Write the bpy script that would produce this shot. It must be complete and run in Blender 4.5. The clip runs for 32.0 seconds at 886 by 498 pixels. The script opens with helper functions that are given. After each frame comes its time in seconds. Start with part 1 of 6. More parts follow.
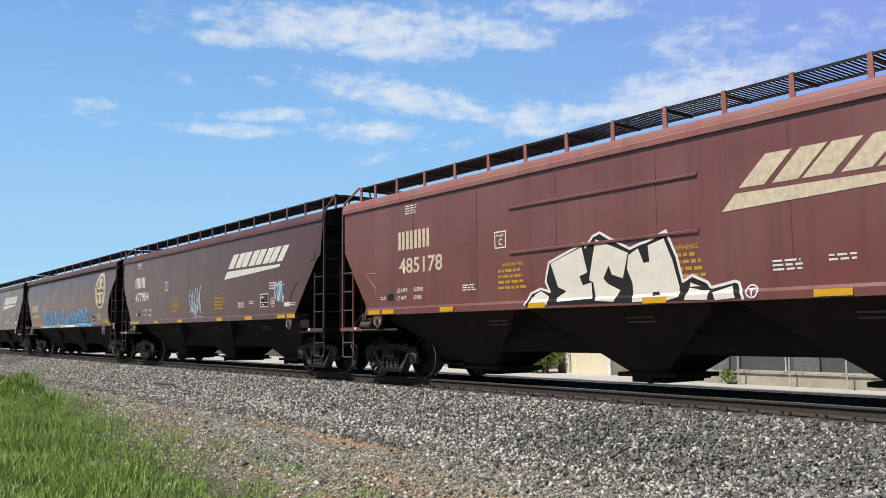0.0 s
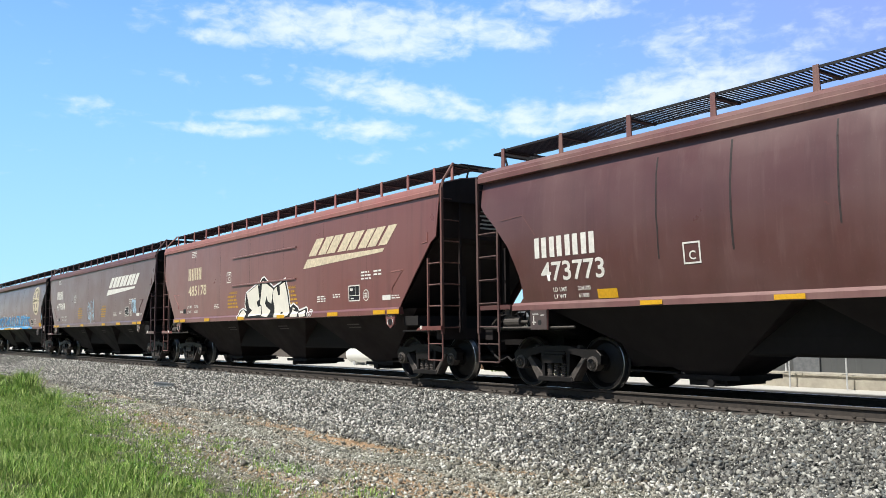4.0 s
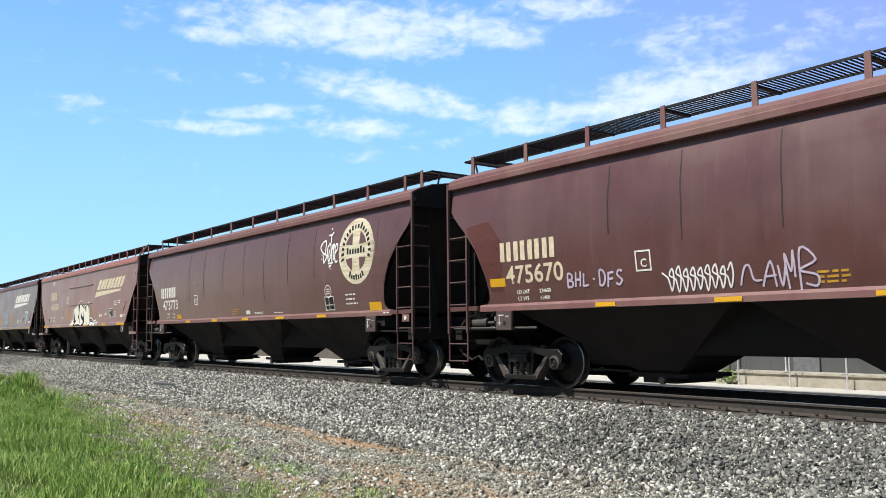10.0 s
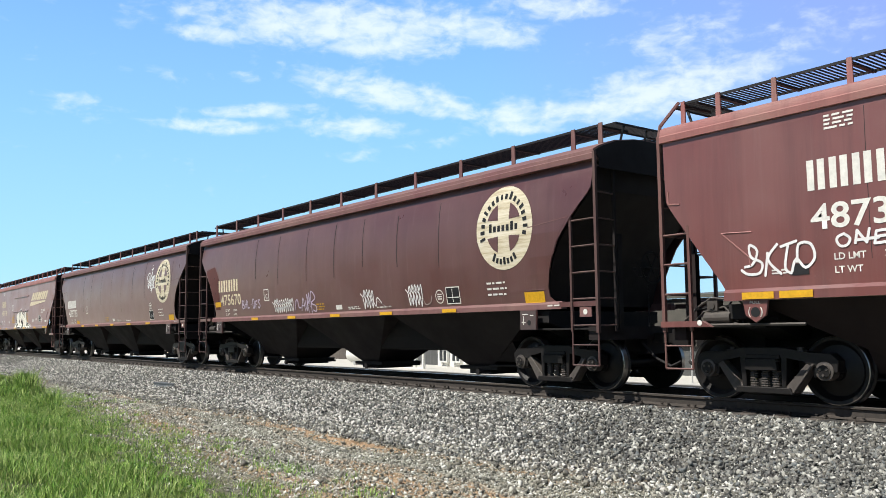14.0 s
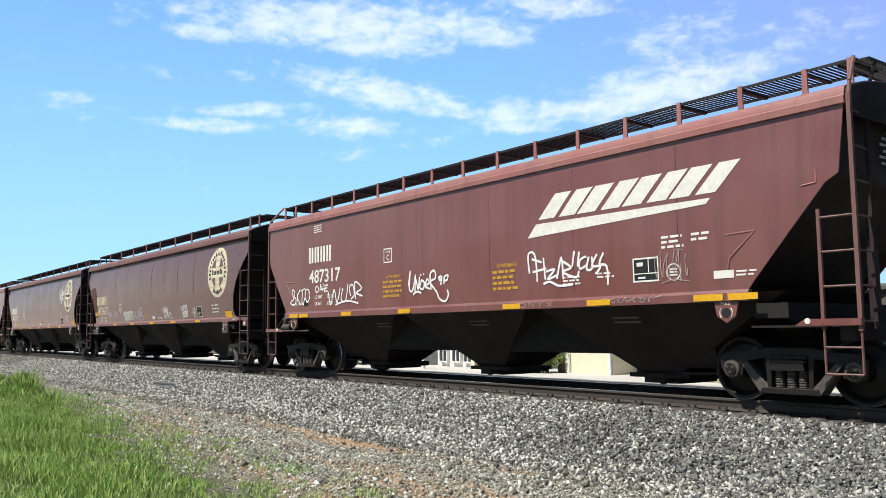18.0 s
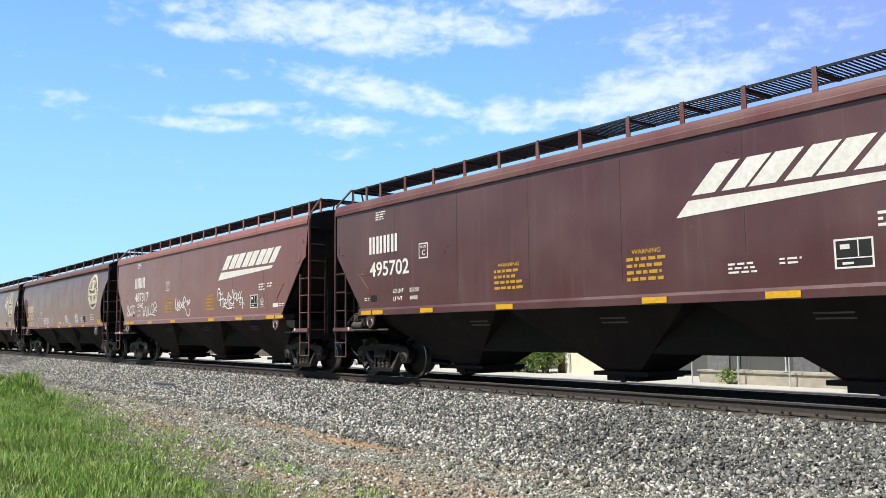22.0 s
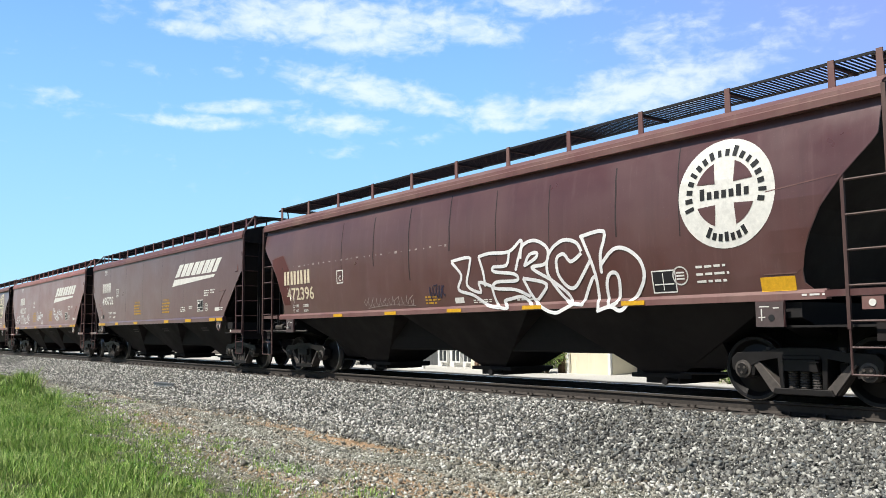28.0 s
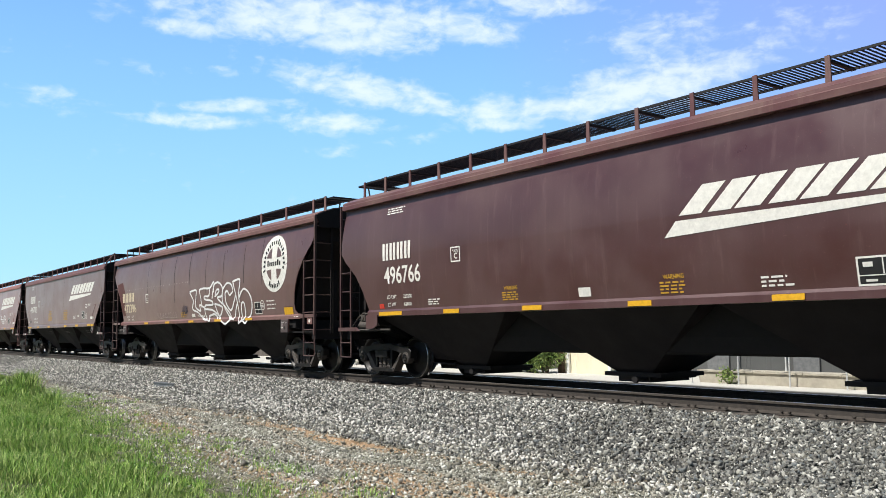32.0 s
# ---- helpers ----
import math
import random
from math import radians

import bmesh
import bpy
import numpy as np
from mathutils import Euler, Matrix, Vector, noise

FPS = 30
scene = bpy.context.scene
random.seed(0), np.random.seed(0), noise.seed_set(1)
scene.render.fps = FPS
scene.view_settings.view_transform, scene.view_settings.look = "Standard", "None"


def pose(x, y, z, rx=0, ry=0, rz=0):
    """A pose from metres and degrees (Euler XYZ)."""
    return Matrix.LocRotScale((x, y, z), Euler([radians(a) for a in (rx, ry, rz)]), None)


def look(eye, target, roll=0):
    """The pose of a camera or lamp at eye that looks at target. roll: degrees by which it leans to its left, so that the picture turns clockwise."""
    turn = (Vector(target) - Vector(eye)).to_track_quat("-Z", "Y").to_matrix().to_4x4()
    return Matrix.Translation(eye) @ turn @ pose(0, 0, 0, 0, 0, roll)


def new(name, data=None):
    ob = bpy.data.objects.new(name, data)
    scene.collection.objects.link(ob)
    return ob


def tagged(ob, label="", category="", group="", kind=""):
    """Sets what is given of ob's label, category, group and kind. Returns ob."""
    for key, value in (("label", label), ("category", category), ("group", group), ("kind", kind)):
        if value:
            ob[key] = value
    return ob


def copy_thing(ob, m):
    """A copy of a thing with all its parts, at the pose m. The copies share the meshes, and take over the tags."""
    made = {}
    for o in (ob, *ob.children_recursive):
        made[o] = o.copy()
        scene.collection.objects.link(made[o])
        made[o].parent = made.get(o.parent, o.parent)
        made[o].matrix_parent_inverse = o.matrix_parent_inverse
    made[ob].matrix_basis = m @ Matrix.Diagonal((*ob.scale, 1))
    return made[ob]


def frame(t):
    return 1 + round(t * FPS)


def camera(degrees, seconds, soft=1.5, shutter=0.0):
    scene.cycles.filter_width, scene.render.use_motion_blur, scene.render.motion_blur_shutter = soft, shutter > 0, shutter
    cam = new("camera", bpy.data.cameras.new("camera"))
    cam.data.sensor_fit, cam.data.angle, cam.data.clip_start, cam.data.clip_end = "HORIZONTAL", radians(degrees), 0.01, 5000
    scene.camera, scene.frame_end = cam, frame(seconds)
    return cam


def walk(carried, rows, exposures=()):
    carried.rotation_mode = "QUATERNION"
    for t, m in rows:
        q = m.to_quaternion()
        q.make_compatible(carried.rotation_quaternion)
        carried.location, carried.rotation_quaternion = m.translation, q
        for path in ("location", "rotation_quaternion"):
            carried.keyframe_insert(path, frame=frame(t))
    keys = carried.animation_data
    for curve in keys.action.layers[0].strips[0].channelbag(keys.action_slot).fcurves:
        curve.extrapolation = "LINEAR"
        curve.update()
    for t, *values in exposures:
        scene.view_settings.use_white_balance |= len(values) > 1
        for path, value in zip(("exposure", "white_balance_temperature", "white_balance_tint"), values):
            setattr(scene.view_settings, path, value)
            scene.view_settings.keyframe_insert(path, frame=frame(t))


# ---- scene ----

# ---------------- camera: stands still beside the line ----------------
cam = camera(55.41, 32.0, 0.6)
EYE = pose(0.0, 0.0, 1.015, 95.61, 0.524, 52.80)
walk(cam, [(0.0, EYE), (32.0, EYE)], exposures=[(0.0, 0.18, 6600, 12), (1.0, 0.34, 6800, 14), (2.0, 0.48, 6550, 10), (3.0, 0.53, 6500, 7.5), (32.0, 0.53, 6500, 7.5)])

# ---------------- world, sun, exposure ----------------
SUN_EL, SUN_AZ = radians(57), radians(263)      # azimuth of the sun, counted from +x over +y
world = bpy.data.worlds.new("sky")
scene.world = world
world.use_nodes = True
wn = world.node_tree.nodes
sky = wn.new("ShaderNodeTexSky")
sky.sky_type, sky.sun_disc = "NISHITA", False
sky.sun_elevation = SUN_EL
sky.sun_rotation = radians(90) - SUN_AZ
sky.air_density, sky.dust_density, sky.ozone_density = 1.0, 0.4, 1.6
wn["Background"].inputs["Strength"].default_value = 0.055
world.node_tree.links.new(sky.outputs["Color"], wn["Background"].inputs["Color"])
sun = new("sun", bpy.data.lights.new("sun", "SUN"))
sun.data.energy, sun.data.angle, sun.data.color = 4.4, radians(0.53), (1.0, 0.96, 0.90)
SUN_DIR = Vector((math.cos(SUN_EL) * math.cos(SUN_AZ), math.cos(SUN_EL) * math.sin(SUN_AZ), math.sin(SUN_EL)))
sun.matrix_world = look(SUN_DIR * 50, (0, 0, 0))

# ---------------- mesh helpers ----------------
YC = 11.77            # middle of the track
ZG = -0.62            # level of the ground beside the ballast


def box(bm, x0, x1, y0, y1, z0, z1):
    v = [bm.verts.new((x, y, z)) for x in (x0, x1) for y in (y0, y1) for z in (z0, z1)]
    for f in ((0, 1, 3, 2), (4, 6, 7, 5), (0, 4, 5, 1), (2, 3, 7, 6), (0, 2, 6, 4), (1, 5, 7, 3)):
        bm.faces.new([v[i] for i in f])
    return v


def prism(bm, pts, a, b, axis="y"):
    """A polygon pushed along an axis from a to b; pts are the two other coordinates in order."""
    def at(p, c):
        return {"x": (c, p[0], p[1]), "y": (p[0], c, p[1]), "z": (p[0], p[1], c)}[axis]
    lo = [bm.verts.new(at(p, a)) for p in pts]
    hi = [bm.verts.new(at(p, b)) for p in pts]
    n = len(pts)
    bm.faces.new(lo)
    bm.faces.new(hi[::-1])
    for i in range(n):
        bm.faces.new((lo[i], hi[i], hi[(i + 1) % n], lo[(i + 1) % n]))


def rod(bm, p, q, r, n=8, r2=None):
    p, q = Vector(p), Vector(q)
    t = (q - p).to_track_quat("Z", "Y").to_matrix()
    r2 = r if r2 is None else r2
    lo = [bm.verts.new(p + t @ Vector((r * math.cos(2 * math.pi * i / n), r * math.sin(2 * math.pi * i / n), 0))) for i in range(n)]
    hi = [bm.verts.new(q + t @ Vector((r2 * math.cos(2 * math.pi * i / n), r2 * math.sin(2 * math.pi * i / n), 0))) for i in range(n)]
    bm.faces.new(lo[::-1])
    bm.faces.new(hi)
    for i in range(n):
        bm.faces.new((lo[i], lo[(i + 1) % n], hi[(i + 1) % n], hi[i]))


def pipe(bm, pts, r, n=6):
    for a, b in zip(pts, pts[1:]):
        rod(bm, a, b, r, n)


def lathe(bm, profile, n=40, centre=(0, 0, 0)):
    """profile: (radius, y) pairs turned about the y axis."""
    rings = []
    for r, y in profile:
        rings.append([bm.verts.new((centre[0] + r * math.cos(2 * math.pi * i / n), centre[1] + y, centre[2] + r * math.sin(2 * math.pi * i / n))) for i in range(n)])
    for a, b in zip(rings, rings[1:]):
        for i in range(n):
            bm.faces.new((a[i], a[(i + 1) % n], b[(i + 1) % n], b[i]))
    bm.faces.new(rings[0])
    bm.faces.new(rings[-1][::-1])


def mesh_of(name, bm, mat, smooth=False, bevel=0.0):
    if bevel:
        bmesh.ops.bevel(bm, geom=list(bm.edges), offset=bevel, segments=1, affect="EDGES", clamp_overlap=True)
    bmesh.ops.recalc_face_normals(bm, faces=bm.faces)
    me = bpy.data.meshes.new(name)
    bm.to_mesh(me)
    bm.free()
    if mat:
        me.materials.append(mat)
    if smooth:
        for p in me.polygons:
            p.use_smooth = True
        me.set_sharp_from_angle(angle=radians(35))
    return me


def part(name, bm, mat, parent, label="", smooth=False, bevel=0.0):
    ob = new(name, mesh_of(name, bm, mat, smooth, bevel))
    ob.parent = parent
    return tagged(ob, label)


def share(name, me, parent, m, label=""):
    ob = new(name, me)
    ob.parent = parent
    ob.matrix_basis = m
    return tagged(ob, label)


def B():
    return bmesh.new()


# ---------------- materials ----------------
class Mat:
    """A node material with a few short ways to wire it."""

    def __init__(self, name, rough=0.6, metal=0.0):
        self.m = bpy.data.materials.new(name)
        self.m.use_nodes = True
        self.t = self.m.node_tree
        self.b = self.t.nodes["Principled BSDF"]
        self.b.inputs["Roughness"].default_value = rough
        self.b.inputs["Metallic"].default_value = metal
        self.co = self.t.nodes.new("ShaderNodeTexCoord")

    def node(self, kind, **inputs):
        n = self.t.nodes.new(kind)
        for k, v in inputs.items():
            self.put(n.inputs[k.replace("_", " ")], v)
        return n

    def put(self, socket, v):
        if isinstance(v, bpy.types.NodeSocket):
            self.t.links.new(v, socket)
        else:
            socket.default_value = v

    def scaled(self, s, space="Object"):
        n = self.t.nodes.new("ShaderNodeMapping")
        self.t.links.new(self.co.outputs[space], n.inputs["Vector"])
        n.inputs["Scale"].default_value = s
        return n.outputs["Vector"]

    def noise(self, scale, detail=4.0, rough=0.6, vec=None):
        n = self.node("ShaderNodeTexNoise", Scale=scale, Detail=detail, Roughness=rough)
        self.put(n.inputs["Vector"], vec if vec else self.co.outputs["Object"])
        return n.outputs["Fac"]

    def ramp(self, fac, stops):
        n = self.t.nodes.new("ShaderNodeValToRGB")
        self.put(n.inputs["Fac"], fac)
        e = n.color_ramp.elements
        while len(e) < len(stops):
            e.new(0.5)
        for el, (p, c) in zip(e, stops):
            el.position = p
            el.color = (*c, 1) if isinstance(c, tuple) else (c, c, c, 1)
        return n.outputs["Color"]

    def mix(self, fac, a, b, mode="MIX"):
        n = self.t.nodes.new("ShaderNodeMix")
        n.data_type, n.blend_type = "RGBA", mode
        self.put(n.inputs[0], fac)
        for s, v in ((n.inputs[6], a), (n.inputs[7], b)):
            self.put(s, (*v, 1) if isinstance(v, tuple) and len(v) == 3 else v)
        return n.outputs[2]

    def math(self, op, a, b=0.0):
        n = self.t.nodes.new("ShaderNodeMath")
        n.operation = op
        self.put(n.inputs[0], a)
        self.put(n.inputs[1], b)
        return n.outputs[0]

    def colour(self, c):
        self.put(self.b.inputs["Base Color"], (*c, 1) if isinstance(c, tuple) else c)
        return self

    def rough(self, r):
        self.put(self.b.inputs["Roughness"], r)
        return self

    def bump(self, height, strength=0.3, dist=0.01):
        n = self.node("ShaderNodeBump", Strength=strength, Distance=dist, Height=height)
        self.t.links.new(n.outputs["Normal"], self.b.inputs["Normal"])
        return self


def paint_material(name, base, dust=(0.26, 0.19, 0.15), dusty=0.35, rough=0.5):
    """Weathered freight-car paint: fading, vertical rain streaks, dust; tinted by the object's own colour."""
    k = Mat(name, rough)
    info = k.t.nodes.new("ShaderNodeObjectInfo")
    tint = k.mix(1.0, (*base, 1), info.outputs["Color"], "MULTIPLY")
    blotch = k.noise(0.7, 5, 0.65)
    streak = k.noise(1.0, 5, 0.7, k.scaled((3.2, 3.2, 0.16)))
    runs = k.noise(1.0, 4, 0.65, k.scaled((8.0, 8.0, 0.35)))
    fine = k.noise(38.0, 3, 0.6)
    chips = k.noise(9.0, 6, 0.75)
    c = k.mix(k.ramp(blotch, [(0.35, 0.0), (0.75, dusty)]), tint, dust)
    c = k.mix(k.ramp(streak, [(0.48, 0.0), (0.78, 0.5)]), c, (base[0] * 0.45, base[1] * 0.5, base[2] * 0.5))
    c = k.mix(k.ramp(runs, [(0.30, 0.14), (0.44, 0.0)]), c, dust)
    c = k.mix(k.ramp(fine, [(0.62, 0.0), (0.8, 0.25)]), c, dust)
    c = k.mix(k.ramp(chips, [(0.66, 0.0), (0.72, 0.6)]), c, (base[0] * 1.9, base[1] * 1.3, base[2] * 0.9))
    k.colour(c)
    k.rough(k.ramp(blotch, [(0.3, rough - 0.1), (0.7, rough + 0.2)]))
    return k.bump(k.noise(3.0, 2, 0.5), 0.12, 0.02).m


def plain_material(name, c, rough=0.6, metal=0.0, vary=0.25, scale=9.0, bump=0.2):
    k = Mat(name, rough, metal)
    n = k.noise(scale, 5, 0.65)
    lo = tuple(x * (1 - vary) for x in c)
    hi = tuple(min(1.0, x * (1 + vary)) for x in c)
    k.colour(k.ramp(n, [(0.3, lo), (0.7, hi)]))
    return k.bump(k.noise(scale * 6, 3, 0.6), bump, 0.004).m


PAINT = paint_material("red_brown_paint", (0.112, 0.0345, 0.0315), dust=(0.24, 0.150, 0.140), dusty=0.16, rough=0.36)
bsdf = PAINT.node_tree.nodes["Principled BSDF"]          # chalky dust film: pale at a grazing look
bsdf.inputs["Specular IOR Level"].default_value = 0.85
bsdf.inputs["Sheen Weight"].default_value = 0.65
bsdf.inputs["Coat Weight"].default_value, bsdf.inputs["Coat Roughness"].default_value = 0.45, 0.18
bsdf.inputs["Sheen Roughness"].default_value = 0.35
bsdf.inputs["Sheen Tint"].default_value = (0.90, 0.74, 0.70, 1)
# car ends and undersides: the same red-brown, with their shade put into the colour
PAINT_UNDER = paint_material("shaded_red_brown_paint", (0.010, 0.0042, 0.0040), dust=(0.022, 0.017, 0.016), dusty=0.12, rough=0.7)
PAINT_GRIMY = paint_material("grimy_ladder_paint", (0.098, 0.045, 0.041), dusty=0.2, rough=0.55)
PAINT_ROOF = paint_material("roof_paint", (0.21, 0.085, 0.082), dusty=0.5)
# bay paint darkened too: the shade below the body is in its colour
PAINT_BAY = paint_material("shaded_bay_paint", (0.012, 0.0055, 0.0052), dust=(0.014, 0.0095, 0.009), dusty=0.15, rough=0.65)
# underframe grime, taken near black to carry the shade beneath the cars
BLACKENED = plain_material("shaded_grimy_underbody", (0.008, 0.006, 0.006), 0.8)
STEEL_DARK = plain_material("grimy_cast_steel", (0.015, 0.0125, 0.012), 0.5, 0.25)
STEEL_WHEEL = plain_material("rolled_wheel_steel", (0.013, 0.011, 0.0105), 0.48, 0.25)
STEEL_BRIGHT = plain_material("worn_bright_steel", (0.55, 0.54, 0.52), 0.28, 1.0, 0.12)
GRATING = plain_material("blackened_steel_grating", (0.02, 0.02, 0.022), 0.6, 0.3)
WHITE = plain_material("white_stencil_paint", (0.72, 0.70, 0.65), 0.55, 0, 0.12, 14)
YELLOW = plain_material("yellow_reflector", (0.66, 0.36, 0.02), 0.4, 0, 0.15, 20)
YELLOW_INK = plain_material("yellow_stencil_ink", (0.50, 0.28, 0.03), 0.55, 0, 0.2, 20)
CREAM_PAINT = plain_material("aged_cream_paint", (0.62, 0.53, 0.38), 0.6, 0, 0.2, 12)
RAIL_SIDE = plain_material("rusty_rail_web", (0.058, 0.048, 0.041), 0.7, 0.2, 0.3, 12)
TIE_WOOD = plain_material("weathered_tie_timber", (0.085, 0.07, 0.06), 0.85, 0, 0.4, 14, 0.5)
BLACK_INK = plain_material("black_ink", (0.012, 0.012, 0.013), 0.6)

# ---------------- ground, ballast, track ----------------
def ground_z(x, y):
    return np.interp(y, [-400, 3.0, 6.4, 7.4, 10.1, 10.5, 13.1, 13.6, 14.6, 17.0, 600],
                     [-0.75, -0.70, -0.66, -0.58, -0.20, -0.185, -0.185, -0.21, -0.30, -0.31, -0.42])


def rolling(X, Y):
    z = ground_z(X, Y)
    w = ((Y < 6.8) & (Y > -4) & (np.abs(X) < 90)) * 1.0
    return z + w * (0.03 * np.sin(X * 1.3 + Y) + 0.025 * np.sin(X * 0.6 - 2.1 * Y))


GRASS_EDGE_X = [-60, -43, -35.5, -28, -21.5, -15.5, -11.2, -9.25, -8, -7.3, -5]
GRASS_EDGE_Y = [7.9, 7.5, 7.1, 6.4, 5.75, 4.75, 4.35, 4.3, 4.4, 4.25, 3.2]


def sheet(name, xs, ys, zf, mat):
    X, Y = np.meshgrid(xs, ys, indexing="ij")
    co = np.stack([X, Y, zf(X, Y)], -1).reshape(-1, 3)
    n, m = len(xs), len(ys)
    i = (np.arange(n - 1)[:, None] * m + np.arange(m - 1)[None, :]).ravel()
    me = bpy.data.meshes.new(name)
    me.from_pydata(co.tolist(), [], np.stack([i, i + m, i + m + 1, i + 1], -1).tolist())
    me.materials.append(mat)
    for p in me.polygons:
        p.use_smooth = True
    return new(name, me)


def ground_material():
    k = Mat("trackside_ground", 0.95)
    sep = k.node("ShaderNodeSeparateXYZ", Vector=k.co.outputs["Object"])
    x, y = sep.outputs["X"], sep.outputs["Y"]
    wob = k.noise(0.55, 5, 0.65)
    along = k.noise(1.0, 5, 0.65, k.scaled((0.22, 1.5, 1.0)))
    wob2 = k.noise(2.2, 4, 0.6)
    grit = k.noise(26.0, 5, 0.7)
    speck = k.node("ShaderNodeTexVoronoi", Scale=22.0, Vector=k.co.outputs["Object"]).outputs["Color"]
    speckle = k.node("ShaderNodeSeparateColor", Color=speck).outputs["Red"]
    fleck = k.node("ShaderNodeTexVoronoi", Scale=55.0, Vector=k.co.outputs["Object"]).outputs["Color"]
    fleck = k.node("ShaderNodeSeparateColor", Color=fleck).outputs["Green"]
    grain = k.math("ADD", k.math("MULTIPLY", fleck, 0.55), k.math("MULTIPLY", grit, 0.5))
    dirt = k.ramp(grain, [(0.22, (0.030, 0.031, 0.022)), (0.45, (0.12, 0.117, 0.09)), (0.66, (0.30, 0.29, 0.24)), (0.86, (0.56, 0.545, 0.48))])
    # worn stripes along the line: pale dust, a little orange clay, dark damp grit
    c = k.mix(k.ramp(along, [(0.48, 0.0), (0.57, 0.85)]), dirt, k.ramp(grain, [(0.2, (0.13, 0.075, 0.037)), (0.8, (0.44, 0.28, 0.15))]))
    c = k.mix(k.ramp(along, [(0.34, 0.75), (0.44, 0.0)]), c, k.ramp(grain, [(0.2, (0.05, 0.055, 0.035)), (0.8, (0.30, 0.30, 0.24))]))
    k_bal = k.node("ShaderNodeMapRange", Value=k.math("ADD", y, k.math("MULTIPLY", wob2, 0.8)))
    k.put(k_bal.inputs["From Min"], 7.3)
    k.put(k_bal.inputs["From Max"], 8.0)
    # near-black bed: shade in the gaps between stones put into the colour
    c = k.mix(k_bal.outputs["Result"], c, (0.035, 0.033, 0.031))
    # soil and thatch below the grass
    edge = k.math("ADD", k.math("MULTIPLY", x, 0.105), k.math("ADD", y, k.math("MULTIPLY", wob, -1.6)))
    soil = k.ramp(grit, [(0.3, (0.05, 0.055, 0.022)), (0.8, (0.13, 0.12, 0.055))])
    k_edge = k.node("ShaderNodeMapRange", Value=edge)
    k.put(k_edge.inputs["From Min"], 1.9)
    k.put(k_edge.inputs["From Max"], 2.9)
    c = k.mix(k_edge.outputs["Result"], soil, c)
    # pale paved yard beyond the line
    yard = k.ramp(grit, [(0.25, (0.42, 0.40, 0.36)), (0.8, (0.60, 0.58, 0.53))])
    k_far = k.node("ShaderNodeMapRange", Value=k.math("ADD", y, k.math("MULTIPLY", wob, 0.8)))
    # yard tone starts late: dark ground before it stands in for the train's shadow
    k.put(k_far.inputs["From Min"], 17.2)
    k.put(k_far.inputs["From Max"], 17.6)
    c = k.mix(k_far.outputs["Result"], c, yard)
    k.colour(c)
    return k.bump(grit, 0.6, 0.03).m


xs = np.concatenate([np.array([-3000, -1500, -700, -350, -180, -110]), np.arange(-80, 12, 0.5), np.array([20, 40, 100, 300, 1000])])
ys = np.concatenate([np.array([-2000, -600, -200, -60, -20, -6, -2]), np.arange(0, 22, 0.25), np.array([25, 32, 50, 90, 200, 600, 2000, 3500])])


GROUND = ground_material()
tagged(sheet("ground", xs, ys, rolling, GROUND), "bare earth, gravel and pale yard beside the railway", "ground", kind="structure")


def stone_material(name, stops):
    k = Mat(name, 0.9)
    geo = k.t.nodes.new("ShaderNodeNewGeometry")
    c = k.ramp(geo.outputs["Random Per Island"], stops)
    c = k.mix(k.ramp(k.noise(30.0, 3, 0.6), [(0.4, 0.0), (0.75, 0.45)]), c, (0.45, 0.42, 0.38))
    k.colour(c)
    return k.m


BALLAST = stone_material("crushed_ballast", [(0.0, (0.012, 0.013, 0.014)), (0.28, (0.042, 0.045, 0.044)), (0.46, (0.10, 0.094, 0.076)), (0.60, (0.080, 0.094, 0.102)),
                                             (0.80, (0.21, 0.207, 0.18)), (0.93, (0.38, 0.375, 0.34)), (1.0, (0.62, 0.61, 0.56))])
PALE_STONE = stone_material("pale_limestone", [(0.0, (0.35, 0.33, 0.30)), (0.5, (0.55, 0.53, 0.49)), (1.0, (0.75, 0.73, 0.69))])


def stones(name, P, size, mat, rng):
    """Angular stones: jittered, turned and squashed octahedra, all in one mesh."""
    n = len(P)
    octa = np.array([(1, 0, 0), (-1, 0, 0), (0, 1, 0), (0, -1, 0), (0, 0, 1), (0, 0, -1)], float)
    V = octa[None] * rng.uniform(0.6, 1.35, (n, 6, 1)) + rng.uniform(-0.45, 0.45, (n, 6, 3))
    V *= rng.uniform(0.36, 1.2, (n, 1, 3)) * (size * 0.58)[:, None, None]
    q = rng.normal(size=(n, 4))
    q /= np.linalg.norm(q, axis=1)[:, None]
    w, x, y, z = q.T
    R = np.stack([1 - 2 * (y * y + z * z), 2 * (x * y - z * w), 2 * (x * z + y * w),
                  2 * (x * y + z * w), 1 - 2 * (x * x + z * z), 2 * (y * z - x * w),
                  2 * (x * z - y * w), 2 * (y * z + x * w), 1 - 2 * (x * x + y * y)], -1).reshape(n, 3, 3)
    V = np.einsum("nij,nkj->nki", R, V) + P[:, None, :]
    F = np.array([(0, 2, 4), (2, 1, 4), (1, 3, 4), (3, 0, 4), (2, 0, 5), (1, 2, 5), (3, 1, 5), (0, 3, 5)])
    F = (F[None] + 6 * np.arange(n)[:, None, None]).reshape(-1, 3)
    me = bpy.data.meshes.new(name)
    me.vertices.add(n * 6)
    me.vertices.foreach_set("co", V.ravel())
    me.loops.add(F.size)
    me.loops.foreach_set("vertex_index", F.ravel().astype(np.int32))
    me.polygons.add(len(F))
    me.polygons.foreach_set("loop_start", np.arange(0, F.size, 3, dtype=np.int32))
    me.update(calc_edges=True)
    me.materials.append(mat)
    return new(name, me)


rng = np.random.default_rng(7)


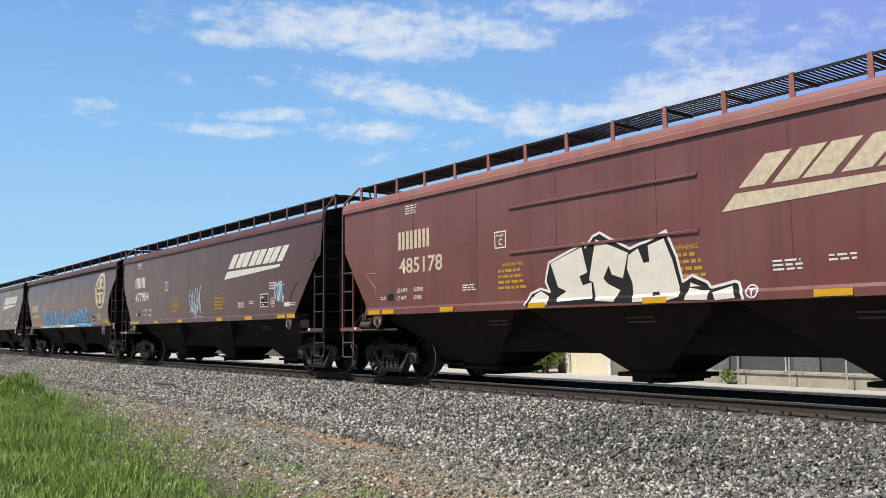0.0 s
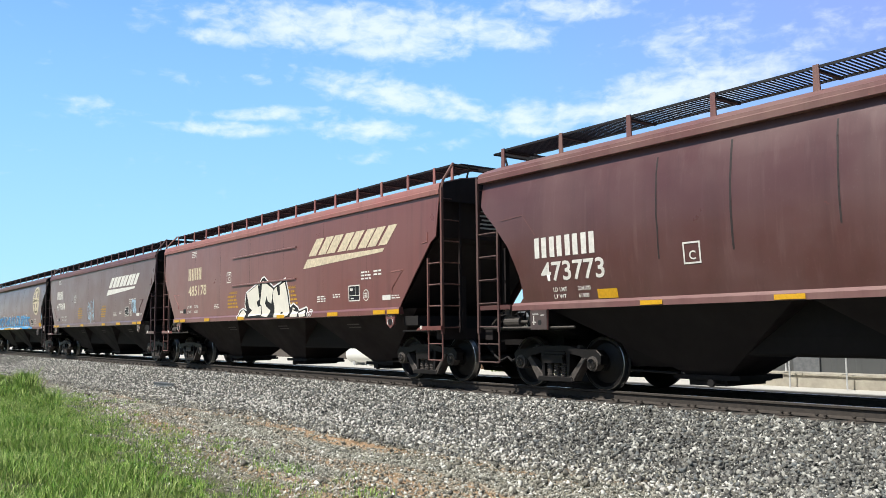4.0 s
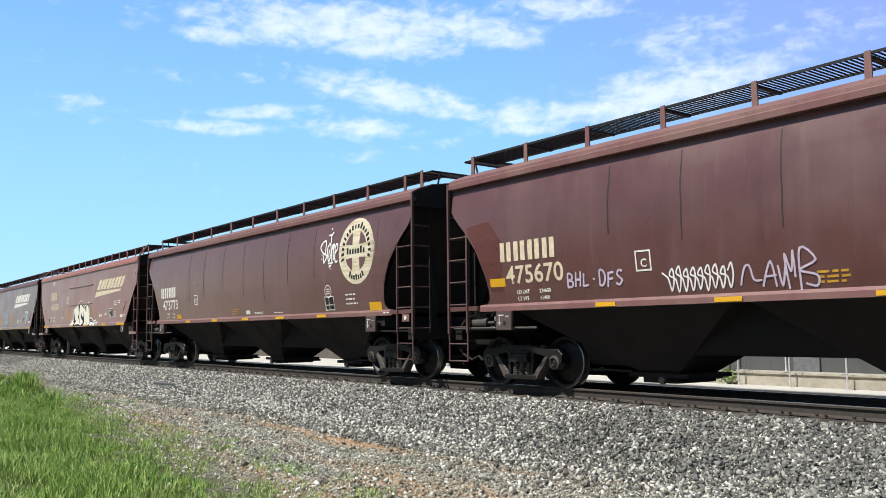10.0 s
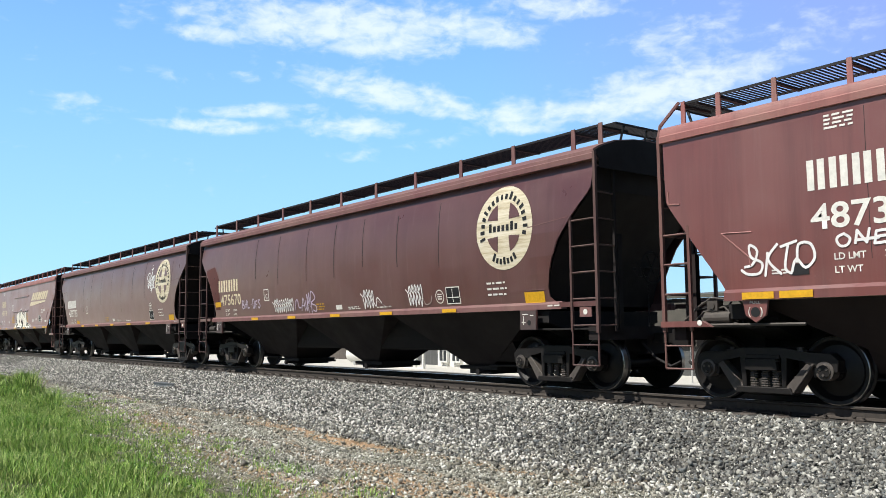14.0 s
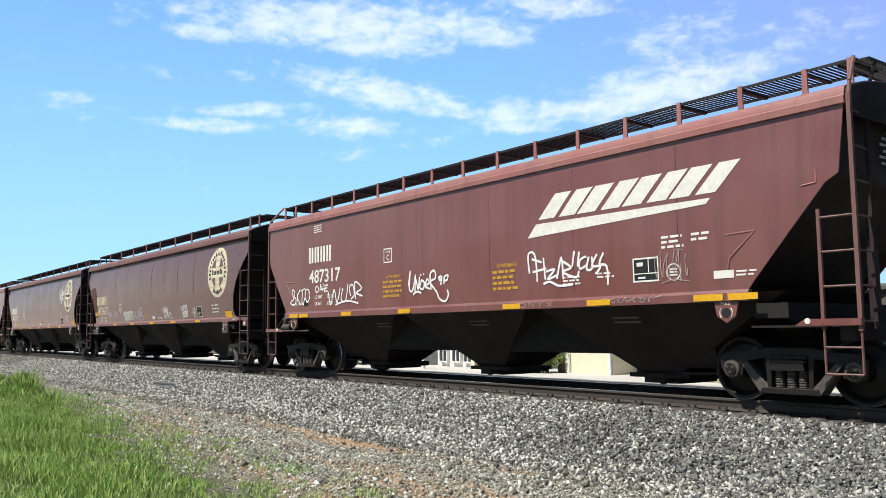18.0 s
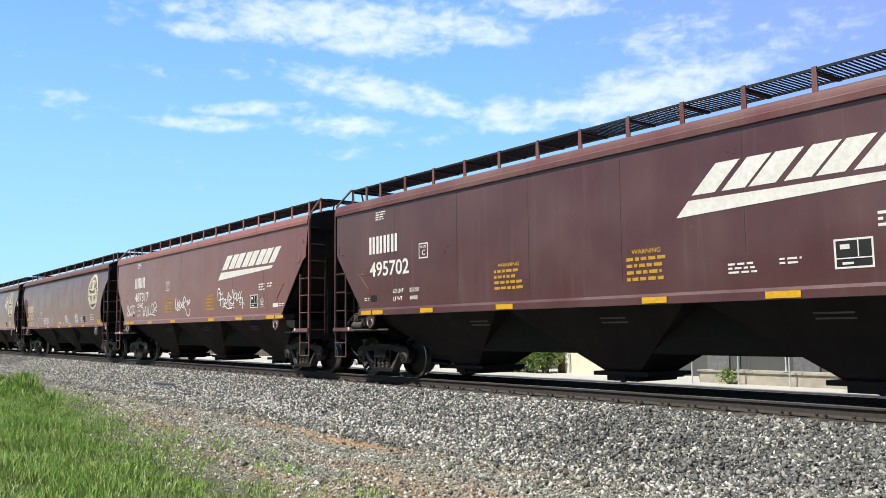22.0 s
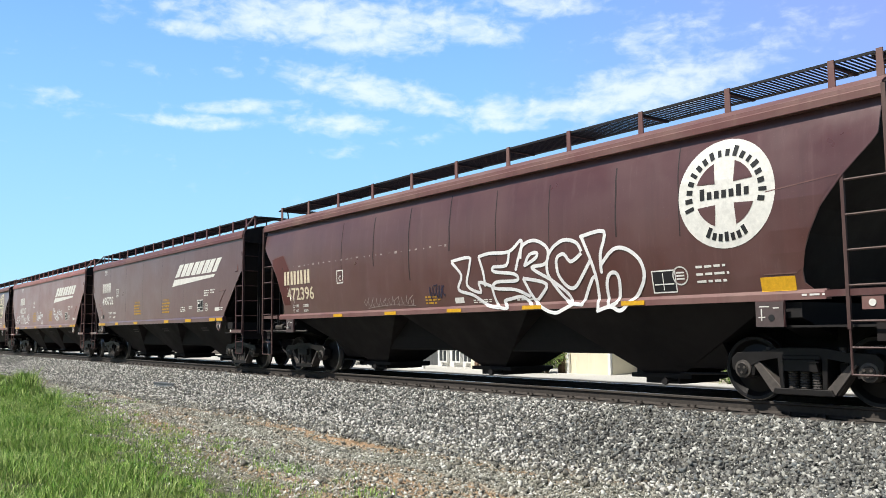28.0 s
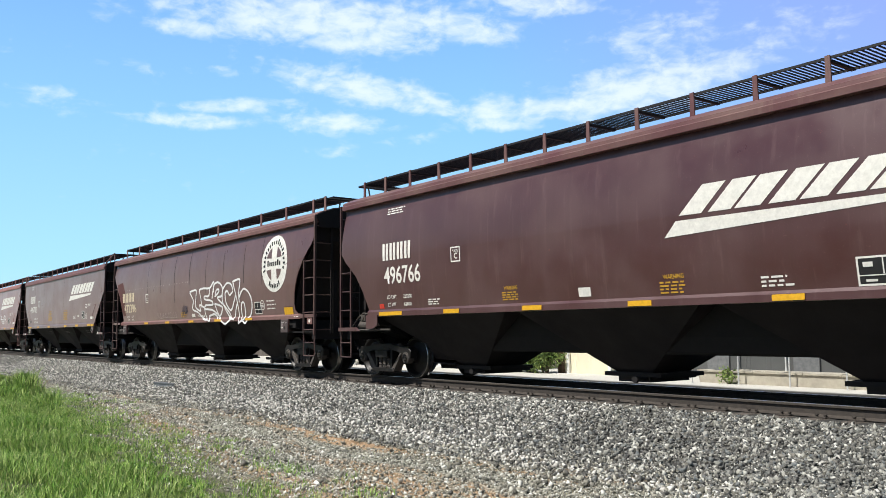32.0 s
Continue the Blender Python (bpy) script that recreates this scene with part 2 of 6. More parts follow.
def strewn(n, x0, x1, y0, y1, s0, s1, power=1.0):
    x = x1 - (x1 - x0) * rng.random(n) ** power
    y = rng.uniform(y0, y1, n)
    s = rng.uniform(s0, s1, n)
    return np.stack([x, y, rolling(x, y) + s * rng.uniform(0.0, 0.35, n)], -1), s


P, s = strewn(90000, -60, -2.5, 6.9, 10.45, 0.028, 0.074, 1.75)
keep = P[:, 1] > 7.05 + 0.35 * np.sin(P[:, 0] * 0.7) + rng.normal(0, 0.35, len(P)) - 0.1
tagged(stones("ballast", P[keep], s[keep], BALLAST, rng), "grey crushed stone ballast shoulder of the railway", "ballast", kind="stuff")
P, s = strewn(120000, -45, -2.5, 3.4, 7.8, 0.012, 0.044, 1.9)
keep = P[:, 1] > np.interp(P[:, 0], GRASS_EDGE_X, GRASS_EDGE_Y) + 0.2 - 1.3 * rng.random(len(P)) ** 2
GRAVEL = stone_material("tan_gravel", [(0.0, (0.03, 0.031, 0.024)), (0.35, (0.135, 0.128, 0.10)), (0.65, (0.33, 0.315, 0.255)), (0.86, (0.50, 0.49, 0.43)), (1.0, (0.74, 0.73, 0.68))])
keep &= rng.random(len(P)) < 0.88 - 0.36 * np.exp(-((P[:, 1] - np.interp(P[:, 0], [-15, -11, -8, -6.5], [7.15, 6.6, 5.6, 5.5])) / 0.42) ** 2) + 0.15 * np.sin(P[:, 1] * 5.2 + 1.3 * np.sin(P[:, 0] * 0.5) + 0.25 * P[:, 0])
tagged(stones("gravel", P[keep], s[keep], GRAVEL, rng), "loose grey gravel scattered over the dirt", "gravel", kind="stuff")
P, s = strewn(5200, -30, -3, 4.2, 7.4, 0.035, 0.085, 1.5)
keep = (P[:, 1] > np.interp(P[:, 0], GRASS_EDGE_X, GRASS_EDGE_Y) + 0.1) & (rng.random(len(P)) < 0.35 + 0.5 * np.clip(P[:, 1] - 6.0, 0, 1))
tagged(stones("path_stones", P[keep], s[keep], GRAVEL, rng), "stray ballast stones lying on the dirt path", "stones", kind="stuff")
P, s = strewn(9000, -19, -4, 6.8, 8.5, 0.02, 0.07)
keep = np.abs(P[:, 1] - np.interp(P[:, 0], [-19, -16.4, -13.2, -10.8, -9.3, -7.4, -5.4, -4], [8.1, 7.93, 7.65, 7.5, 7.35, 7.25, 7.0, 7.1])) < rng.normal(0.0, 0.16, len(P)) + 0.06 * np.sin(P[:, 0] * 2.2)
P[:, 2] += 0.02
tagged(stones("pale_stones", P[keep], s[keep], PALE_STONE, rng), "scattered pale limestone pieces at the foot of the ballast", "stones", kind="stuff")
# more pale stones beyond x = -9, raising the ballast's tone there
P, s = strewn(9000, -48, -9, 7.3, 10.4, 0.026, 0.062, 1.2)
P[:, 2] += 0.014
tagged(stones("pale_stones", P, s, PALE_STONE, rng), "pale stones mixed into the ballast", "stones", kind="stuff")
P, s = strewn(7000, -60, 0, 13.0, 15.6, 0.04, 0.09)
tagged(stones("ballast", P, s, BALLAST, rng), "grey crushed stone ballast behind the track", "ballast", kind="stuff")

# grass
def grass_material():
    k = Mat("grass_blades", 0.6)
    geo = k.t.nodes.new("ShaderNodeNewGeometry")
    c = k.ramp(geo.outputs["Random Per Island"], [(0.0, (0.022, 0.07, 0.006)), (0.40, (0.130, 0.29, 0.028)), (0.78, (0.36, 0.54, 0.10)), (1.0, (0.60, 0.62, 0.28))])
    c = k.mix(k.ramp(k.noise(1.1, 4, 0.6), [(0.48, 0.0), (0.72, 0.45)]), c, k.ramp(geo.outputs["Random Per Island"], [(0.0, (0.06, 0.08, 0.02)), (1.0, (0.44, 0.45, 0.18))]))
    k.colour(c)
    k.b.inputs["Subsurface Weight"].default_value = 0.0
    k.b.inputs["Transmission Weight"].default_value = 0.0
    return k.m


GRASS = grass_material()


def blades(name, x, y, hgt, wid, lean, mat):
    n = len(x)
    a = rng.uniform(0, 2 * math.pi, n)
    side = np.stack([np.cos(a), np.sin(a), np.zeros(n)], -1)
    b = rng.uniform(0, 2 * math.pi, n)
    d = np.stack([np.cos(b), np.sin(b), np.zeros(n)], -1) * (lean * hgt)[:, None]
    base = np.stack([x, y, rolling(x, y) - 0.03], -1)
    up = np.array([0, 0, 1.0])
    w = side * wid[:, None] * 0.5
    V = np.stack([base - w, base + w, base + d * 0.3 + up * (hgt * 0.6)[:, None] - w * 0.75, base + d * 0.3 + up * (hgt * 0.6)[:, None] + w * 0.75,
                  base + d + up * (hgt * (1 - 0.25 * lean))[:, None]], 1)
    k = 5 * np.arange(n)[:, None]
    tri = np.concatenate([k + np.array([[0, 1, 3]]), k + np.array([[0, 3, 2]]), k + np.array([[2, 3, 4]])]).astype(np.int32)
    me = bpy.data.meshes.new(name)
    me.vertices.add(n * 5)
    me.vertices.foreach_set("co", V.ravel())
    me.loops.add(tri.size)
    me.loops.foreach_set("vertex_index", tri.ravel())
    me.polygons.add(len(tri))
    me.polygons.foreach_set("loop_start", np.arange(0, tri.size, 3, dtype=np.int32))
    me.update(calc_edges=True)
    me.materials.append(mat)
    return new(name, me)


def grass_patch(n, x0, x1, h0, h1):
    x = rng.uniform(x0, x1, n)
    e = np.interp(x, GRASS_EDGE_X, GRASS_EDGE_Y)
    y = e - rng.random(n) ** 1.2 * 3.4
    patchy = np.sin(x * 2.1 + 1) * np.sin(y * 3.3 + x) + 0.7 * np.sin(x * 5.3 - y * 4.1) + 0.6 * np.sin(x * 11.7 + 3 * np.sin(y * 5)) * np.sin(y * 13.1 + x)
    keep = (patchy > -0.95 + 0.95 * np.clip((y - e + 1.3) / 1.3, 0, 1)) & (rng.random(n) < np.clip((e - y) * 1.6, 0.10, 1))
    x, y, e = x[keep], y[keep], e[keep]
    tall = np.clip((e - y) / 1.4, 0.25, 1.0) * (0.75 + 0.35 * np.sin(x * 1.7) * np.sin(y * 2.3))
    h = rng.uniform(h0, h1, len(x)) * tall
    return x, y, h


x, y, h = grass_patch(150000, -24, -6.0, 0.09, 0.34)
# a loose fringe of short tufts strays out over the gravel
n = 60000
tx, ty = rng.uniform(-26, -6.0, 900), rng.uniform(3.6, 7.6, 900)
j = rng.integers(0, 900, n)
fx, fy = tx[j] + rng.normal(0, 0.11, n), ty[j] + rng.normal(0, 0.11, n)
fk = fy < np.interp(fx, GRASS_EDGE_X, GRASS_EDGE_Y) + 1.25 * rng.random(900)[j] ** 1.6 - 0.1
x, y, h = np.concatenate([x, fx[fk]]), np.concatenate([y, fy[fk]]), np.concatenate([h, rng.uniform(0.03, 0.14, fk.sum())])
# a clump of taller weeds
wc = rng.integers(0, 4, 420)
wx = np.array([-23.2, -22.6, -20.6, -24.3])[wc] + rng.normal(0, 0.16, 420)
wy = np.array([4.95, 5.1, 4.6, 5.4])[wc] + rng.normal(0, 0.12, 420)
x, y, h = np.concatenate([x, wx]), np.concatenate([y, wy]), np.concatenate([h, rng.uniform(0.2, 0.55, 420)])
tagged(blades("grass", x, y, h, rng.uniform(0.005, 0.011, len(x)), rng.uniform(0.1, 0.8, len(x)), GRASS), "rough green verge grass beside the ballast", "grass", kind="stuff")
n = 40000
x, y = rng.uniform(-7, 9, n), rng.uniform(-5, 2.8, n)
tagged(blades("grass", x, y, rng.uniform(0.06, 0.26, n), rng.uniform(0.006, 0.012, n), rng.uniform(0.1, 0.8, n), GRASS), "rough green verge grass round the standpoint", "grass", kind="stuff")
x, y, h = grass_patch(60000, -62, -24, 0.12, 0.40)
# a ragged stand of tall weeds
wc = rng.integers(0, 14, 1500)
wx = rng.uniform(-33.0, -26.5, 14)[wc] + rng.normal(0, 0.14, 1500)
wy = np.interp(wx, [-33, -26.5], [6.3, 5.4]) + rng.uniform(-0.35, 0.25, 14)[wc] + rng.normal(0, 0.10, 1500)
x, y, h = np.concatenate([x, wx]), np.concatenate([y, wy]), np.concatenate([h, rng.uniform(0.25, 0.95, 1500) * rng.uniform(0.45, 1.0, 14)[wc]])
tagged(blades("grass", x, y, h, rng.uniform(0.010, 0.02, len(x)), rng.uniform(0.1, 0.7, len(x)), GRASS), "rough green verge grass further along the line", "grass", kind="stuff")

# dry straw and short dead stalks lying on the path
n = 26000
x, y = -5 - 27 * rng.random(n) ** 1.4, rng.uniform(3.6, 7.4, n)
keep = (y > np.interp(x, GRASS_EDGE_X, GRASS_EDGE_Y) - 0.3) & (np.sin(y * 5.5 + x * 0.35 + np.sin(x)) + rng.normal(0, 0.5, n) > 0.1)
x, y = x[keep], y[keep]
STRAW = stone_material("dry_straw", [(0.0, (0.08, 0.10, 0.03)), (0.4, (0.26, 0.21, 0.11)), (0.8, (0.46, 0.38, 0.22)), (1.0, (0.22, 0.34, 0.06))])
tagged(blades("straw", x, y, rng.uniform(0.045, 0.075, len(x)), rng.uniform(0.004, 0.009, len(x)), rng.uniform(0.9, 2.4, len(x)), STRAW), "dry straw and stalks scattered on the gravel path", "straw", kind="stuff")

# scrap lying at the foot of the ballast
for x, y, z, length, turn, label in ((-23.9, 8.25, -0.44, 1.15, 8.0, "short scrap length of grey rail lying on ballast"), (-25.0, 6.5, -0.63, 0.7, -4.0, "dark broken stick lying on gravel")):
    bm = B()
    if length > 1:
        prism(bm, [(-0.06, -0.03), (0.06, -0.03), (0.06, -0.015), (0.012, 0.0), (0.012, 0.07), (0.035, 0.08), (0.035, 0.11), (-0.035, 0.11), (-0.035, 0.08), (-0.012, 0.07), (-0.012, 0.0), (-0.06, -0.015)], -length / 2, length / 2, "x")
        ob = new("scrap_rail", mesh_of("scrap_rail", bm, plain_material("grey_scrap_steel", (0.20, 0.22, 0.24), 0.5, 0.4, 0.3)))
    else:
        pipe(bm, [(-0.35, 0, 0), (0.0, 0.03, 0.02), (0.35, -0.02, 0.0)], 0.035, 7)
        ob = new("stick", mesh_of("stick", bm, TIE_WOOD))
    ob.matrix_basis = pose(x, y, z, 0, 0, turn)
    tagged(ob, label, "scrap" if length > 1 else "stick")

# rails, ties
def rail_profile():
    half = [(0.0, 0.0), (0.030, 0.0), (0.036, -0.008), (0.036, -0.034), (0.010, -0.048), (0.009, -0.135), (0.070, -0.160), (0.072, -0.171)]
    return half[1:] + [(-a, b) for a, b in half[:0:-1]]


track = tagged(new("railway_track"), "single railway track of rusty rails on timber ties", "railway track", kind="structure")
for yr in (YC - 0.754, YC + 0.754):
    bm = B()
    prism(bm, [(yr + a, b) for a, b in rail_profile()], -900, 300, "x")
    me = mesh_of("rail", bm, RAIL_SIDE)
    me.materials.append(STEEL_BRIGHT)
    for p in me.polygons:
        if p.normal.z > 0.9 and p.center.z > -0.02:
            p.material_index = 1
    rail = new("rail", me)
    rail.parent = track
bm = B()
box(bm, -0.115, 0.115, -1.30, 1.30, -0.36, -0.172)
bmesh.ops.bevel(bm, geom=list(bm.edges), offset=0.012, segments=1, affect="EDGES")
TIE = mesh_of("tie", bm, TIE_WOOD)
bm = B()
for yr in (-0.754, 0.754):
    box(bm, -0.10, 0.10, yr - 0.17, yr + 0.17, -0.173, -0.160)
    for sx in (-0.06, 0.06):
        for sy in (-0.085, 0.085):
            box(bm, sx - 0.011, sx + 0.011, yr + sy - 0.011, yr + sy + 0.011, -0.17, -0.135)
            box(bm, sx - 0.018, sx + 0.018, yr + sy - 0.018, yr + sy + 0.018, -0.140, -0.128)
PLATE = mesh_of("tie_plate", bm, RAIL_SIDE)
rnd = random.Random(5)
for i in range(150):
    xt = -73.0 + i * 0.515 + rnd.uniform(-0.02, 0.02)
    share("tie", TIE, track, pose(xt, YC + rnd.uniform(-0.03, 0.03), rnd.uniform(-0.006, 0.0), 0, 0, rnd.uniform(-0.8, 0.8)))
    share("tie_plate", PLATE, track, pose(xt, YC, 0))

# ---------------- covered hopper cars ----------------
# three makes: flat-sided, round-sided, and a later round-ended one; x along the car, y = 0 its middle, z = 0 the railhead
MAKES = {
    "flat": dict(half=8.05, reach=8.62, bogie=6.85, sill=7.06, sill_z=(1.40, 1.54),
                 edge=[(3.80, 8.04), (2.90, 8.00), (2.76, 7.92), (1.66, 7.12), (1.54, 7.05)],
                 edge_r=[(3.80, 8.04), (2.95, 7.94), (2.85, 7.76), (1.66, 6.70), (1.54, 6.60)], sill_r=6.62,
                 belly=[(1.54, 1.585), (2.2, 1.60), (3.2, 1.60), (3.80, 1.585)],
                 posts=[7.95, 7.33] + [6.35 - 1.065 * i for i in range(12)] + [-6.43, -7.33, -7.95], stile=7.64, post_x=8.11),
    "short": dict(half=7.85, reach=8.50, bogie=6.64, sill=6.80, sill_z=(1.40, 1.54),
                  edge=[(3.80, 7.84), (2.84, 7.80), (2.72, 7.72), (1.66, 6.84), (1.54, 6.78)],
                  edge_r=[(3.80, 7.86), (2.84, 7.82), (2.76, 7.70), (1.66, 6.58), (1.54, 6.50)], sill_r=6.52,
                  belly=[(1.54, 1.585), (2.2, 1.60), (3.2, 1.60), (3.80, 1.585)],
                  posts=[7.78, 7.15] + [6.17 - 1.065 * i for i in range(12)] + [-6.55, -7.15, -7.78], stile=7.42, post_x=7.90),
    "round": dict(half=8.46, reach=9.10, bogie=7.0, sill=7.62, sill_z=(1.385, 1.50),
                  edge=[(3.82, 8.44), (3.36, 8.40), (3.26, 8.32), (2.92, 7.96), (2.55, 7.64), (2.24, 7.48), (2.0, 7.38), (1.75, 7.33), (1.60, 7.34), (1.50, 7.46)],
                  belly=[(1.50, 1.49), (1.7, 1.53), (2.0, 1.575), (2.3, 1.603), (2.7, 1.618), (3.1, 1.608), (3.4, 1.574), (3.6, 1.538), (3.82, 1.48)],
                  posts=[8.29, 7.66] + [6.10 - 1.60 * i for i in range(8)] + [-6.65, -8.2], stile=7.93, post_x=8.50),
    "late": dict(half=7.80, reach=8.60, bogie=6.83, sill=6.80, sill_z=(1.37, 1.50),
                 edge=[(3.90, 7.78), (2.86, 7.84), (2.66, 7.66), (2.30, 7.22), (2.02, 7.02), (1.75, 6.88), (1.50, 6.78)],
                 belly=[(1.50, 1.50), (1.8, 1.545), (2.2, 1.588), (2.7, 1.612), (3.1, 1.606), (3.4, 1.578), (3.65, 1.538), (3.90, 1.485)],
                 posts=[7.5, 6.9] + [6.1 - 1.065 * i for i in range(12)] + [-6.6, -7.5], stile=7.45, post_x=7.90),
}


def lerp_table(table, z):
    table = sorted(table)
    return float(np.interp(z, [a for a, _ in table], [b for _, b in table]))


def side_sheet(k, sgn):
    bm = B()
    right = k.get("edge_r", k["edge"])
    zs = sorted({z for z, _ in k["edge"]} | {z for z, _ in right} | {z for z, _ in k["belly"]})
    zs = [z for z in zs if k["edge"][-1][0] <= z <= k["edge"][0][0]]
    cols = np.linspace(-1, 1, 17)
    rows = []
    for z in zs:
        e, er, v = lerp_table(k["edge"], z), lerp_table(right, z), lerp_table(k["belly"], z)
        rows.append([bm.verts.new(((u + 1) / 2 * (e + er) - e, sgn * v, z)) for u in cols])
    for a, b in zip(rows, rows[1:]):
        for i in range(len(cols) - 1):
            bm.faces.new((a[i], a[i + 1], b[i + 1], b[i]))
    bmesh.ops.recalc_face_normals(bm, faces=bm.faces)
    if (bm.faces[:] and bm.faces[0].normal.y * sgn < 0):
        bmesh.ops.reverse_faces(bm, faces=bm.faces)
    bmesh.ops.solidify(bm, geom=bm.faces[:], thickness=0.02)
    return bm


def roof_section(k):
    zt = k["edge"][0][0]
    v = k["belly"][-1][1] + 0.01
    lip = 0.105 if v < 1.55 else 0.032
    half = [(v - 0.02, zt - 0.005), (v + lip, zt), (v + lip + 0.005, zt + 0.09), (v + lip - 0.01, zt + 0.105), (v + lip - 0.015, zt + 0.16), (v + 0.0, zt + 0.21), (v - 0.10, zt + 0.255),
            (1.05, zt + 0.375), (0.55, zt + 0.45), (0.30, zt + 0.465)]
    return half, half + [(-a, b) for a, b in half[::-1]]


def ring(bm, centre, r, w, n=18):
    """A flat wheel rim in the y-z plane."""
    pts = [(centre[0], centre[1] + r * math.cos(2 * math.pi * i / n), centre[2] + r * math.sin(2 * math.pi * i / n)) for i in range(n + 1)]
    pipe(bm, pts, w, 5)


# --- running gear, built once ---
# paler copy of the cast steel: sunlight on struts and springs put into colour
STEEL_LIT = plain_material("sunlit_cast_steel", (0.085, 0.072, 0.064), 0.6, 0.1, 0.25, 14.0, 0.3)
def side_frame_mesh():
    bm = B()
    y0, y1 = -0.09, 0.09
    # top chord with its bowed outline, out to the bearing pedestals
    prism(bm, [(-1.06, 0.44), (-1.08, 0.60), (-0.98, 0.69), (-0.62, 0.70), (-0.30, 0.76), (0.30, 0.76), (0.62, 0.70), (0.98, 0.69), (1.08, 0.60), (1.06, 0.44),
               (0.99, 0.44), (0.97, 0.55), (0.80, 0.55), (0.76, 0.50), (0.62, 0.58), (0.36, 0.62), (-0.36, 0.62), (-0.62, 0.58), (-0.76, 0.50), (-0.80, 0.55), (-0.97, 0.55), (-0.99, 0.44)], y0, y1)
    for s in (-1, 1):
        prism(bm, [(s * 0.36, 0.63), (s * 0.27, 0.63), (s * 0.27, 0.20), (s * 0.33, 0.20)], y0, y1)
        prism(bm, [(s * 0.76, 0.52), (s * 0.70, 0.55), (s * 0.73, 0.36), (s * 0.79, 0.38)], y0 + 0.02, y1 - 0.02)
    prism(bm, [(-0.44, 0.13), (0.44, 0.13), (0.40, 0.215), (-0.40, 0.215)], y0 - 0.03, y1 + 0.03)
    box(bm, -0.26, 0.26, y0 - 0.02, y1 + 0.02, 0.60, 0.66)
    return mesh_of("side_frame", bm, STEEL_DARK, bevel=0.008)


def strut_mesh():
    """One slanting tension member of the side frame, with its raised flange."""
    bm = B()
    prism(bm, [(0.76, 0.56), (0.66, 0.58), (0.30, 0.20), (0.38, 0.14), (0.47, 0.15)], -0.08, 0.08)
    prism(bm, [(0.76, 0.545), (0.73, 0.555), (0.43, 0.165), (0.46, 0.155)], -0.12, -0.079)
    return mesh_of("tension_strut", bm, STEEL_LIT, bevel=0.006)


def spring_mesh():
    """A coil spring as one wavy turned body."""
    bm = B()
    prof = []
    for i in range(7):
        z = 0.215 + i * 0.034
        prof += [(0.048, z), (0.064, z + 0.008), (0.064, z + 0.020), (0.048, z + 0.028)]
    lathe(bm, prof, 10)
    for v in bm.verts:
        v.co = (v.co.x, v.co.z, v.co.y)
    return mesh_of("spring", bm, STEEL_LIT)


def wheelset_meshes():
    bm = B()
    lathe(bm, [(0.08, -1.13), (0.085, -0.9), (0.09, -0.62), (0.085, 0.62), (0.085, 0.9), (0.08, 1.13)], 14)
    axle = mesh_of("axle", bm, STEEL_DARK, True)
    bm = B()
    # outer face towards -y
    lathe(bm, [(0.06, -0.09), (0.13, -0.09), (0.14, -0.05), (0.20, -0.015), (0.34, 0.015), (0.375, -0.03), (0.40, -0.065), (0.447, -0.07), (0.457, -0.062),
               (0.462, 0.035), (0.478, 0.048), (0.488, 0.06), (0.482, 0.07), (0.45, 0.074), (0.39, 0.06), (0.36, 0.045), (0.20, 0.02), (0.14, 0.05), (0.06, 0.06)], 44)
    wheel = mesh_of("wheel", bm, STEEL_WHEEL, True)
    wheel.materials.append(STEEL_BRIGHT)
    for p in wheel.polygons:
        c = p.center
        r = math.hypot(c.x, c.z)
        # worn bright tread, and a painted highlight on the rim's outer edge
        if r > 0.448 and -0.069 < c.y < 0.04:
            p.material_index = 1
    bm = B()
    lathe(bm, [(0.03, -0.115), (0.085, -0.115), (0.09, -0.095), (0.125, -0.09), (0.13, -0.06), (0.13, 0.06), (0.09, 0.07)], 20)
    for i in range(3):
        a = 2 * math.pi * i / 3 + 0.5
        rod(bm, (0.05 * math.cos(a), -0.13, 0.05 * math.sin(a)), (0.05 * math.cos(a), -0.11, 0.05 * math.sin(a)), 0.02, 6)
    bearing = mesh_of("bearing_cap", bm, plain_material("greasy_bearing_steel", (0.11, 0.095, 0.085), 0.45, 0.4), True)
    return axle, wheel, bearing


SIDE_FRAME, SPRING, STRUT = side_frame_mesh(), spring_mesh(), strut_mesh()
AXLE, WHEEL, BEARING = wheelset_meshes()
FLIP = pose(0, 0, 0, 0, 0, 180)


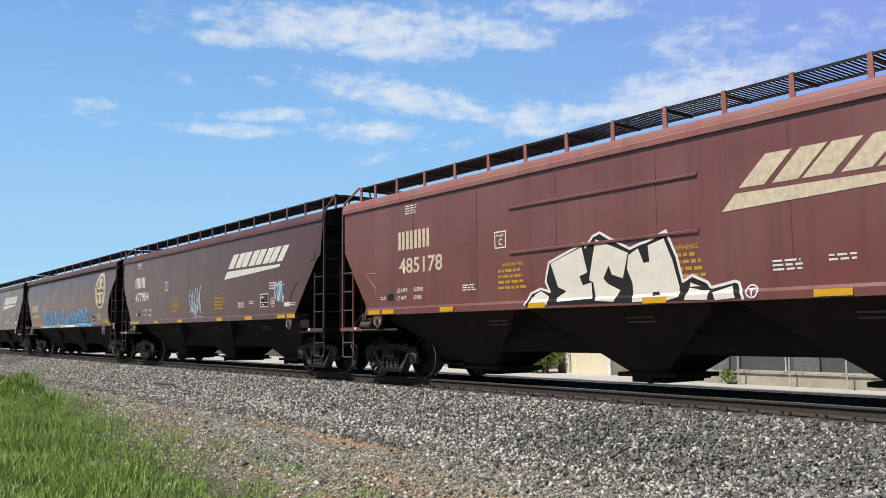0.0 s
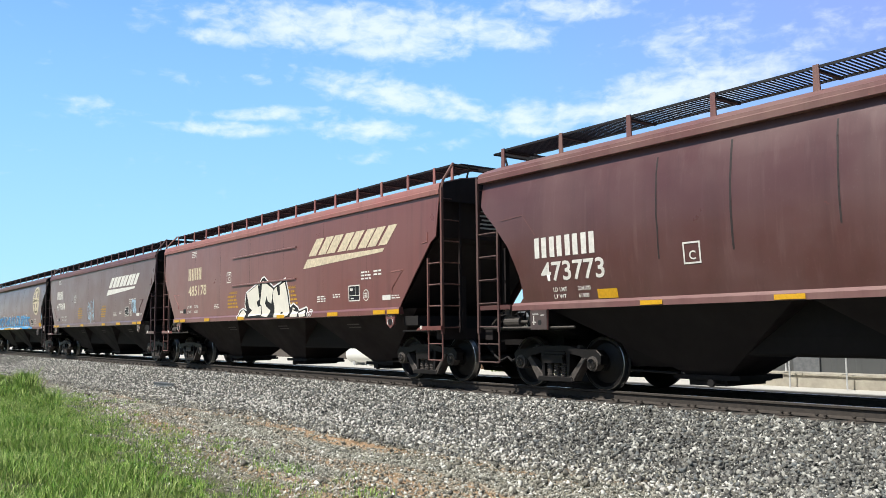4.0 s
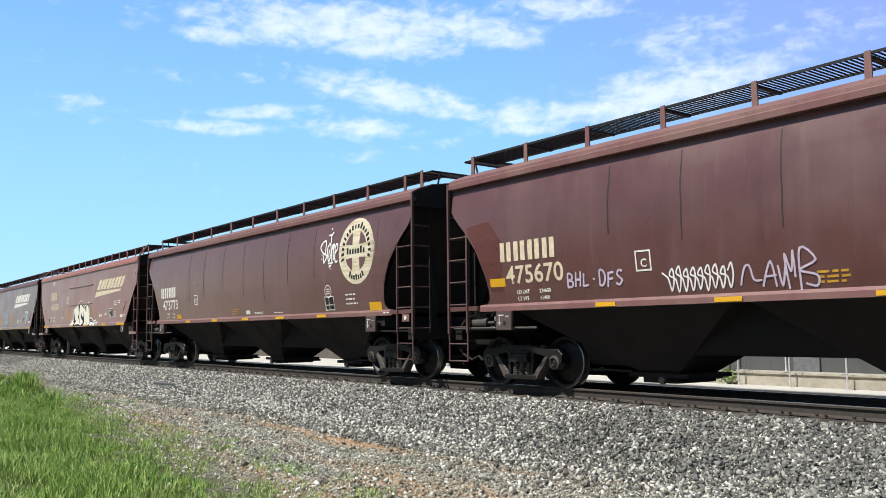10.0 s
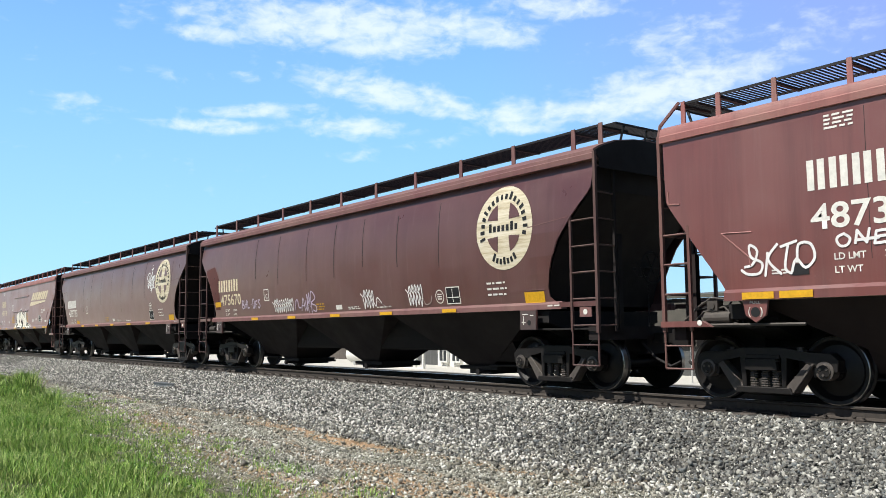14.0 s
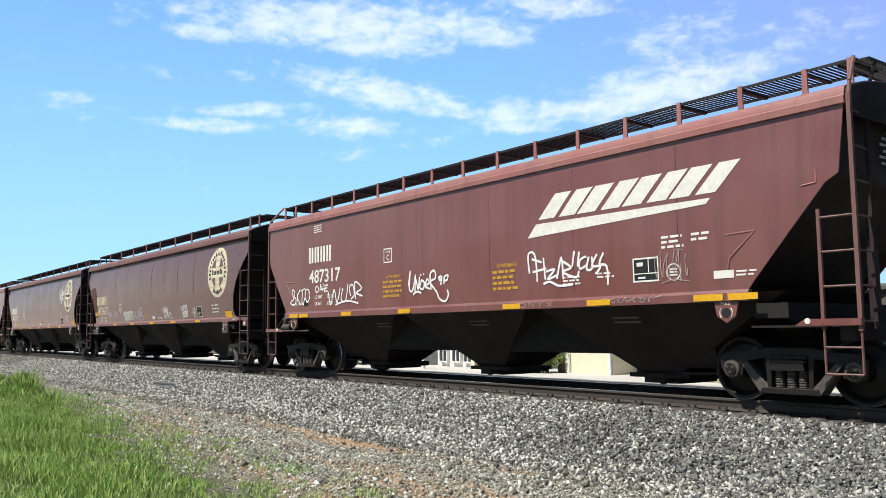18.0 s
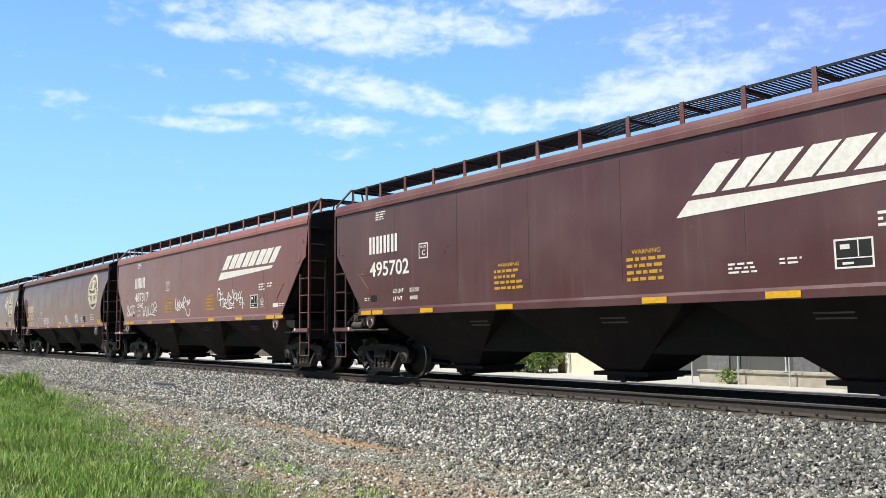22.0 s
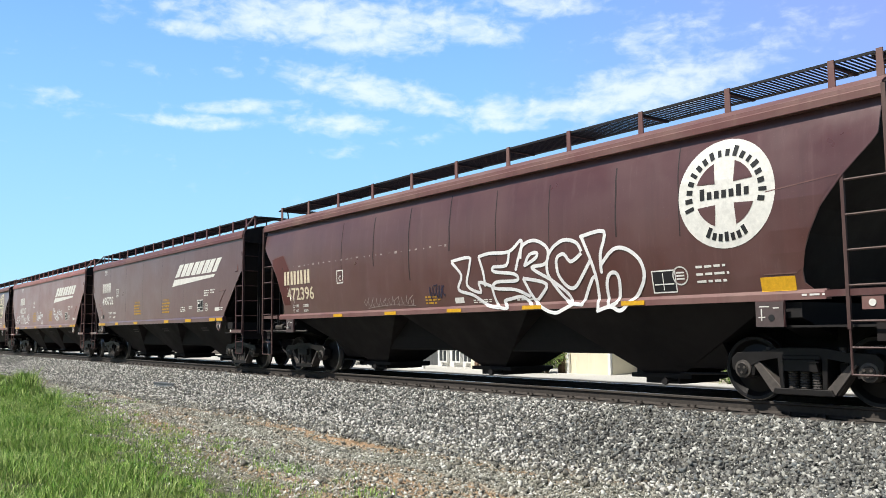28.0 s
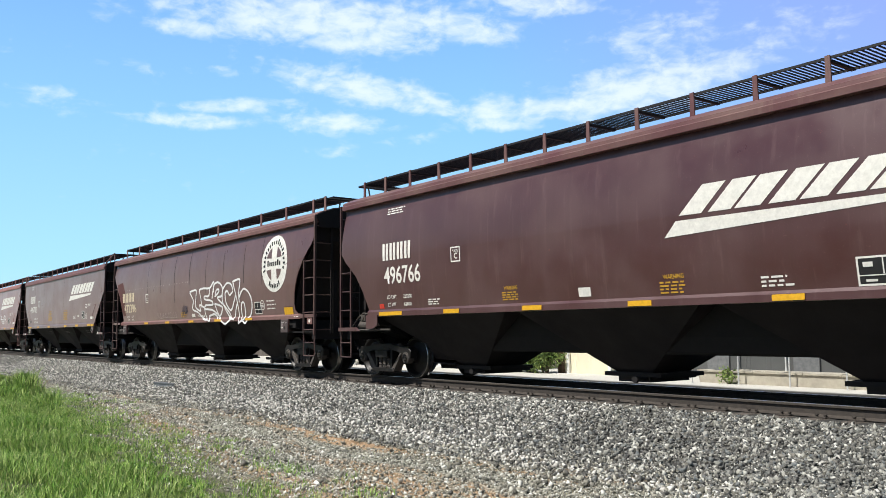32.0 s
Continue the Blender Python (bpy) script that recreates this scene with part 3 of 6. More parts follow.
def bogie(car, x):
    bm = B()
    box(bm, -0.22, 0.22, -1.02, 1.02, 0.46, 0.60)
    box(bm, -0.30, 0.30, -0.45, 0.45, 0.56, 0.72)
    rod(bm, (0, 0, 0.7), (0, 0, 0.86), 0.2, 16)
    for s in (-1, 1):
        box(bm, s * 0.40 - 0.06, s * 0.40 + 0.06, -0.85, 0.85, 0.30, 0.40)
        rod(bm, (s * 0.40, 0.62, 0.42), (s * 0.40, -0.62, 0.42), 0.03)
    truck = part("bogie", bm, STEEL_DARK, car, "grimy cast-steel two-axle truck")
    truck.matrix_basis = pose(x, 0, 0)
    for s in (-1, 1):
        share("side_frame", SIDE_FRAME, truck, pose(0, s * 1.0, 0))
        for turn in (0, 180):
            share("tension_strut", STRUT, truck, pose(0, s * 1.0, 0, 0, 0, turn))
        bm = B()
        prism(bm, [(-0.25, 0.45), (0.25, 0.45), (0.22, 0.60), (-0.22, 0.60)], s * 1.12 - 0.03, s * 1.12 + 0.03)
        box(bm, -0.27, 0.27, s * 1.12 - 0.045, s * 1.12 + 0.045, 0.565, 0.585)
        part("bolster_end", bm, STEEL_DARK, truck)
        for dx in (-0.52, 0.52):
            bm = B()
            rod(bm, (dx, s * 1.0, 0.70), (dx, s * 1.0, 0.765), 0.045, 8)
            box(bm, dx - 0.07, dx + 0.07, s * 1.0 - 0.06, s * 1.0 + 0.06, 0.70, 0.725)
            part("lug", bm, STEEL_LIT, truck)
        for dx in (-0.17, 0, 0.17):
            share("spring", SPRING, truck, pose(dx, s * 1.03, 0))
        for dx in (-0.889, 0.889):
            share("bearing_cap", BEARING, truck, pose(dx, s * 1.01, 0.457) @ (FLIP if s > 0 else Matrix()))
            bm = B()
            box(bm, dx - (0.44 if dx > 0 else -0.44) - 0.05, dx - (0.44 if dx > 0 else -0.44) + 0.05, s * 0.80 - 0.06, s * 0.80 + 0.06, 0.30, 0.56)
            part("brake_shoe", bm, STEEL_DARK, truck)
    for dx in (-0.889, 0.889):
        axle = share("wheelset", AXLE, car, pose(x + dx, 0, 0.457), "rolled steel wheelset with bright worn treads")
        for s in (-1, 1):
            share("wheel", WHEEL, axle, pose(0, s * 0.745, 0) @ (FLIP if s > 0 else Matrix()))
    return truck


def grating_mesh(length, width, name):
    bm = B()
    n = int(length / 0.072)
    for i in range(n + 1):
        x = -length / 2 + length * i / n
        box(bm, x - 0.008, x + 0.008, 0, width, -0.019, 0)
    for y in (0, width):
        box(bm, -length / 2, length / 2, y - 0.010, y + 0.010, -0.035, 0.002)
    return mesh_of(name, bm, GRATING)


def hopper_car(make):
    k = MAKES[make]
    H, zt = k["half"], k["edge"][0][0]
    z0, z1 = k["sill_z"]
    car = new("hopper_car")
    for s in (-1, 1):
        part("side_sheet", side_sheet(k, s), PAINT, car, smooth=True)
    # ends: a steep upper wall, then the slope sheet running in under the body
    for s in (-1, 1):
        bm = B()
        edge = [(e - 0.10, z) for z, e in (k.get("edge_r", k["edge"]) if s > 0 else k["edge"]) if z > 1.6 and not (make == "round" and z < 2.1)]
        low = edge[-1][0] - 0.25
        pts = [(s * e, z + (0.02 if i == 0 else 0)) for i, (e, z) in enumerate(edge)] + [(s * low, 1.45), (s * (low - 0.06), 1.45)]
        pts += [(s * (e - 0.06), z + (0.02 if i == len(edge) - 1 else 0.03)) for i, (e, z) in enumerate(edge[::-1])]
        prism(bm, pts, -1.45, 1.45)
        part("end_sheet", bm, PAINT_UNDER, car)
    half, sec = roof_section(k)
    bm = B()
    prism(bm, sec, -H - 0.02, H + 0.02, "x")
    part("roof", bm, PAINT_ROOF, car, "faded dusty red-brown curved roof", smooth=True)
    for s in (-1, 1):
        bm = B()
        top = [(y * 0.985, z - 0.02) for y, z in half[4:]]
        top = [(half[0][0], zt - 0.14), (half[0][0], zt + 0.01)] + top
        prism(bm, top + [(-y, z) for y, z in top[::-1]], min(s * (H + 0.021), s * (H + 0.045)), max(s * (H + 0.021), s * (H + 0.045)), "x")
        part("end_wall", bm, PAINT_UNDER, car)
    bm = B()
    box(bm, -H + 0.6, H - 0.6, -0.30, 0.30, zt + 0.46, zt + 0.56)
    part("hatch_cover", bm, PAINT_ROOF, car, bevel=0.02)
    # side sills
    for s in (-1, 1):
        bm = B()
        v = lerp_table(k["belly"], z1)
        prism(bm, [(s * (v - 0.10), z0), (s * (v + 0.040), z0), (s * (v + 0.040), z1 - 0.030), (s * (v + 0.006), z1 + 0.016), (s * (v - 0.06), z1 + 0.016)], -k["sill"], k.get("sill_r", k["sill"]), "x")
        part("side_sill", bm, PAINT_ROOF if make == "round" else PAINT, car)
    # centre sill, couplers, end sills
    bm = B()
    box(bm, -H + 0.1, H - 0.1, -0.24, 0.24, 0.61, 1.02)
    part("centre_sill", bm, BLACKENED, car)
    for s in (-1, 1):
        bm = B()
        box(bm, min(s * (H - 0.25), s * (H - 0.05)), max(s * (H - 0.25), s * (H - 0.05)), -1.50, 1.50, 0.86, 1.08)
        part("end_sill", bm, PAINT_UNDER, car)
        bm = B()
        box(bm, min(s * (H - 0.2), s * (k["reach"] - 0.22)), max(s * (H - 0.2), s * (k["reach"] - 0.22)), -0.09, 0.09, 0.80, 0.96)
        prism(bm, [(s * (k["reach"] - 0.28), -0.14), (s * (k["reach"] + 0.02), -0.12), (s * (k["reach"] + 0.06), 0.02), (s * (k["reach"] - 0.05), 0.16), (s * (k["reach"] - 0.28), 0.14)], 0.74, 1.02, "z")
        part("coupler", bm, STEEL_DARK, car, "rusty knuckle coupler")
        bm = B()
        pipe(bm, [(s * (H - 0.1), -0.35, 0.80), (s * (H + 0.2), -0.38, 0.55), (s * (k["reach"] - 0.15), -0.36, 0.42), (s * (k["reach"] + 0.02), -0.32, 0.50)], 0.024)
        part("brake_hose", bm, BLACKENED, car)
    # three discharge hoppers with their gates
    out = k["edge"][-2][1] - 4.25 - (0.35 if make == "round" else 0.05)
    for xc, lo, hi in ((-4.25, -out, 2.12), (0, -2.12, 2.12), (4.25, -2.12, out)):
        bm = B()
        top = [(xc + lo, -1.455), (xc + hi, -1.455), (xc + hi, 1.455), (xc + lo, 1.455)]
        bot = [(xc - 0.36, -0.50), (xc + 0.36, -0.50), (xc + 0.36, 0.50), (xc - 0.36, 0.50)]
        a = [bm.verts.new((x, y, z1 - 0.02)) for x, y in top]
        b = [bm.verts.new((x, y, 0.30)) for x, y in bot]
        for i in range(4):
            bm.faces.new((a[i], a[(i + 1) % 4], b[(i + 1) % 4], b[i]))
        bm.faces.new(a)
        bm.faces.new(b)
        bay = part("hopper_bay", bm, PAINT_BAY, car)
        bm = B()
        box(bm, xc - 0.60, xc + 0.60, -0.58, 0.58, 0.24, 0.31)
        box(bm, xc - 0.34, xc + 0.34, -0.52, 0.52, 0.15, 0.24)
        rod(bm, (xc + 0.26, -0.80, 0.21), (xc + 0.26, 0.80, 0.21), 0.028)
        rod(bm, (xc + 0.26, -0.82, 0.21), (xc + 0.26, -0.75, 0.21), 0.06)
        part("discharge_gate", bm, BLACKENED, bay)
    # ridge sheets that close the body between the bays
    for xa, xb_ in ((-4.25, 0.0), (0.0, 4.25)):
        bm = B()
        x0, x1 = xa + 0.70, xb_ - 0.70
        prism(bm, [(-0.95, z1 - 0.04), (0.95, z1 - 0.04), (0.86, 0.9), (0.78, 0.66), (0.72, 0.62), (-0.72, 0.62), (-0.78, 0.66), (-0.86, 0.9)], x0, x1, "x")
        # black stands in for the shade of the recess between bays
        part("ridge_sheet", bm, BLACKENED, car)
    for s in (-1, 1):
        bm = B()
        pipe(bm, [(s * 4.7, -0.66, 0.33), (s * (k["bogie"] - 0.95), -0.66, 0.36)], 0.02)
        part("brake_rod", bm, STEEL_DARK, car)
        # end of the outer bay, closing the view in behind the truck
        bm = B()
        x0, x1 = sorted((s * 4.6, s * (k["bogie"] - 1.35)))
        prism(bm, [(-1.30, 1.40), (1.30, 1.40), (0.60, 0.42), (-0.60, 0.42)], x0, x1, "x")
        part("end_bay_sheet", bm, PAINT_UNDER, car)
    for s in (-1, 1):
        bogie(car, s * k["bogie"])
        xb = s * k["bogie"]
        bm = B()
        prism(bm, [(-1.46, 1.36), (1.46, 1.36), (1.46, 1.16), (0.5, 0.86), (-0.5, 0.86), (-1.46, 1.16)], xb - 0.25, xb + 0.25, "x")
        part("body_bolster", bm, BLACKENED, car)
        bm = B()
        x0, x1 = sorted((s * (k["bogie"] - 0.3), s * (H - 0.12)))
        box(bm, x0, x1, -1.46, 1.46, 1.03, 1.06)
        part("shear_plate", bm, BLACKENED, car)
        bm = B()
        x0, x1 = sorted((s * (k["bogie"] + 0.25), s * (H - 0.26)))
        box(bm, x0, x1, -0.60, 0.60, 0.66, 1.03)
        part("draft_sill", bm, BLACKENED, car)
    # running boards on brackets, both sides of the hatches
    grate = grating_mesh(2 * H - (0.1 if make in ("flat", "short") else 0.5), 0.74, "running_board")
    zr = zt + 0.68
    for s in (-1, 1):
        share("running_board", grate, car, pose(0, s * 1.15, zr, 0, 0, 0 if s < 0 else 180), "dark steel grating walkway")
        wide = 0.052 if make == "round" else 0.044
        for xp in k["posts"] if s < 0 else k["posts"][::2]:
            xp = max(-H + 0.07, min(H - 0.07, xp))
            bm = B()
            prism(bm, [(xp - wide, zt + 0.20), (xp + wide, zt + 0.20), (xp + wide * 0.8, zr + 0.01), (xp - wide * 0.8, zr + 0.01)], s * 1.175 - 0.012, s * 1.175 + 0.012)
            plate = part("bracket", bm, PAINT_ROOF, car)
            bm = B()
            box(bm, xp - 0.03, xp + 0.03, min(s * 1.16, s * 0.50), max(s * 1.16, s * 0.50), zr - 0.075, zr - 0.04)
            part("bearer", bm, GRATING, plate)
    for s in (-1, 1):
        share("end_platform", grating_mesh(2.2, 0.40, "end_platform"), car, pose(s * (H - 0.30), 0, zr - 0.02, 0, 0, 90 if s < 0 else -90), "dark steel grating walkway across the car end")
        for y in (-0.85, -0.25, 0.85):
            bm = B()
            rod(bm, (s * (H + 0.06), y, zr - 0.04), (s * (H - 0.06), y, zt + 0.28), 0.022, 6)
            part("platform_strut", bm, GRATING, car)
    # corner posts, ladders, steps
    for s in (-1, 1):
        for side in (-1, 1):
            yl = side * 1.58
            xp, xs_ = s * k["post_x"], s * k["stile"]
            bm = B()
            box(bm, xp - 0.027, xp + 0.027, yl - 0.027, yl + 0.027, 0.98, zt + 0.12)
            if make in ("flat", "short"):
                pipe(bm, [(xp, yl, zt + 0.1), (xp, side * 1.54, zt + 0.28), (xp - s * 0.10, side * 1.20, zr)], 0.028)
            post = part("corner_post", bm, PAINT_GRIMY, car)
            bm = B()
            ztop = {"flat": 2.52, "short": 2.45, "round": 2.92, "late": 2.50}[make]
            box(bm, xs_ - 0.022, xs_ + 0.022, yl - 0.022, yl + 0.022, 1.0, ztop)
            part("ladder_stile", bm, PAINT_GRIMY, car)
            zz = 1.10
            while zz < ztop + 0.02:
                bm = B()
                rod(bm, (xs_, yl, zz), (xp, yl, zz), 0.017, 6)
                part("rung", bm, PAINT_GRIMY, car)
                zz += 0.435
            # end ladder, round the corner
            bm = B()
            ye = side * 1.08
            box(bm, xp - s * 0.05 - 0.025, xp - s * 0.05 + 0.025, ye - 0.025, ye + 0.025, 1.0, zt + 0.02)
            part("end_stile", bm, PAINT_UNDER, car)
            zz = 1.10
            while zz < zt:
                bm = B()
                rod(bm, (xp, yl, zz), (xp - s * 0.05, ye, zz), 0.015, 5)
                part("end_rung", bm, PAINT_GRIMY, car)
                zz += 0.435
            # sill step below
            bm = B()
            pipe(bm, [(xs_, yl, 1.06), (xs_, yl, 0.45), (xp, yl, 0.45), (xp, yl, 1.06)], 0.017)
            pipe(bm, [(xs_, yl, 0.78), (xp, yl, 0.78)], 0.015)
            part("step", bm, PAINT_GRIMY, car)
            bm = B()
            if make == "round":
                box(bm, min(s * 7.63, s * k["post_x"]), max(s * 7.63, s * k["post_x"]), side * 1.55 - 0.03, side * 1.55 + 0.03, 1.41, 1.495)
                part("end_plate", bm, PAINT, car)
                bm = B()
                box(bm, min(s * 6.66, s * 7.08), max(s * 6.66, s * 7.08), side * 1.57 - 0.015, side * 1.57 + 0.015, 1.04, 1.385)
            else:
                e = k["sill"]
                prism(bm, [(s * (k["stile"] - 0.36), 1.05), (s * (k["post_x"] + 0.03), 1.05), (s * (k["post_x"] + 0.03), 1.135), (s * (k["stile"] - 0.22), 1.135)], side * 1.60 - 0.04, side * 1.60 + 0.04)
            if make == "late":
                part("end_plate", bm, PAINT, car)
                bm = B()
                prism(bm, [(s * (e - 0.48), 1.40), (s * (e - 0.01), 1.40), (s * (e - 0.02), 1.10), (s * (e - 0.30), 1.10), (s * (e - 0.47), 1.17)], side * 1.58 - 0.015, side * 1.58 + 0.015)
            part("end_plate", bm, PAINT, car)
            if make == "round" and s > 0:
                bm = B()
                xm = (xp + xs_) / 2
                box(bm, xm - 0.13, xm + 0.13, side * 1.56 - 0.01, side * 1.56 + 0.01, 1.24, 1.405)
                plate = part("marker_plate", bm, PAINT_ROOF, car)
                bm = B()
                rod(bm, (xm, side * 1.565, 1.32), (xm, side * 1.58, 1.32), 0.045, 14)
                part("reflector", bm, WHITE, plate, "round white reflector")
    # brake wheel on one end
    bm = B()
    c = (-H - 0.06, 0.24, 2.07)
    ring(bm, c, 0.27, 0.022)
    for i in range(6):
        a = 2 * math.pi * i / 6
        rod(bm, c, (c[0], c[1] + 0.26 * math.cos(a), c[2] + 0.26 * math.sin(a)), 0.013, 5)
    rod(bm, c, (-H + 0.34, c[1], c[2]), 0.03)
    box(bm, -H + 0.06, -H + 0.20, c[1] - 0.09, c[1] + 0.09, c[2] - 0.14, c[2] + 0.14)
    part("brake_wheel", bm, BLACKENED, car, "spoked hand brake wheel")
    # end struts carrying the corner of the body
    for s in (-1, 1):
        for y in (-0.97, 0.97):
            bm = B()
            box(bm, s * (H - 0.05) - 0.05, s * (H - 0.05) + 0.05, y - 0.05, y + 0.05, 1.0, k["edge"][1][0] - 0.75)
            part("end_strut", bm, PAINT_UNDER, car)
    # a block of small print on the end wall
    if make in ("flat", "short"):
        bm = B()
        xe = lerp_table(k["edge"], 3.4) - 0.094
        for i, (a, b) in enumerate(((-0.28, -0.12), (-0.40, 0.0), (-0.46, 0.06), (-0.38, 0.02), (-0.48, 0.08), (-0.44, 0.08))):
            box(bm, xe, xe + 0.004, a, b, 3.60 - i * 0.085, 3.635 - i * 0.085)
        tagged(part("warning_print", bm, WHITE, car, "small white warning print"), kind="stuff")
    # air reservoir and pipes on the end platform
    bm = B()
    rod(bm, (-H + 0.95, -0.9, 1.28), (-H + 0.95, 0.1, 1.28), 0.17, 14)
    part("air_reservoir", bm, BLACKENED, car)
    bm = B()
    box(bm, -H + 0.35, -H + 0.62, -1.2, -0.98, 1.12, 1.36)
    rod(bm, (-H + 0.48, -1.24, 1.22), (-H + 0.48, -1.18, 1.22), 0.07, 10)
    pipe(bm, [(-H + 0.2, -1.38, 1.12), (-H + 0.3, -1.38, 1.30), (-H + 0.9, -1.38, 1.34), (-H + 1.1, -1.36, 1.10)], 0.016)
    pipe(bm, [(-H + 0.62, -1.1, 1.24), (-H + 0.75, -1.0, 1.5), (-H + 0.75, -0.9, 2.0)], 0.016)
    pipe(bm, [(-H + 0.5, -1.1, 1.3), (-H + 0.9, -1.3, 1.2), (-H + 1.6, -1.3, 1.15)], 0.02)
    part("brake_valve", bm, BLACKENED, car)
    gear = plain_material("dusty_brake_gear", (0.075, 0.064, 0.056), 0.6, 0.15)
    x0 = -H + 0.55
    bm = B()
    rod(bm, (x0, -1.42, 1.18), (x0 + 0.42, -1.42, 1.18), 0.085, 12)
    rod(bm, (x0 + 0.42, -1.42, 1.18), (x0 + 0.60, -1.42, 1.18), 0.03, 8)
    part("brake_cylinder", bm, gear, car)
    bm = B()
    box(bm, x0 + 0.05, x0 + 0.22, -1.47, -1.33, 1.28, 1.42)
    rod(bm, (x0 + 0.13, -1.49, 1.35), (x0 + 0.13, -1.46, 1.35), 0.05, 10)
    part("valve_body", bm, gear, car)
    for pts, w in (([(x0 - 0.35, -1.46, 1.14), (x0 - 0.1, -1.46, 1.34), (x0 + 0.1, -1.44, 1.46), (x0 + 0.55, -1.44, 1.42), (x0 + 0.75, -1.42, 1.16)], 0.016),
                   ([(x0 - 0.25, -1.40, 1.10), (x0 - 0.05, -1.42, 1.26), (x0 + 0.3, -1.42, 1.33), (x0 + 0.5, -1.40, 1.12)], 0.014),
                   ([(-H + 0.02, -1.50, 1.075), (k["bogie"] * -1 + 0.9, -1.50, 1.075)], 0.024),
                   ([(x0 + 0.2, -1.30, 1.4), (x0 + 0.35, -1.15, 1.75), (x0 + 0.35, -1.0, 2.05)], 0.013)):
        bm = B()
        pipe(bm, pts, w)
        part("air_pipe", bm, gear, car)
    # chain and lever that work the hand brake
    bm = B()
    for i in range(14):
        z = 1.84 - i * 0.055
        rod(bm, (-H + 0.02, 0.24, z), (-H + 0.02 + (0.014 if i % 2 else 0), 0.24 + (0 if i % 2 else 0.014), z - 0.05), 0.014, 5)
    part("brake_chain", bm, BLACKENED, car)
    return car


# the train, in the order in which it stands: make, middle of the car at the start, tint, label
TRAIN = [
    ("flat", -61.5, (0.50, 0.62, 0.72), "dark red-brown covered hopper car far down the train"),
    ("round", -43.9, (0.50, 0.62, 0.68), "dusty red-brown round-sided hopper car with blue spray paint"),
    ("flat", -26.33, (0.58, 0.60, 0.78), "dark red-brown hopper car with a white slanted mark"),
    ("flat", -9.20, (1.60, 1.58, 1.50), "faded red hopper car with large white and black spray paint"),
    ("round", 8.55, (0.84, 0.92, 0.95), "round-sided brown hopper car with a cream round mark and white scrawl"),
    ("round", 26.80, (0.86, 0.93, 0.97), "round-sided brown hopper car with a cream round mark and several scrawls"),
    ("flat", 44.72, (1.55, 1.55, 1.50), "faded red hopper car with white mark and white scrawls"),
    ("short", 62.06, (0.68, 0.62, 0.72), "clean maroon hopper car with a white slanted mark"),
    ("round", 79.80, (0.78, 0.86, 0.86), "round-sided brown hopper car with large white outlined spray letters"),
    ("late", 97.50, (0.56, 0.54, 0.62), "newer dark maroon hopper car with a white slanted mark"),
]
templates, cars = {}, []
for make, x, tint, label in TRAIN:
    if make in templates:
        car = copy_thing(templates[make], pose(x, YC, 0))
    else:
        car = hopper_car(make)
        car.matrix_basis = pose(x, YC, 0)
        templates[make] = car
    for o in car.children_recursive:
        o.color = (*tint, 1)
    if label.endswith(("several scrawls", "outlined spray letters")):       # these carry their hand brake on the other end
        for o in [o for o in car.children if o.name.startswith(("brake_wheel", "brake_chain"))]:
            o.matrix_basis = pose(0, 0, 0, 0, 0, 180) @ o.matrix_basis
    tagged(car, label, "freight car", "hopper cars of the train")
    cars.append(car)


# ---------------- sky and clouds, far behind everything ----------------
def dome_strip(name, radius, az0, az1, el0, el1, mat):
    """A stretch of a far dome round the eye, with azimuth and elevation in degrees as its uv."""
    na, ne = 40, 16
    A, E = np.meshgrid(np.linspace(az0, az1, na), np.linspace(el0, el1, ne), indexing="ij")
    a, e = np.radians(A), np.radians(E)
    co = radius * np.stack([np.sin(a) * np.cos(e), np.cos(a) * np.cos(e), np.sin(e)], -1)
    i = (np.arange(na - 1)[:, None] * ne + np.arange(ne - 1)[None, :]).ravel()
    quads = np.stack([i, i + ne, i + ne + 1, i + 1], -1)
    me = bpy.data.meshes.new(name)
    me.from_pydata(co.reshape(-1, 3).tolist(), [], quads.tolist())
    uv = me.uv_layers.new(name="sky").data
    flat = np.stack([A, E], -1).reshape(-1, 2)
    idx = np.empty(len(me.loops), np.int32)
    me.loops.foreach_get("vertex_index", idx)
    uv.foreach_set("uv", flat[idx].ravel())
    me.materials.append(mat)
    for p in me.polygons:
        p.use_smooth = True
    return new(name, me)


def sky_material():
    k = Mat("clear_blue_sky")
    k.t.nodes.remove(k.b)
    sep = k.node("ShaderNodeSeparateXYZ", Vector=k.co.outputs["UV"])
    up = k.node("ShaderNodeMapRange", Value=sep.outputs["Y"])
    k.put(up.inputs["From Min"], -2.0)
    k.put(up.inputs["From Max"], 24.0)
    c = k.ramp(up.outputs["Result"], [(0.0, (0.56, 0.83, 1.0)), (0.25, (0.40, 0.73, 1.0)), (0.6, (0.285, 0.58, 0.98)), (1.0, (0.19, 0.41, 0.84))])
    right = k.node("ShaderNodeMapRange", Value=sep.outputs["X"])
    k.put(right.inputs["From Min"], -50.0)
    k.put(right.inputs["From Max"], -22.0)
    c = k.mix(k.math("MULTIPLY", right.outputs["Result"], up.outputs["Result"]), c, (0.30, 0.38, 0.90))
    em = k.node("ShaderNodeEmission", Color=c, Strength=SKY_GLOW)
    k.t.links.new(em.outputs[0], k.t.nodes["Material Output"].inputs["Surface"])
    return k.m


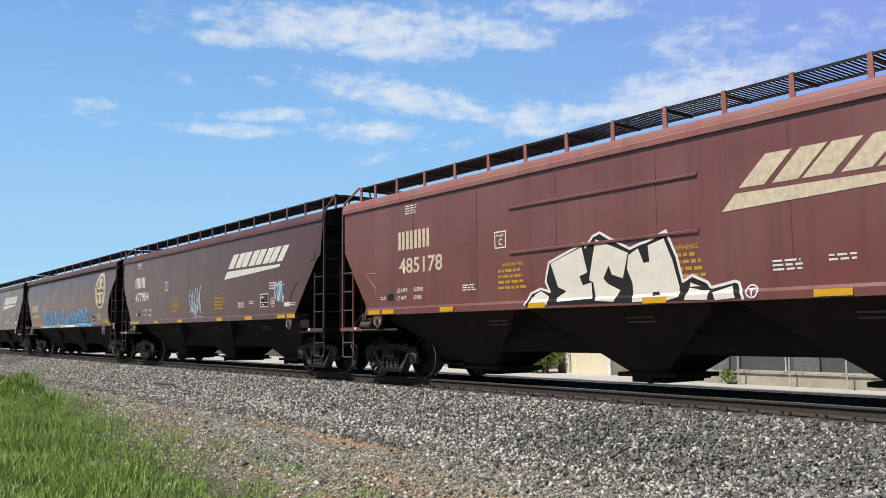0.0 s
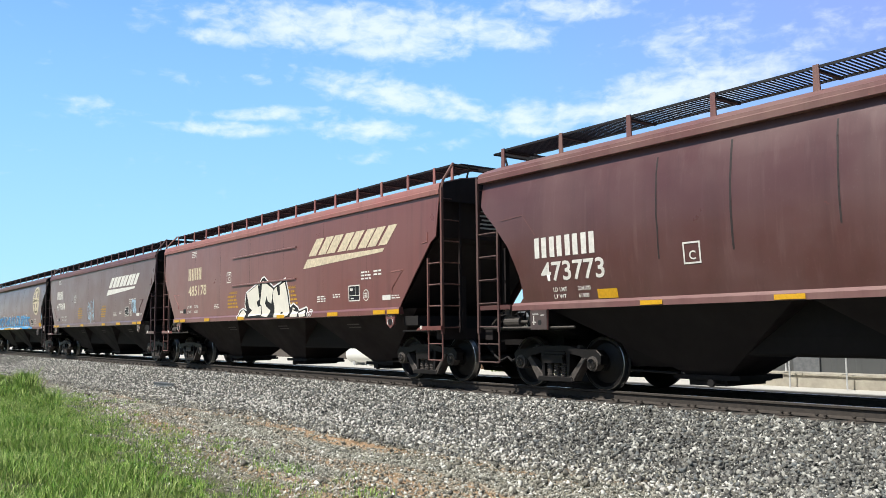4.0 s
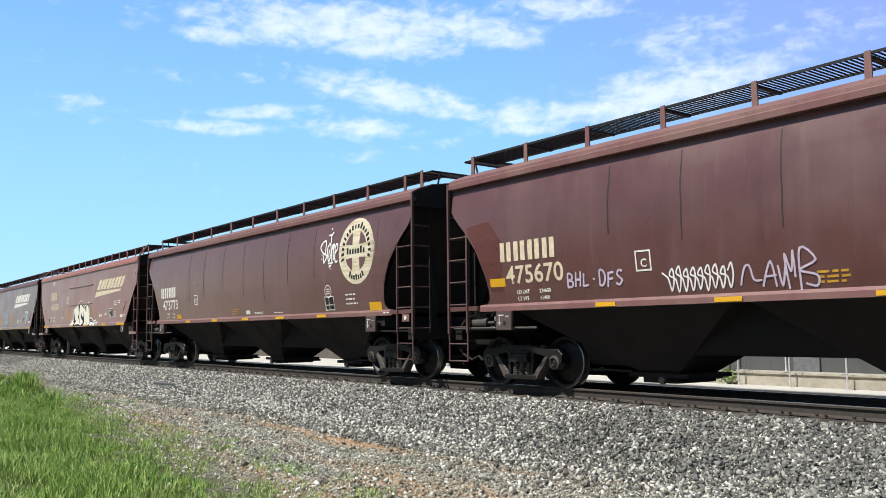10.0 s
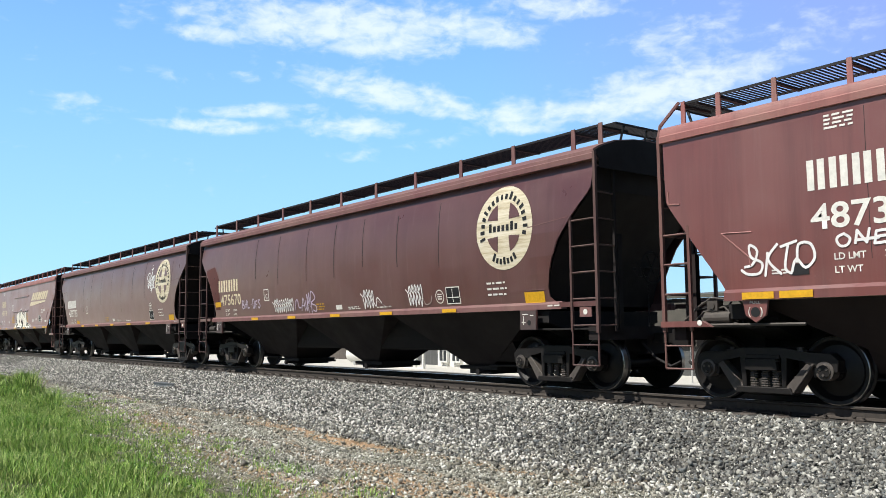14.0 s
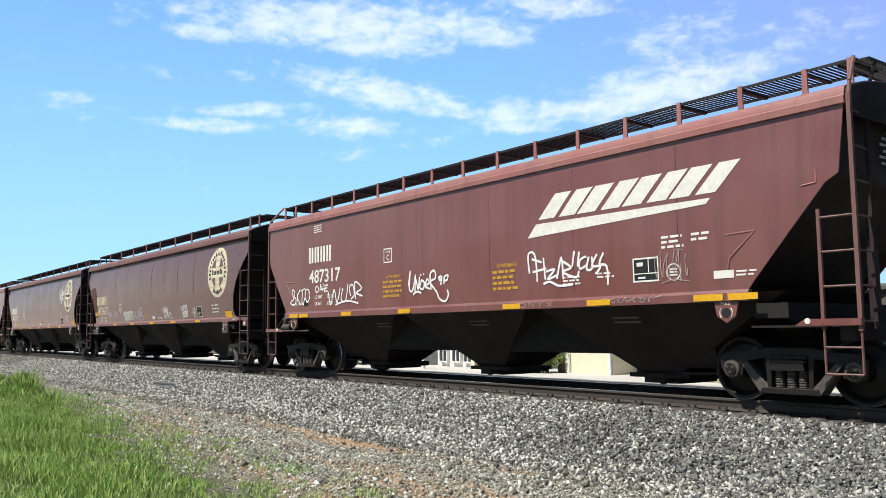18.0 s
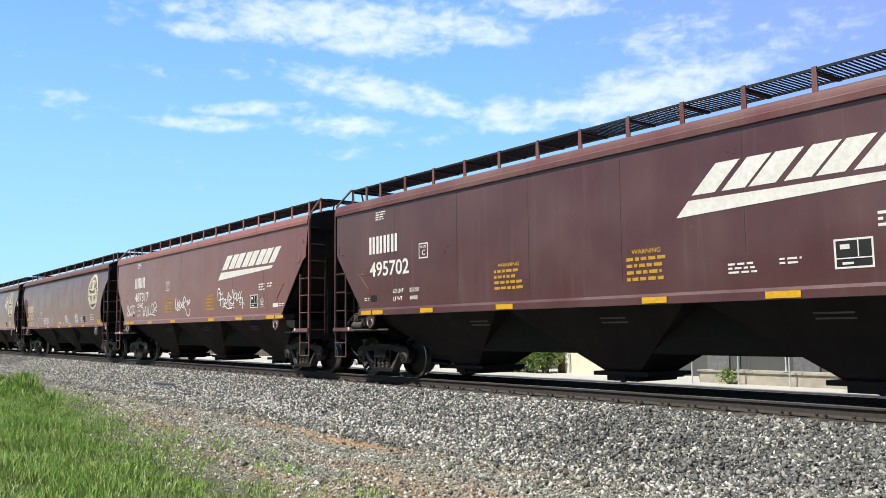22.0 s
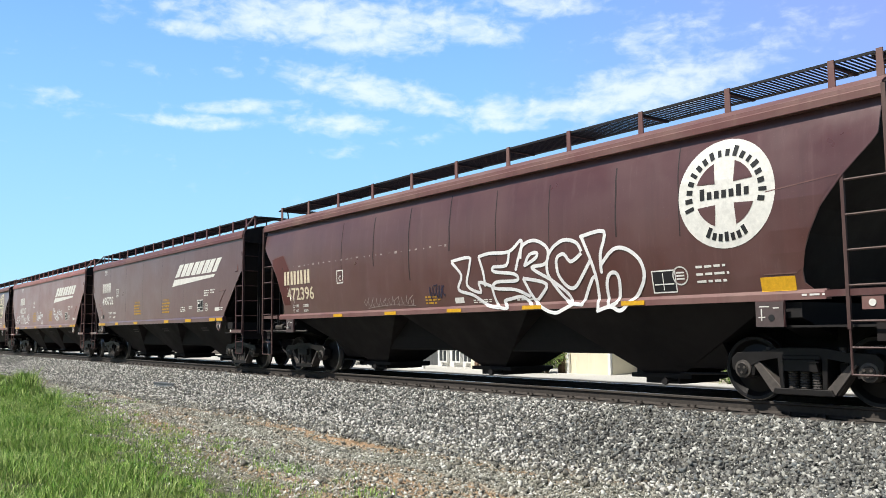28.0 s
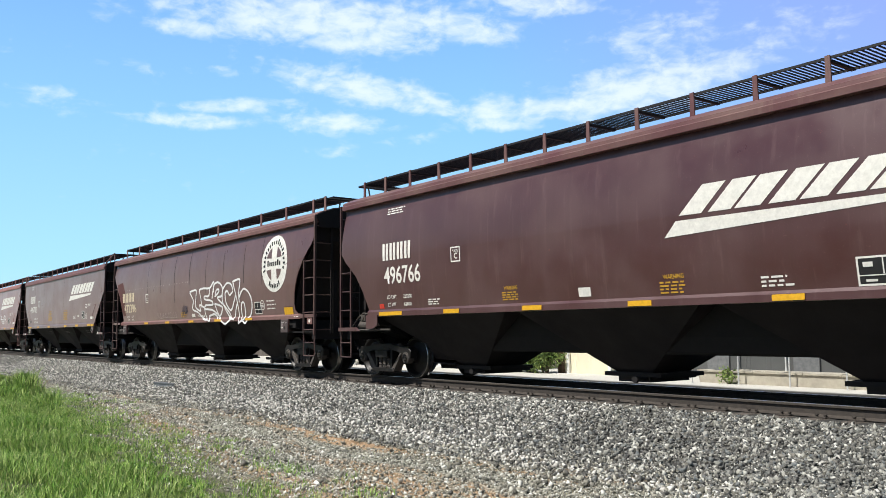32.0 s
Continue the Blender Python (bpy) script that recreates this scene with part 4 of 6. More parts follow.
def cloud_material():
    k = Mat("thin_white_cloud")
    k.t.nodes.remove(k.b)
    uv = k.co.outputs["UV"]
    # warp, then long wisps and small ripples
    warp = k.node("ShaderNodeTexNoise", Scale=0.35, Detail=3.0, Vector=uv)
    off = k.t.nodes.new("ShaderNodeVectorMath")
    off.operation = "MULTIPLY_ADD"
    k.put(off.inputs[0], warp.outputs["Color"])
    off.inputs[1].default_value = (2.2, 0.9, 0)
    k.put(off.inputs[2], uv)
    wuv = off.outputs[0]
    m = k.t.nodes.new("ShaderNodeMapping")
    k.put(m.inputs["Vector"], wuv)
    m.inputs["Scale"].default_value = (0.45, 0.95, 1)
    m.inputs["Rotation"].default_value = (0, 0, radians(8))
    wisps = k.node("ShaderNodeTexNoise", Scale=1.0, Detail=4.0, Roughness=0.5, Vector=m.outputs[0]).outputs["Fac"]
    m2 = k.t.nodes.new("ShaderNodeMapping")
    k.put(m2.inputs["Vector"], wuv)
    m2.inputs["Scale"].default_value = (0.9, 1.7, 1)
    ripple = k.node("ShaderNodeTexNoise", Scale=1.0, Detail=4.0, Roughness=0.55, Vector=m2.outputs[0]).outputs["Fac"]
    # where the banks of cloud lie: azimuth, elevation, half width, half height, tilt, weight
    banks = [(-57.8, 20.2, 11.7, 1.6, 0, 1), (-55.5, 19.3, 5.5, 1.2, 0, 1), (-67.0, 19.2, 3.5, 0.6, 0, 0.95), (-48.0, 19.6, 3.5, 0.9, -4, 0.85), (-55.5, 15.8, 6.5, 1.1, -10, 1),
             (-50.8, 14.6, 2.7, 0.7, -8, 0.8), (-66.9, 13.3, 4.0, 0.5, 0, 0.9), (-64.3, 14.5, 3.6, 0.5, 3, 0.85), (-57.8, 13.6, 3.7, 0.8, 0, 0.9), (-45.9, 14.2, 3.7, 1.2, 3, 0.95),
             (-37.0, 15.3, 7.3, 1.7, 8, 1), (-31.7, 16.1, 4.1, 1.4, 8, 0.8), (-35.4, 18.6, 4.0, 1.8, 5, 0.6), (-43.7, 21.3, 5.0, 1.0, 0, 0.8), (-75.4, 14.1, 2.8, 0.8, -6, 0.45),
             (-70.4, 16.5, 1.2, 0.4, -12, 0.5), (-65.5, 16.6, 1.7, 0.4, 0, 0.35), (-57.5, 11.7, 1.9, 0.4, 0, 0.45), (-51.6, 12.6, 2.4, 0.4, 3, 0.45), (-27.5, 18.0, 4.2, 1.7, 6, 0.45), (-60.6, 17.5, 2.5, 0.4, -3, 0.55)]
    total = None
    for az, el, w, h, tilt, weight in banks:
        mp = k.t.nodes.new("ShaderNodeMapping")
        mp.vector_type = "TEXTURE"
        k.put(mp.inputs["Vector"], uv)
        mp.inputs["Location"].default_value = (az, el, 0)
        mp.inputs["Rotation"].default_value = (0, 0, radians(tilt))
        mp.inputs["Scale"].default_value = (w, h, 1)
        ln = k.t.nodes.new("ShaderNodeVectorMath")
        ln.operation = "LENGTH"
        k.put(ln.inputs[0], mp.outputs[0])
        mr = k.node("ShaderNodeMapRange", Value=ln.outputs["Value"])
        mr.interpolation_type = "SMOOTHSTEP"
        for s, v in (("From Min", 0.2), ("From Max", 1.7), ("To Min", weight), ("To Max", 0.0)):
            mr.inputs[s].default_value = v
        total = mr.outputs["Result"] if total is None else k.math("MAXIMUM", total, mr.outputs["Result"])
    def spread(v, lo, hi):
        n = k.node("ShaderNodeMapRange", Value=v)
        n.inputs["From Min"].default_value, n.inputs["From Max"].default_value = lo, hi
        return n.outputs["Result"]
    body = k.math("ADD", k.math("MULTIPLY", spread(wisps, 0.34, 0.66), 0.6), k.math("MULTIPLY", spread(ripple, 0.34, 0.66), 0.4))
    dens = k.math("ADD", total, k.math("MULTIPLY", k.math("SUBTRACT", body, 0.5), 0.85))
    mr = k.node("ShaderNodeMapRange", Value=dens)
    mr.interpolation_type = "SMOOTHSTEP"
    for s, v in (("From Min", 0.20), ("From Max", 1.30), ("To Min", 0.0), ("To Max", 0.72)):
        mr.inputs[s].default_value = v
    em = k.node("ShaderNodeEmission", Color=(0.90, 0.96, 1.0, 1), Strength=SKY_GLOW)
    tr = k.node("ShaderNodeBsdfTransparent")
    mx = k.t.nodes.new("ShaderNodeMixShader")
    k.put(mx.inputs[0], mr.outputs["Result"])
    k.t.links.new(tr.outputs[0], mx.inputs[1])
    k.t.links.new(em.outputs[0], mx.inputs[2])
    k.t.links.new(mx.outputs[0], k.t.nodes["Material Output"].inputs["Surface"])
    return k.m


SKY_GLOW = 0.81
tagged(dome_strip("backdrop", 4200, -100, -5, -3, 30, sky_material()), "clear pale blue summer sky", "sky", kind="structure")
clouds = tagged(dome_strip("clouds", 4000, -95, -8, 8, 26, cloud_material()), "thin streaky white clouds drifting slowly", "clouds", kind="stuff")


# ---------------- what stands beyond the line ----------------
CONCRETE = plain_material("weathered_concrete", (0.37, 0.34, 0.28), 0.9, 0, 0.22, 3.0, 0.4)
CREAM_WALL = plain_material("cream_painted_metal", (0.72, 0.66, 0.50), 0.6, 0, 0.06, 1.5)
WHITE_WALL = plain_material("white_painted_siding", (0.74, 0.74, 0.71), 0.6, 0, 0.06, 1.5)
GREY_WALL = plain_material("blue_grey_sheet_metal", (0.085, 0.088, 0.088), 0.55, 0.0, 0.10, 1.2)
ROOF_GREY = plain_material("dull_grey_roofing", (0.10, 0.105, 0.10), 0.8, 0, 0.2, 2.0)
BROWN_TRIM = plain_material("brown_trim_paint", (0.14, 0.085, 0.055), 0.6)
GALV = plain_material("galvanised_post_steel", (0.55, 0.56, 0.56), 0.5, 0.3, 0.1)
DARK_GLASS = plain_material("dark_window_glass", (0.05, 0.055, 0.06), 0.12, 0, 0.1)
YZ = -0.33


def sheet_wall(name, parent, x0, x1, y, z0, z1, mat, pitch=0.6, depth=0.012):
    """Ribbed metal siding that faces the line."""
    bm = B()
    n = int((x1 - x0) / pitch)
    line = [(x0, y)]
    for i in range(1, n):
        x = x0 + i * pitch
        line += [(x - 0.08, y), (x - 0.05, y - depth), (x + 0.05, y - depth), (x + 0.08, y)]
    line += [(x1, y), (x1, y + 0.12), (x0, y + 0.12)]
    prism(bm, line, z0, z1, "z")
    return part(name, bm, mat, parent)


def shed(label, x0, x1, y, deep, eave, wall_mat, roof_mat=None):
    house = tagged(new("warehouse"), label, "building")
    house.matrix_basis = pose(0, 0, 0)
    sheet_wall("wall", house, x0, x1, y, YZ, eave, wall_mat)
    bm = B()
    box(bm, x0, x0 + 0.12, y + 0.12, y + deep, YZ, eave)
    part("wall", bm, wall_mat, house)
    bm = B()
    box(bm, x1 - 0.12, x1, y + 0.12, y + deep, YZ, eave)
    part("wall", bm, wall_mat, house)
    bm = B()
    box(bm, x0 + 0.12, x1 - 0.12, y + deep - 0.12, y + deep, YZ, eave)
    part("wall", bm, wall_mat, house)
    bm = B()
    mid = y + deep / 2
    prism(bm, [(y - 0.18, eave), (mid, eave + 0.35), (y + deep + 0.18, eave), (y + deep + 0.18, eave + 0.09), (mid, eave + 0.46), (y - 0.18, eave + 0.09)], x0 - 0.2, x1 + 0.2, "x")
    part("roof", bm, roof_mat or ROOF_GREY, house)
    return house


def upright(house, name, x, y, z0, z1, w, mat):
    bm = B()
    box(bm, x - w / 2, x + w / 2, y - 0.10, y - 0.02, z0, z1)
    return part(name, bm, mat, house)


# long grey shed behind the dock
grey = shed("long low blue-grey metal shed behind the loading dock", -18.14, 7.0, 20.5, 12.0, 1.92, GREY_WALL, plain_material("olive_grey_roofing", (0.085, 0.085, 0.07), 0.8, 0, 0.2, 2.0))
bm = B()
box(bm, -18.1, 6.9, 20.40, 20.495, 0.55, 1.80)
part("fascia", bm, plain_material("brown_grey_panelling", (0.085, 0.078, 0.066), 0.75, 0, 0.2, 1.5), grey)
for x in (-17.9, -15.9, -13.6, -12.2, -9.4, -7.0):
    upright(grey, "downpipe", x, 20.5, YZ, 0.55, 0.04, GALV)
for x0, x1 in ((-12.0, -11.3), (-14.6, -13.9), (-9.2, -8.2)):
    bm = B()
    box(bm, x0, x1, 20.43, 20.474, YZ, 0.5)
    part("roller_door", bm, plain_material("grey_door_paint", (0.14, 0.145, 0.15), 0.6), grey)
# cream building: two blocks with planting between them
cream = shed("cream metal building with brown corner trim", -19.2, -17.1, 19.3, 1.1, 1.3, CREAM_WALL)
upright(cream, "downpipe", -19.18, 19.3, YZ, 1.3, 0.22, BROWN_TRIM)
upright(cream, "corner_trim", -18.86, 19.3, YZ, 1.3, 0.10, WHITE_WALL)
upright(cream, "corner_trim", -17.15, 19.3, YZ, 1.3, 0.10, WHITE_WALL)
cream2 = shed("pale cream metal building beside the shrubs", -23.9, -21.8, 19.4, 5.0, 1.3, CREAM_WALL)
upright(cream2, "downpipe", -23.5, 19.4, YZ, 1.3, 0.16, BROWN_TRIM)
upright(cream2, "corner_trim", -23.2, 19.4, YZ, 1.3, 0.06, BROWN_TRIM)
upright(cream2, "corner_trim", -22.4, 19.4, YZ, 1.3, 0.05, GALV)
white = shed("white sided building with small dark windows", -26.7, -24.3, 20.0, 5.0, 1.2, WHITE_WALL)
for x in (-26.2, -25.4, -24.7):
    win = tagged(new("window"), kind="")
    win.parent = white
    bm = B()
    box(bm, x - 0.22, x + 0.22, 19.90, 19.975, -0.10, 0.30)
    part("pane", bm, DARK_GLASS, win)
    bm = B()
    for a, b, c, d in ((x - 0.27, x - 0.22, -0.15, 0.35), (x + 0.22, x + 0.27, -0.15, 0.35), (x - 0.22, x + 0.22, -0.15, -0.10), (x - 0.22, x + 0.22, 0.30, 0.35), (x - 0.02, x + 0.02, -0.10, 0.30)):
        box(bm, a, b, 19.87, 19.975, c, d)
    part("window_frame", bm, WHITE_WALL, win)
shed("small grey roofed shed beyond the line", -30.2, -27.2, 20.5, 5.0, 0.9, GREY_WALL)

# white pipe rack in front of the sheds
rack = tagged(new("pipe_rack"), "white welded steel rack standing in the yard", "steel rack")
for x in (-26.9, -26.0, -25.45, -24.95):
    bm = B()
    box(bm, x - 0.045, x + 0.045, 18.0, 18.09, YZ, 0.55)
    part("post", bm, WHITE_WALL, rack)
for z in (-0.28, 0.36):
    bm = B()
    box(bm, -26.9, -24.95, 18.01, 18.08, z - 0.035, z + 0.035)
    part("beam", bm, WHITE_WALL, rack)
for x, w in ((-26.0, 0.55),):
    bm = B()
    rod(bm, (x, 18.045, 0.34), (x + w, 18.045, -0.28), 0.04)
    part("brace", bm, WHITE_WALL, rack)

# white tank far down the yard
tank = tagged(new("storage_tank"), "small white horizontal tank on legs", "tank")
bm = B()
rod(bm, (-30.8, 18.6, 0.12), (-28.7, 18.6, 0.12), 0.34, 20)
part("shell", bm, WHITE_WALL, tank, smooth=True)
for x in (-30.3, -29.2):
    bm = B()
    box(bm, x - 0.08, x + 0.08, 18.35, 18.85, YZ, -0.15)
    part("saddle", bm, GALV, tank)

# low concrete dock
dock = tagged(new("loading_dock"), "low weathered concrete loading dock with a ragged top edge", "dock")
bm = B()
prism(bm, [(-13.25, YZ - 0.02), (1.5, YZ - 0.02), (1.5, -0.03), (-13.0, -0.03), (-13.3, -0.08)], 18.2, 19.6, "y")
part("slab", bm, CONCRETE, dock, bevel=0.015)
bm = B()
x = -13.3
while x < 1.4:
    w = rnd.uniform(0.25, 0.7)
    prism(bm, [(x, -0.035), (x + w, -0.035), (x + w, 0.01 + rnd.uniform(-0.02, 0.012)), (x + w * 0.5, 0.01 + rnd.uniform(-0.015, 0.02)), (x, 0.01 + rnd.uniform(-0.02, 0.012))], 18.16, 18.45)
    x += w + 0.01
part("coping", bm, CONCRETE, dock)
bm = B()
box(bm, -6.9, 1.5, 18.10, 18.195, YZ, -0.12)
part("bumper", bm, plain_material("dark_rubber", (0.03, 0.028, 0.026), 0.8), dock)

# posts of the yard fence
fence = tagged(new("fence"), "galvanised chain fence posts along the yard", "fence")
for i in range(9):
    x = -13.29 + 1.32 * i
    bm = B()
    rod(bm, (x, 17.95, YZ), (x, 17.95, 0.95), 0.019, 8)
    part("post", bm, GALV, fence)
bm = B()
rod(bm, (-13.29, 17.95, 0.93), (-2.73, 17.95, 0.93), 0.016, 6)
part("rail", bm, GALV, fence)


# shrubs
def leaf_material(name, a, b):
    k = Mat(name, 0.55)
    geo = k.t.nodes.new("ShaderNodeNewGeometry")
    k.colour(k.ramp(geo.outputs["Random Per Island"], [(0.0, a), (1.0, b)]))
    return k.m


LEAF = leaf_material("shrub_leaves", (0.05, 0.10, 0.02), (0.24, 0.32, 0.08))
BARK = plain_material("shrub_bark", (0.10, 0.075, 0.055), 0.9)


def leaves(P, size, mat, name="crown"):
    n = len(P)
    a = rng.normal(size=(n, 3))
    a /= np.linalg.norm(a, axis=1)[:, None]
    b = np.cross(a, rng.normal(size=(n, 3)))
    b /= np.linalg.norm(b, axis=1)[:, None]
    s = size[:, None]
    V = np.stack([P - a * s, P + b * s * 0.45, P + a * s, P - b * s * 0.45], 1)
    me = bpy.data.meshes.new(name)
    me.vertices.add(n * 4)
    me.vertices.foreach_set("co", V.ravel())
    idx = np.arange(n * 4, dtype=np.int32)
    me.loops.add(n * 4)
    me.loops.foreach_set("vertex_index", idx)
    me.polygons.add(n)
    me.polygons.foreach_set("loop_start", idx[::4])
    me.update(calc_edges=True)
    me.materials.append(mat)
    return me


def shrub(x, y, w, top, label):
    bush = tagged(new("shrub"), label, "shrub", "shrubs by the cream building")
    bm = B()
    for i in range(5):
        q = Vector((x + rnd.uniform(-w, w) * 0.7, y + rnd.uniform(-0.15, 0.15), rnd.uniform(0.3, 0.8) * top))
        rod(bm, (x + rnd.uniform(-0.1, 0.1), y, YZ), q, 0.03, 6, 0.012)
    part("stems", bm, BARK, bush)
    n = 2600
    c = rng.normal(size=(26, 3)) * np.array([w * 0.55, 0.18, 0.24]) + np.array([x, y, (YZ + top) / 2 + 0.1])
    P = c[rng.integers(0, 26, n)] + rng.normal(size=(n, 3)) * 0.11
    P = P[(P[:, 2] > YZ) & (P[:, 2] < top + 0.2)]
    ob = new("crown", leaves(P, rng.uniform(0.035, 0.07, len(P)), LEAF))
    ob.parent = bush
    return bush


for x, w, top in ((-21.3, 0.42, 0.55), (-20.7, 0.45, 0.65), (-20.05, 0.45, 0.6), (-19.45, 0.4, 0.55)):
    shrub(x, 18.8, w, top, "leafy green shrub against the cream wall")
weed = tagged(new("weed"), "small weed growing out of the dock's edge", "weed")
bm = B()
for q in ((-12.3, 18.0, 0.02), (-12.5, 17.97, -0.1), (-12.1, 18.0, -0.12)):
    rod(bm, (-12.3, 18.05, YZ), q, 0.015, 5, 0.006)
part("stem", bm, BARK, weed)
P = rng.normal(size=(160, 3)) * np.array([0.13, 0.05, 0.11]) + np.array([-12.3, 18.0, -0.12])
ob = new("foliage", leaves(P, rng.uniform(0.03, 0.06, 160), LEAF))
ob.parent = weed
# unseen tree belt added behind the standpoint: closes the place, darkens low reflections
belt = tagged(new("tree_belt"), "unseen dense dark green belt of trees added behind the verge", "trees", kind="stuff")
n = 15000
ang = rng.uniform(radians(150), radians(390), n)
rad = 34 + rng.normal(0, 1.6, n)
top = 5.2 + 1.1 * np.sin(ang * 23) + 0.8 * np.sin(ang * 61 + 1)
P = np.stack([rad * np.cos(ang), rad * np.sin(ang), ZG + rng.random(n) ** 0.8 * top], -1)
P = P[P[:, 1] < 2.0]
ob = new("crown", leaves(P, rng.uniform(0.30, 0.55, len(P)), LEAF))
ob.parent = belt
# a long dark shed further down the line
shed("long dark brown freight shed far down the line", -150.0, -32.5, 22.0, 12.0, 1.9, plain_material("brown_sheet_metal", (0.10, 0.085, 0.075), 0.7, 0, 0.15, 0.8))


# ---------------- lettering, plates and spray paint on the car sides ----------------
# how far each car's stencils are set along it
OFFSET = dict(zip([c.name for c in cars], (0.2, 0.3, 0.18, 0.15, 0.30, 0.30, 0.28, 0.04, 0.30, 0.0)))


def lay(bm, make, lift):
    """Folds a flat figure, drawn in x and z, on to the near side of a car."""
    table = MAKES[make]["belly"]
    bmesh.ops.triangulate(bm, faces=[f for f in bm.faces if len(f.verts) > 4])
    top = MAKES[make]["sill_z"][1]
    for z in [z for z, _ in table[1:-1]] + [top - 0.030, top + 0.016]:
        geom = bm.verts[:] + bm.edges[:] + bm.faces[:]
        bmesh.ops.bisect_plane(bm, geom=geom, plane_co=(0, 0, z), plane_no=(0, 0, 1))
    zs = MAKES[make]["sill_z"]
    for v in bm.verts:
        y = lerp_table(table, v.co.z)
        if v.co.z < zs[1] + 0.018:
            y = lerp_table(table, zs[1]) + float(np.interp(v.co.z, [zs[1] - 0.030, zs[1] + 0.016], [0.040, 0.008]))
        v.co.y -= y + lift


def mark(name, car, make, bm, mat, label="", lift=0.006):
    bmesh.ops.translate(bm, verts=bm.verts[:], vec=(OFFSET[car.name], 0, 0))
    if name.startswith(("spray_scrawl", "spray_halo", "spray_letter", "spray_piece", "spray_figure", "spray_outline")):
        # strokes that cross lie a hair above one another
        for i, f in enumerate(bm.faces):
            for v in f.verts:
                v.co.y = -0.0004 * (i % 9)
    lay(bm, make, lift)
    ob = part(name, bm, mat, car, label)
    ob.color = car.children[0].color
    return ob


def quad(bm, x0, z0, x1, z1, slant=0.0):
    v = [bm.verts.new(p) for p in ((x0, 0, z0), (x1, 0, z0), (x1 + slant, 0, z1), (x0 + slant, 0, z1))]
    bm.faces.new(v)


def poly(bm, pts):
    bm.faces.new([bm.verts.new((x, 0, z)) for x, z in pts])


def stroke(bm, pts, w):
    """A sprayed line of width w along pts, with rounded joints."""
    for (x0, z0), (x1, z1) in zip(pts, pts[1:]):
        d = Vector((x1 - x0, z1 - z0))
        if d.length < 1e-4:
            continue
        n = Vector((-d.y, d.x)).normalized() * w / 2
        poly(bm, [(x0 + n.x, z0 + n.y), (x0 - n.x, z0 - n.y), (x1 - n.x, z1 - n.y), (x1 + n.x, z1 + n.y)])
        poly(bm, [(x1 + w / 2 * math.cos(a * math.pi / 4), z1 + w / 2 * math.sin(a * math.pi / 4)) for a in range(8)])


def curve(pts, n=5):
    """Smooth points between a few given ones."""
    out = []
    p = [pts[0], *pts, pts[-1]]
    for i in range(1, len(p) - 2):
        a, b, c, d = (np.array(q, float) for q in p[i - 1:i + 3])
        for t in np.linspace(0, 1, n, endpoint=False):
            out.append(tuple(0.5 * (2 * b + (c - a) * t + (2 * a - 5 * b + 4 * c - d) * t * t + (3 * b - a - 3 * c + d) * t ** 3)))
    return out + [tuple(pts[-1])]


def letters(text, x, z, height, width=None):
    """Readable stencil lettering in the built-in font, from its lower left corner."""
    cu = bpy.data.curves.new("stencil", "FONT")
    cu.body, cu.size, cu.resolution_u, cu.offset = text, 1.0, 3, 0.016
    tmp = bpy.data.objects.new("stencil", cu)
    scene.collection.objects.link(tmp)
    me = bpy.data.meshes.new_from_object(tmp.evaluated_get(bpy.context.evaluated_depsgraph_get()))
    bm = B()
    bm.from_mesh(me)
    bpy.data.objects.remove(tmp)
    bpy.data.curves.remove(cu)
    bpy.data.meshes.remove(me)
    xs_ = [v.co.x for v in bm.verts]
    ys_ = [v.co.y for v in bm.verts]
    sz = height / (max(ys_) - min(ys_))
    sx = width / (max(xs_) - min(xs_)) if width else sz
    for v in bm.verts:
        v.co = ((v.co.x - min(xs_)) * sx + x, 0, (v.co.y - min(ys_)) * sz + z)
    return bm


def lines(car, make, x0, z1, x1, z0, n, mat, seed, name="small_print"):
    """Rows of small stencilling that cannot be read, as plain bars."""
    r = random.Random(seed)
    bm = B()
    h = (z1 - z0) / n
    for i in range(n):
        x = x0
        end = x1 - (x1 - x0) * r.uniform(0, 0.25)
        while x < end:
            w = min(r.uniform(0.06, 0.17), end - x)
            if w > 0.02:
                quad(bm, x, z1 - (i + 0.75) * h, x + w, z1 - (i + 0.25) * h)
            x += w + 0.035
    return tagged(mark(name, car, make, bm, mat), kind="stuff")


def owner_mark(car, make, x0, z0, x1, z1, mat):
    """The owner's initials as four plain blocks, each of two upright bars."""
    w = (x1 - x0) / 4.4
    for i in range(4):
        bm = B()
        x = x0 + i * w * 1.14
        quad(bm, x, z0, x + w * 0.36, z1)
        quad(bm, x + w * 0.54, z0, x + w * 0.90, z1)
        mark("owner_block", car, make, bm, mat, "plain painted block")


def slant_mark(car, make, mat, dx=0.0, dz=0.0):
    """The owner's large leaning mark: four plain blocks over a tapering bar."""
    x, z, h, lean = 2.30 + dx, 2.94 + dz, 0.41, 0.42
    for w in (0.92, 0.96, 0.90, 0.86):
        bm = B()

        def sl(px, pz):
            return (px + lean * (pz - z) / h, pz)
        for q0, q1, r0, r1 in ((0.0, 0.42, 0, 1), (0.54, 0.94, 0, 1)):
            poly(bm, [sl(x + w * q0, z + h * r0), sl(x + w * q1, z + h * r0), sl(x + w * q1, z + h * r1), sl(x + w * q0, z + h * r1)])
        mark("slanted_block", car, make, bm, mat, "leaning painted block")
        x += w
    bm = B()
    poly(bm, [(2.02 + dx, 2.64 + dz), (5.72 + dx, 2.79 + dz), (5.80 + dx, 2.87 + dz), (2.24 + dx, 2.87 + dz)])
    mark("slanted_bar", car, make, bm, mat, "tapering painted bar")


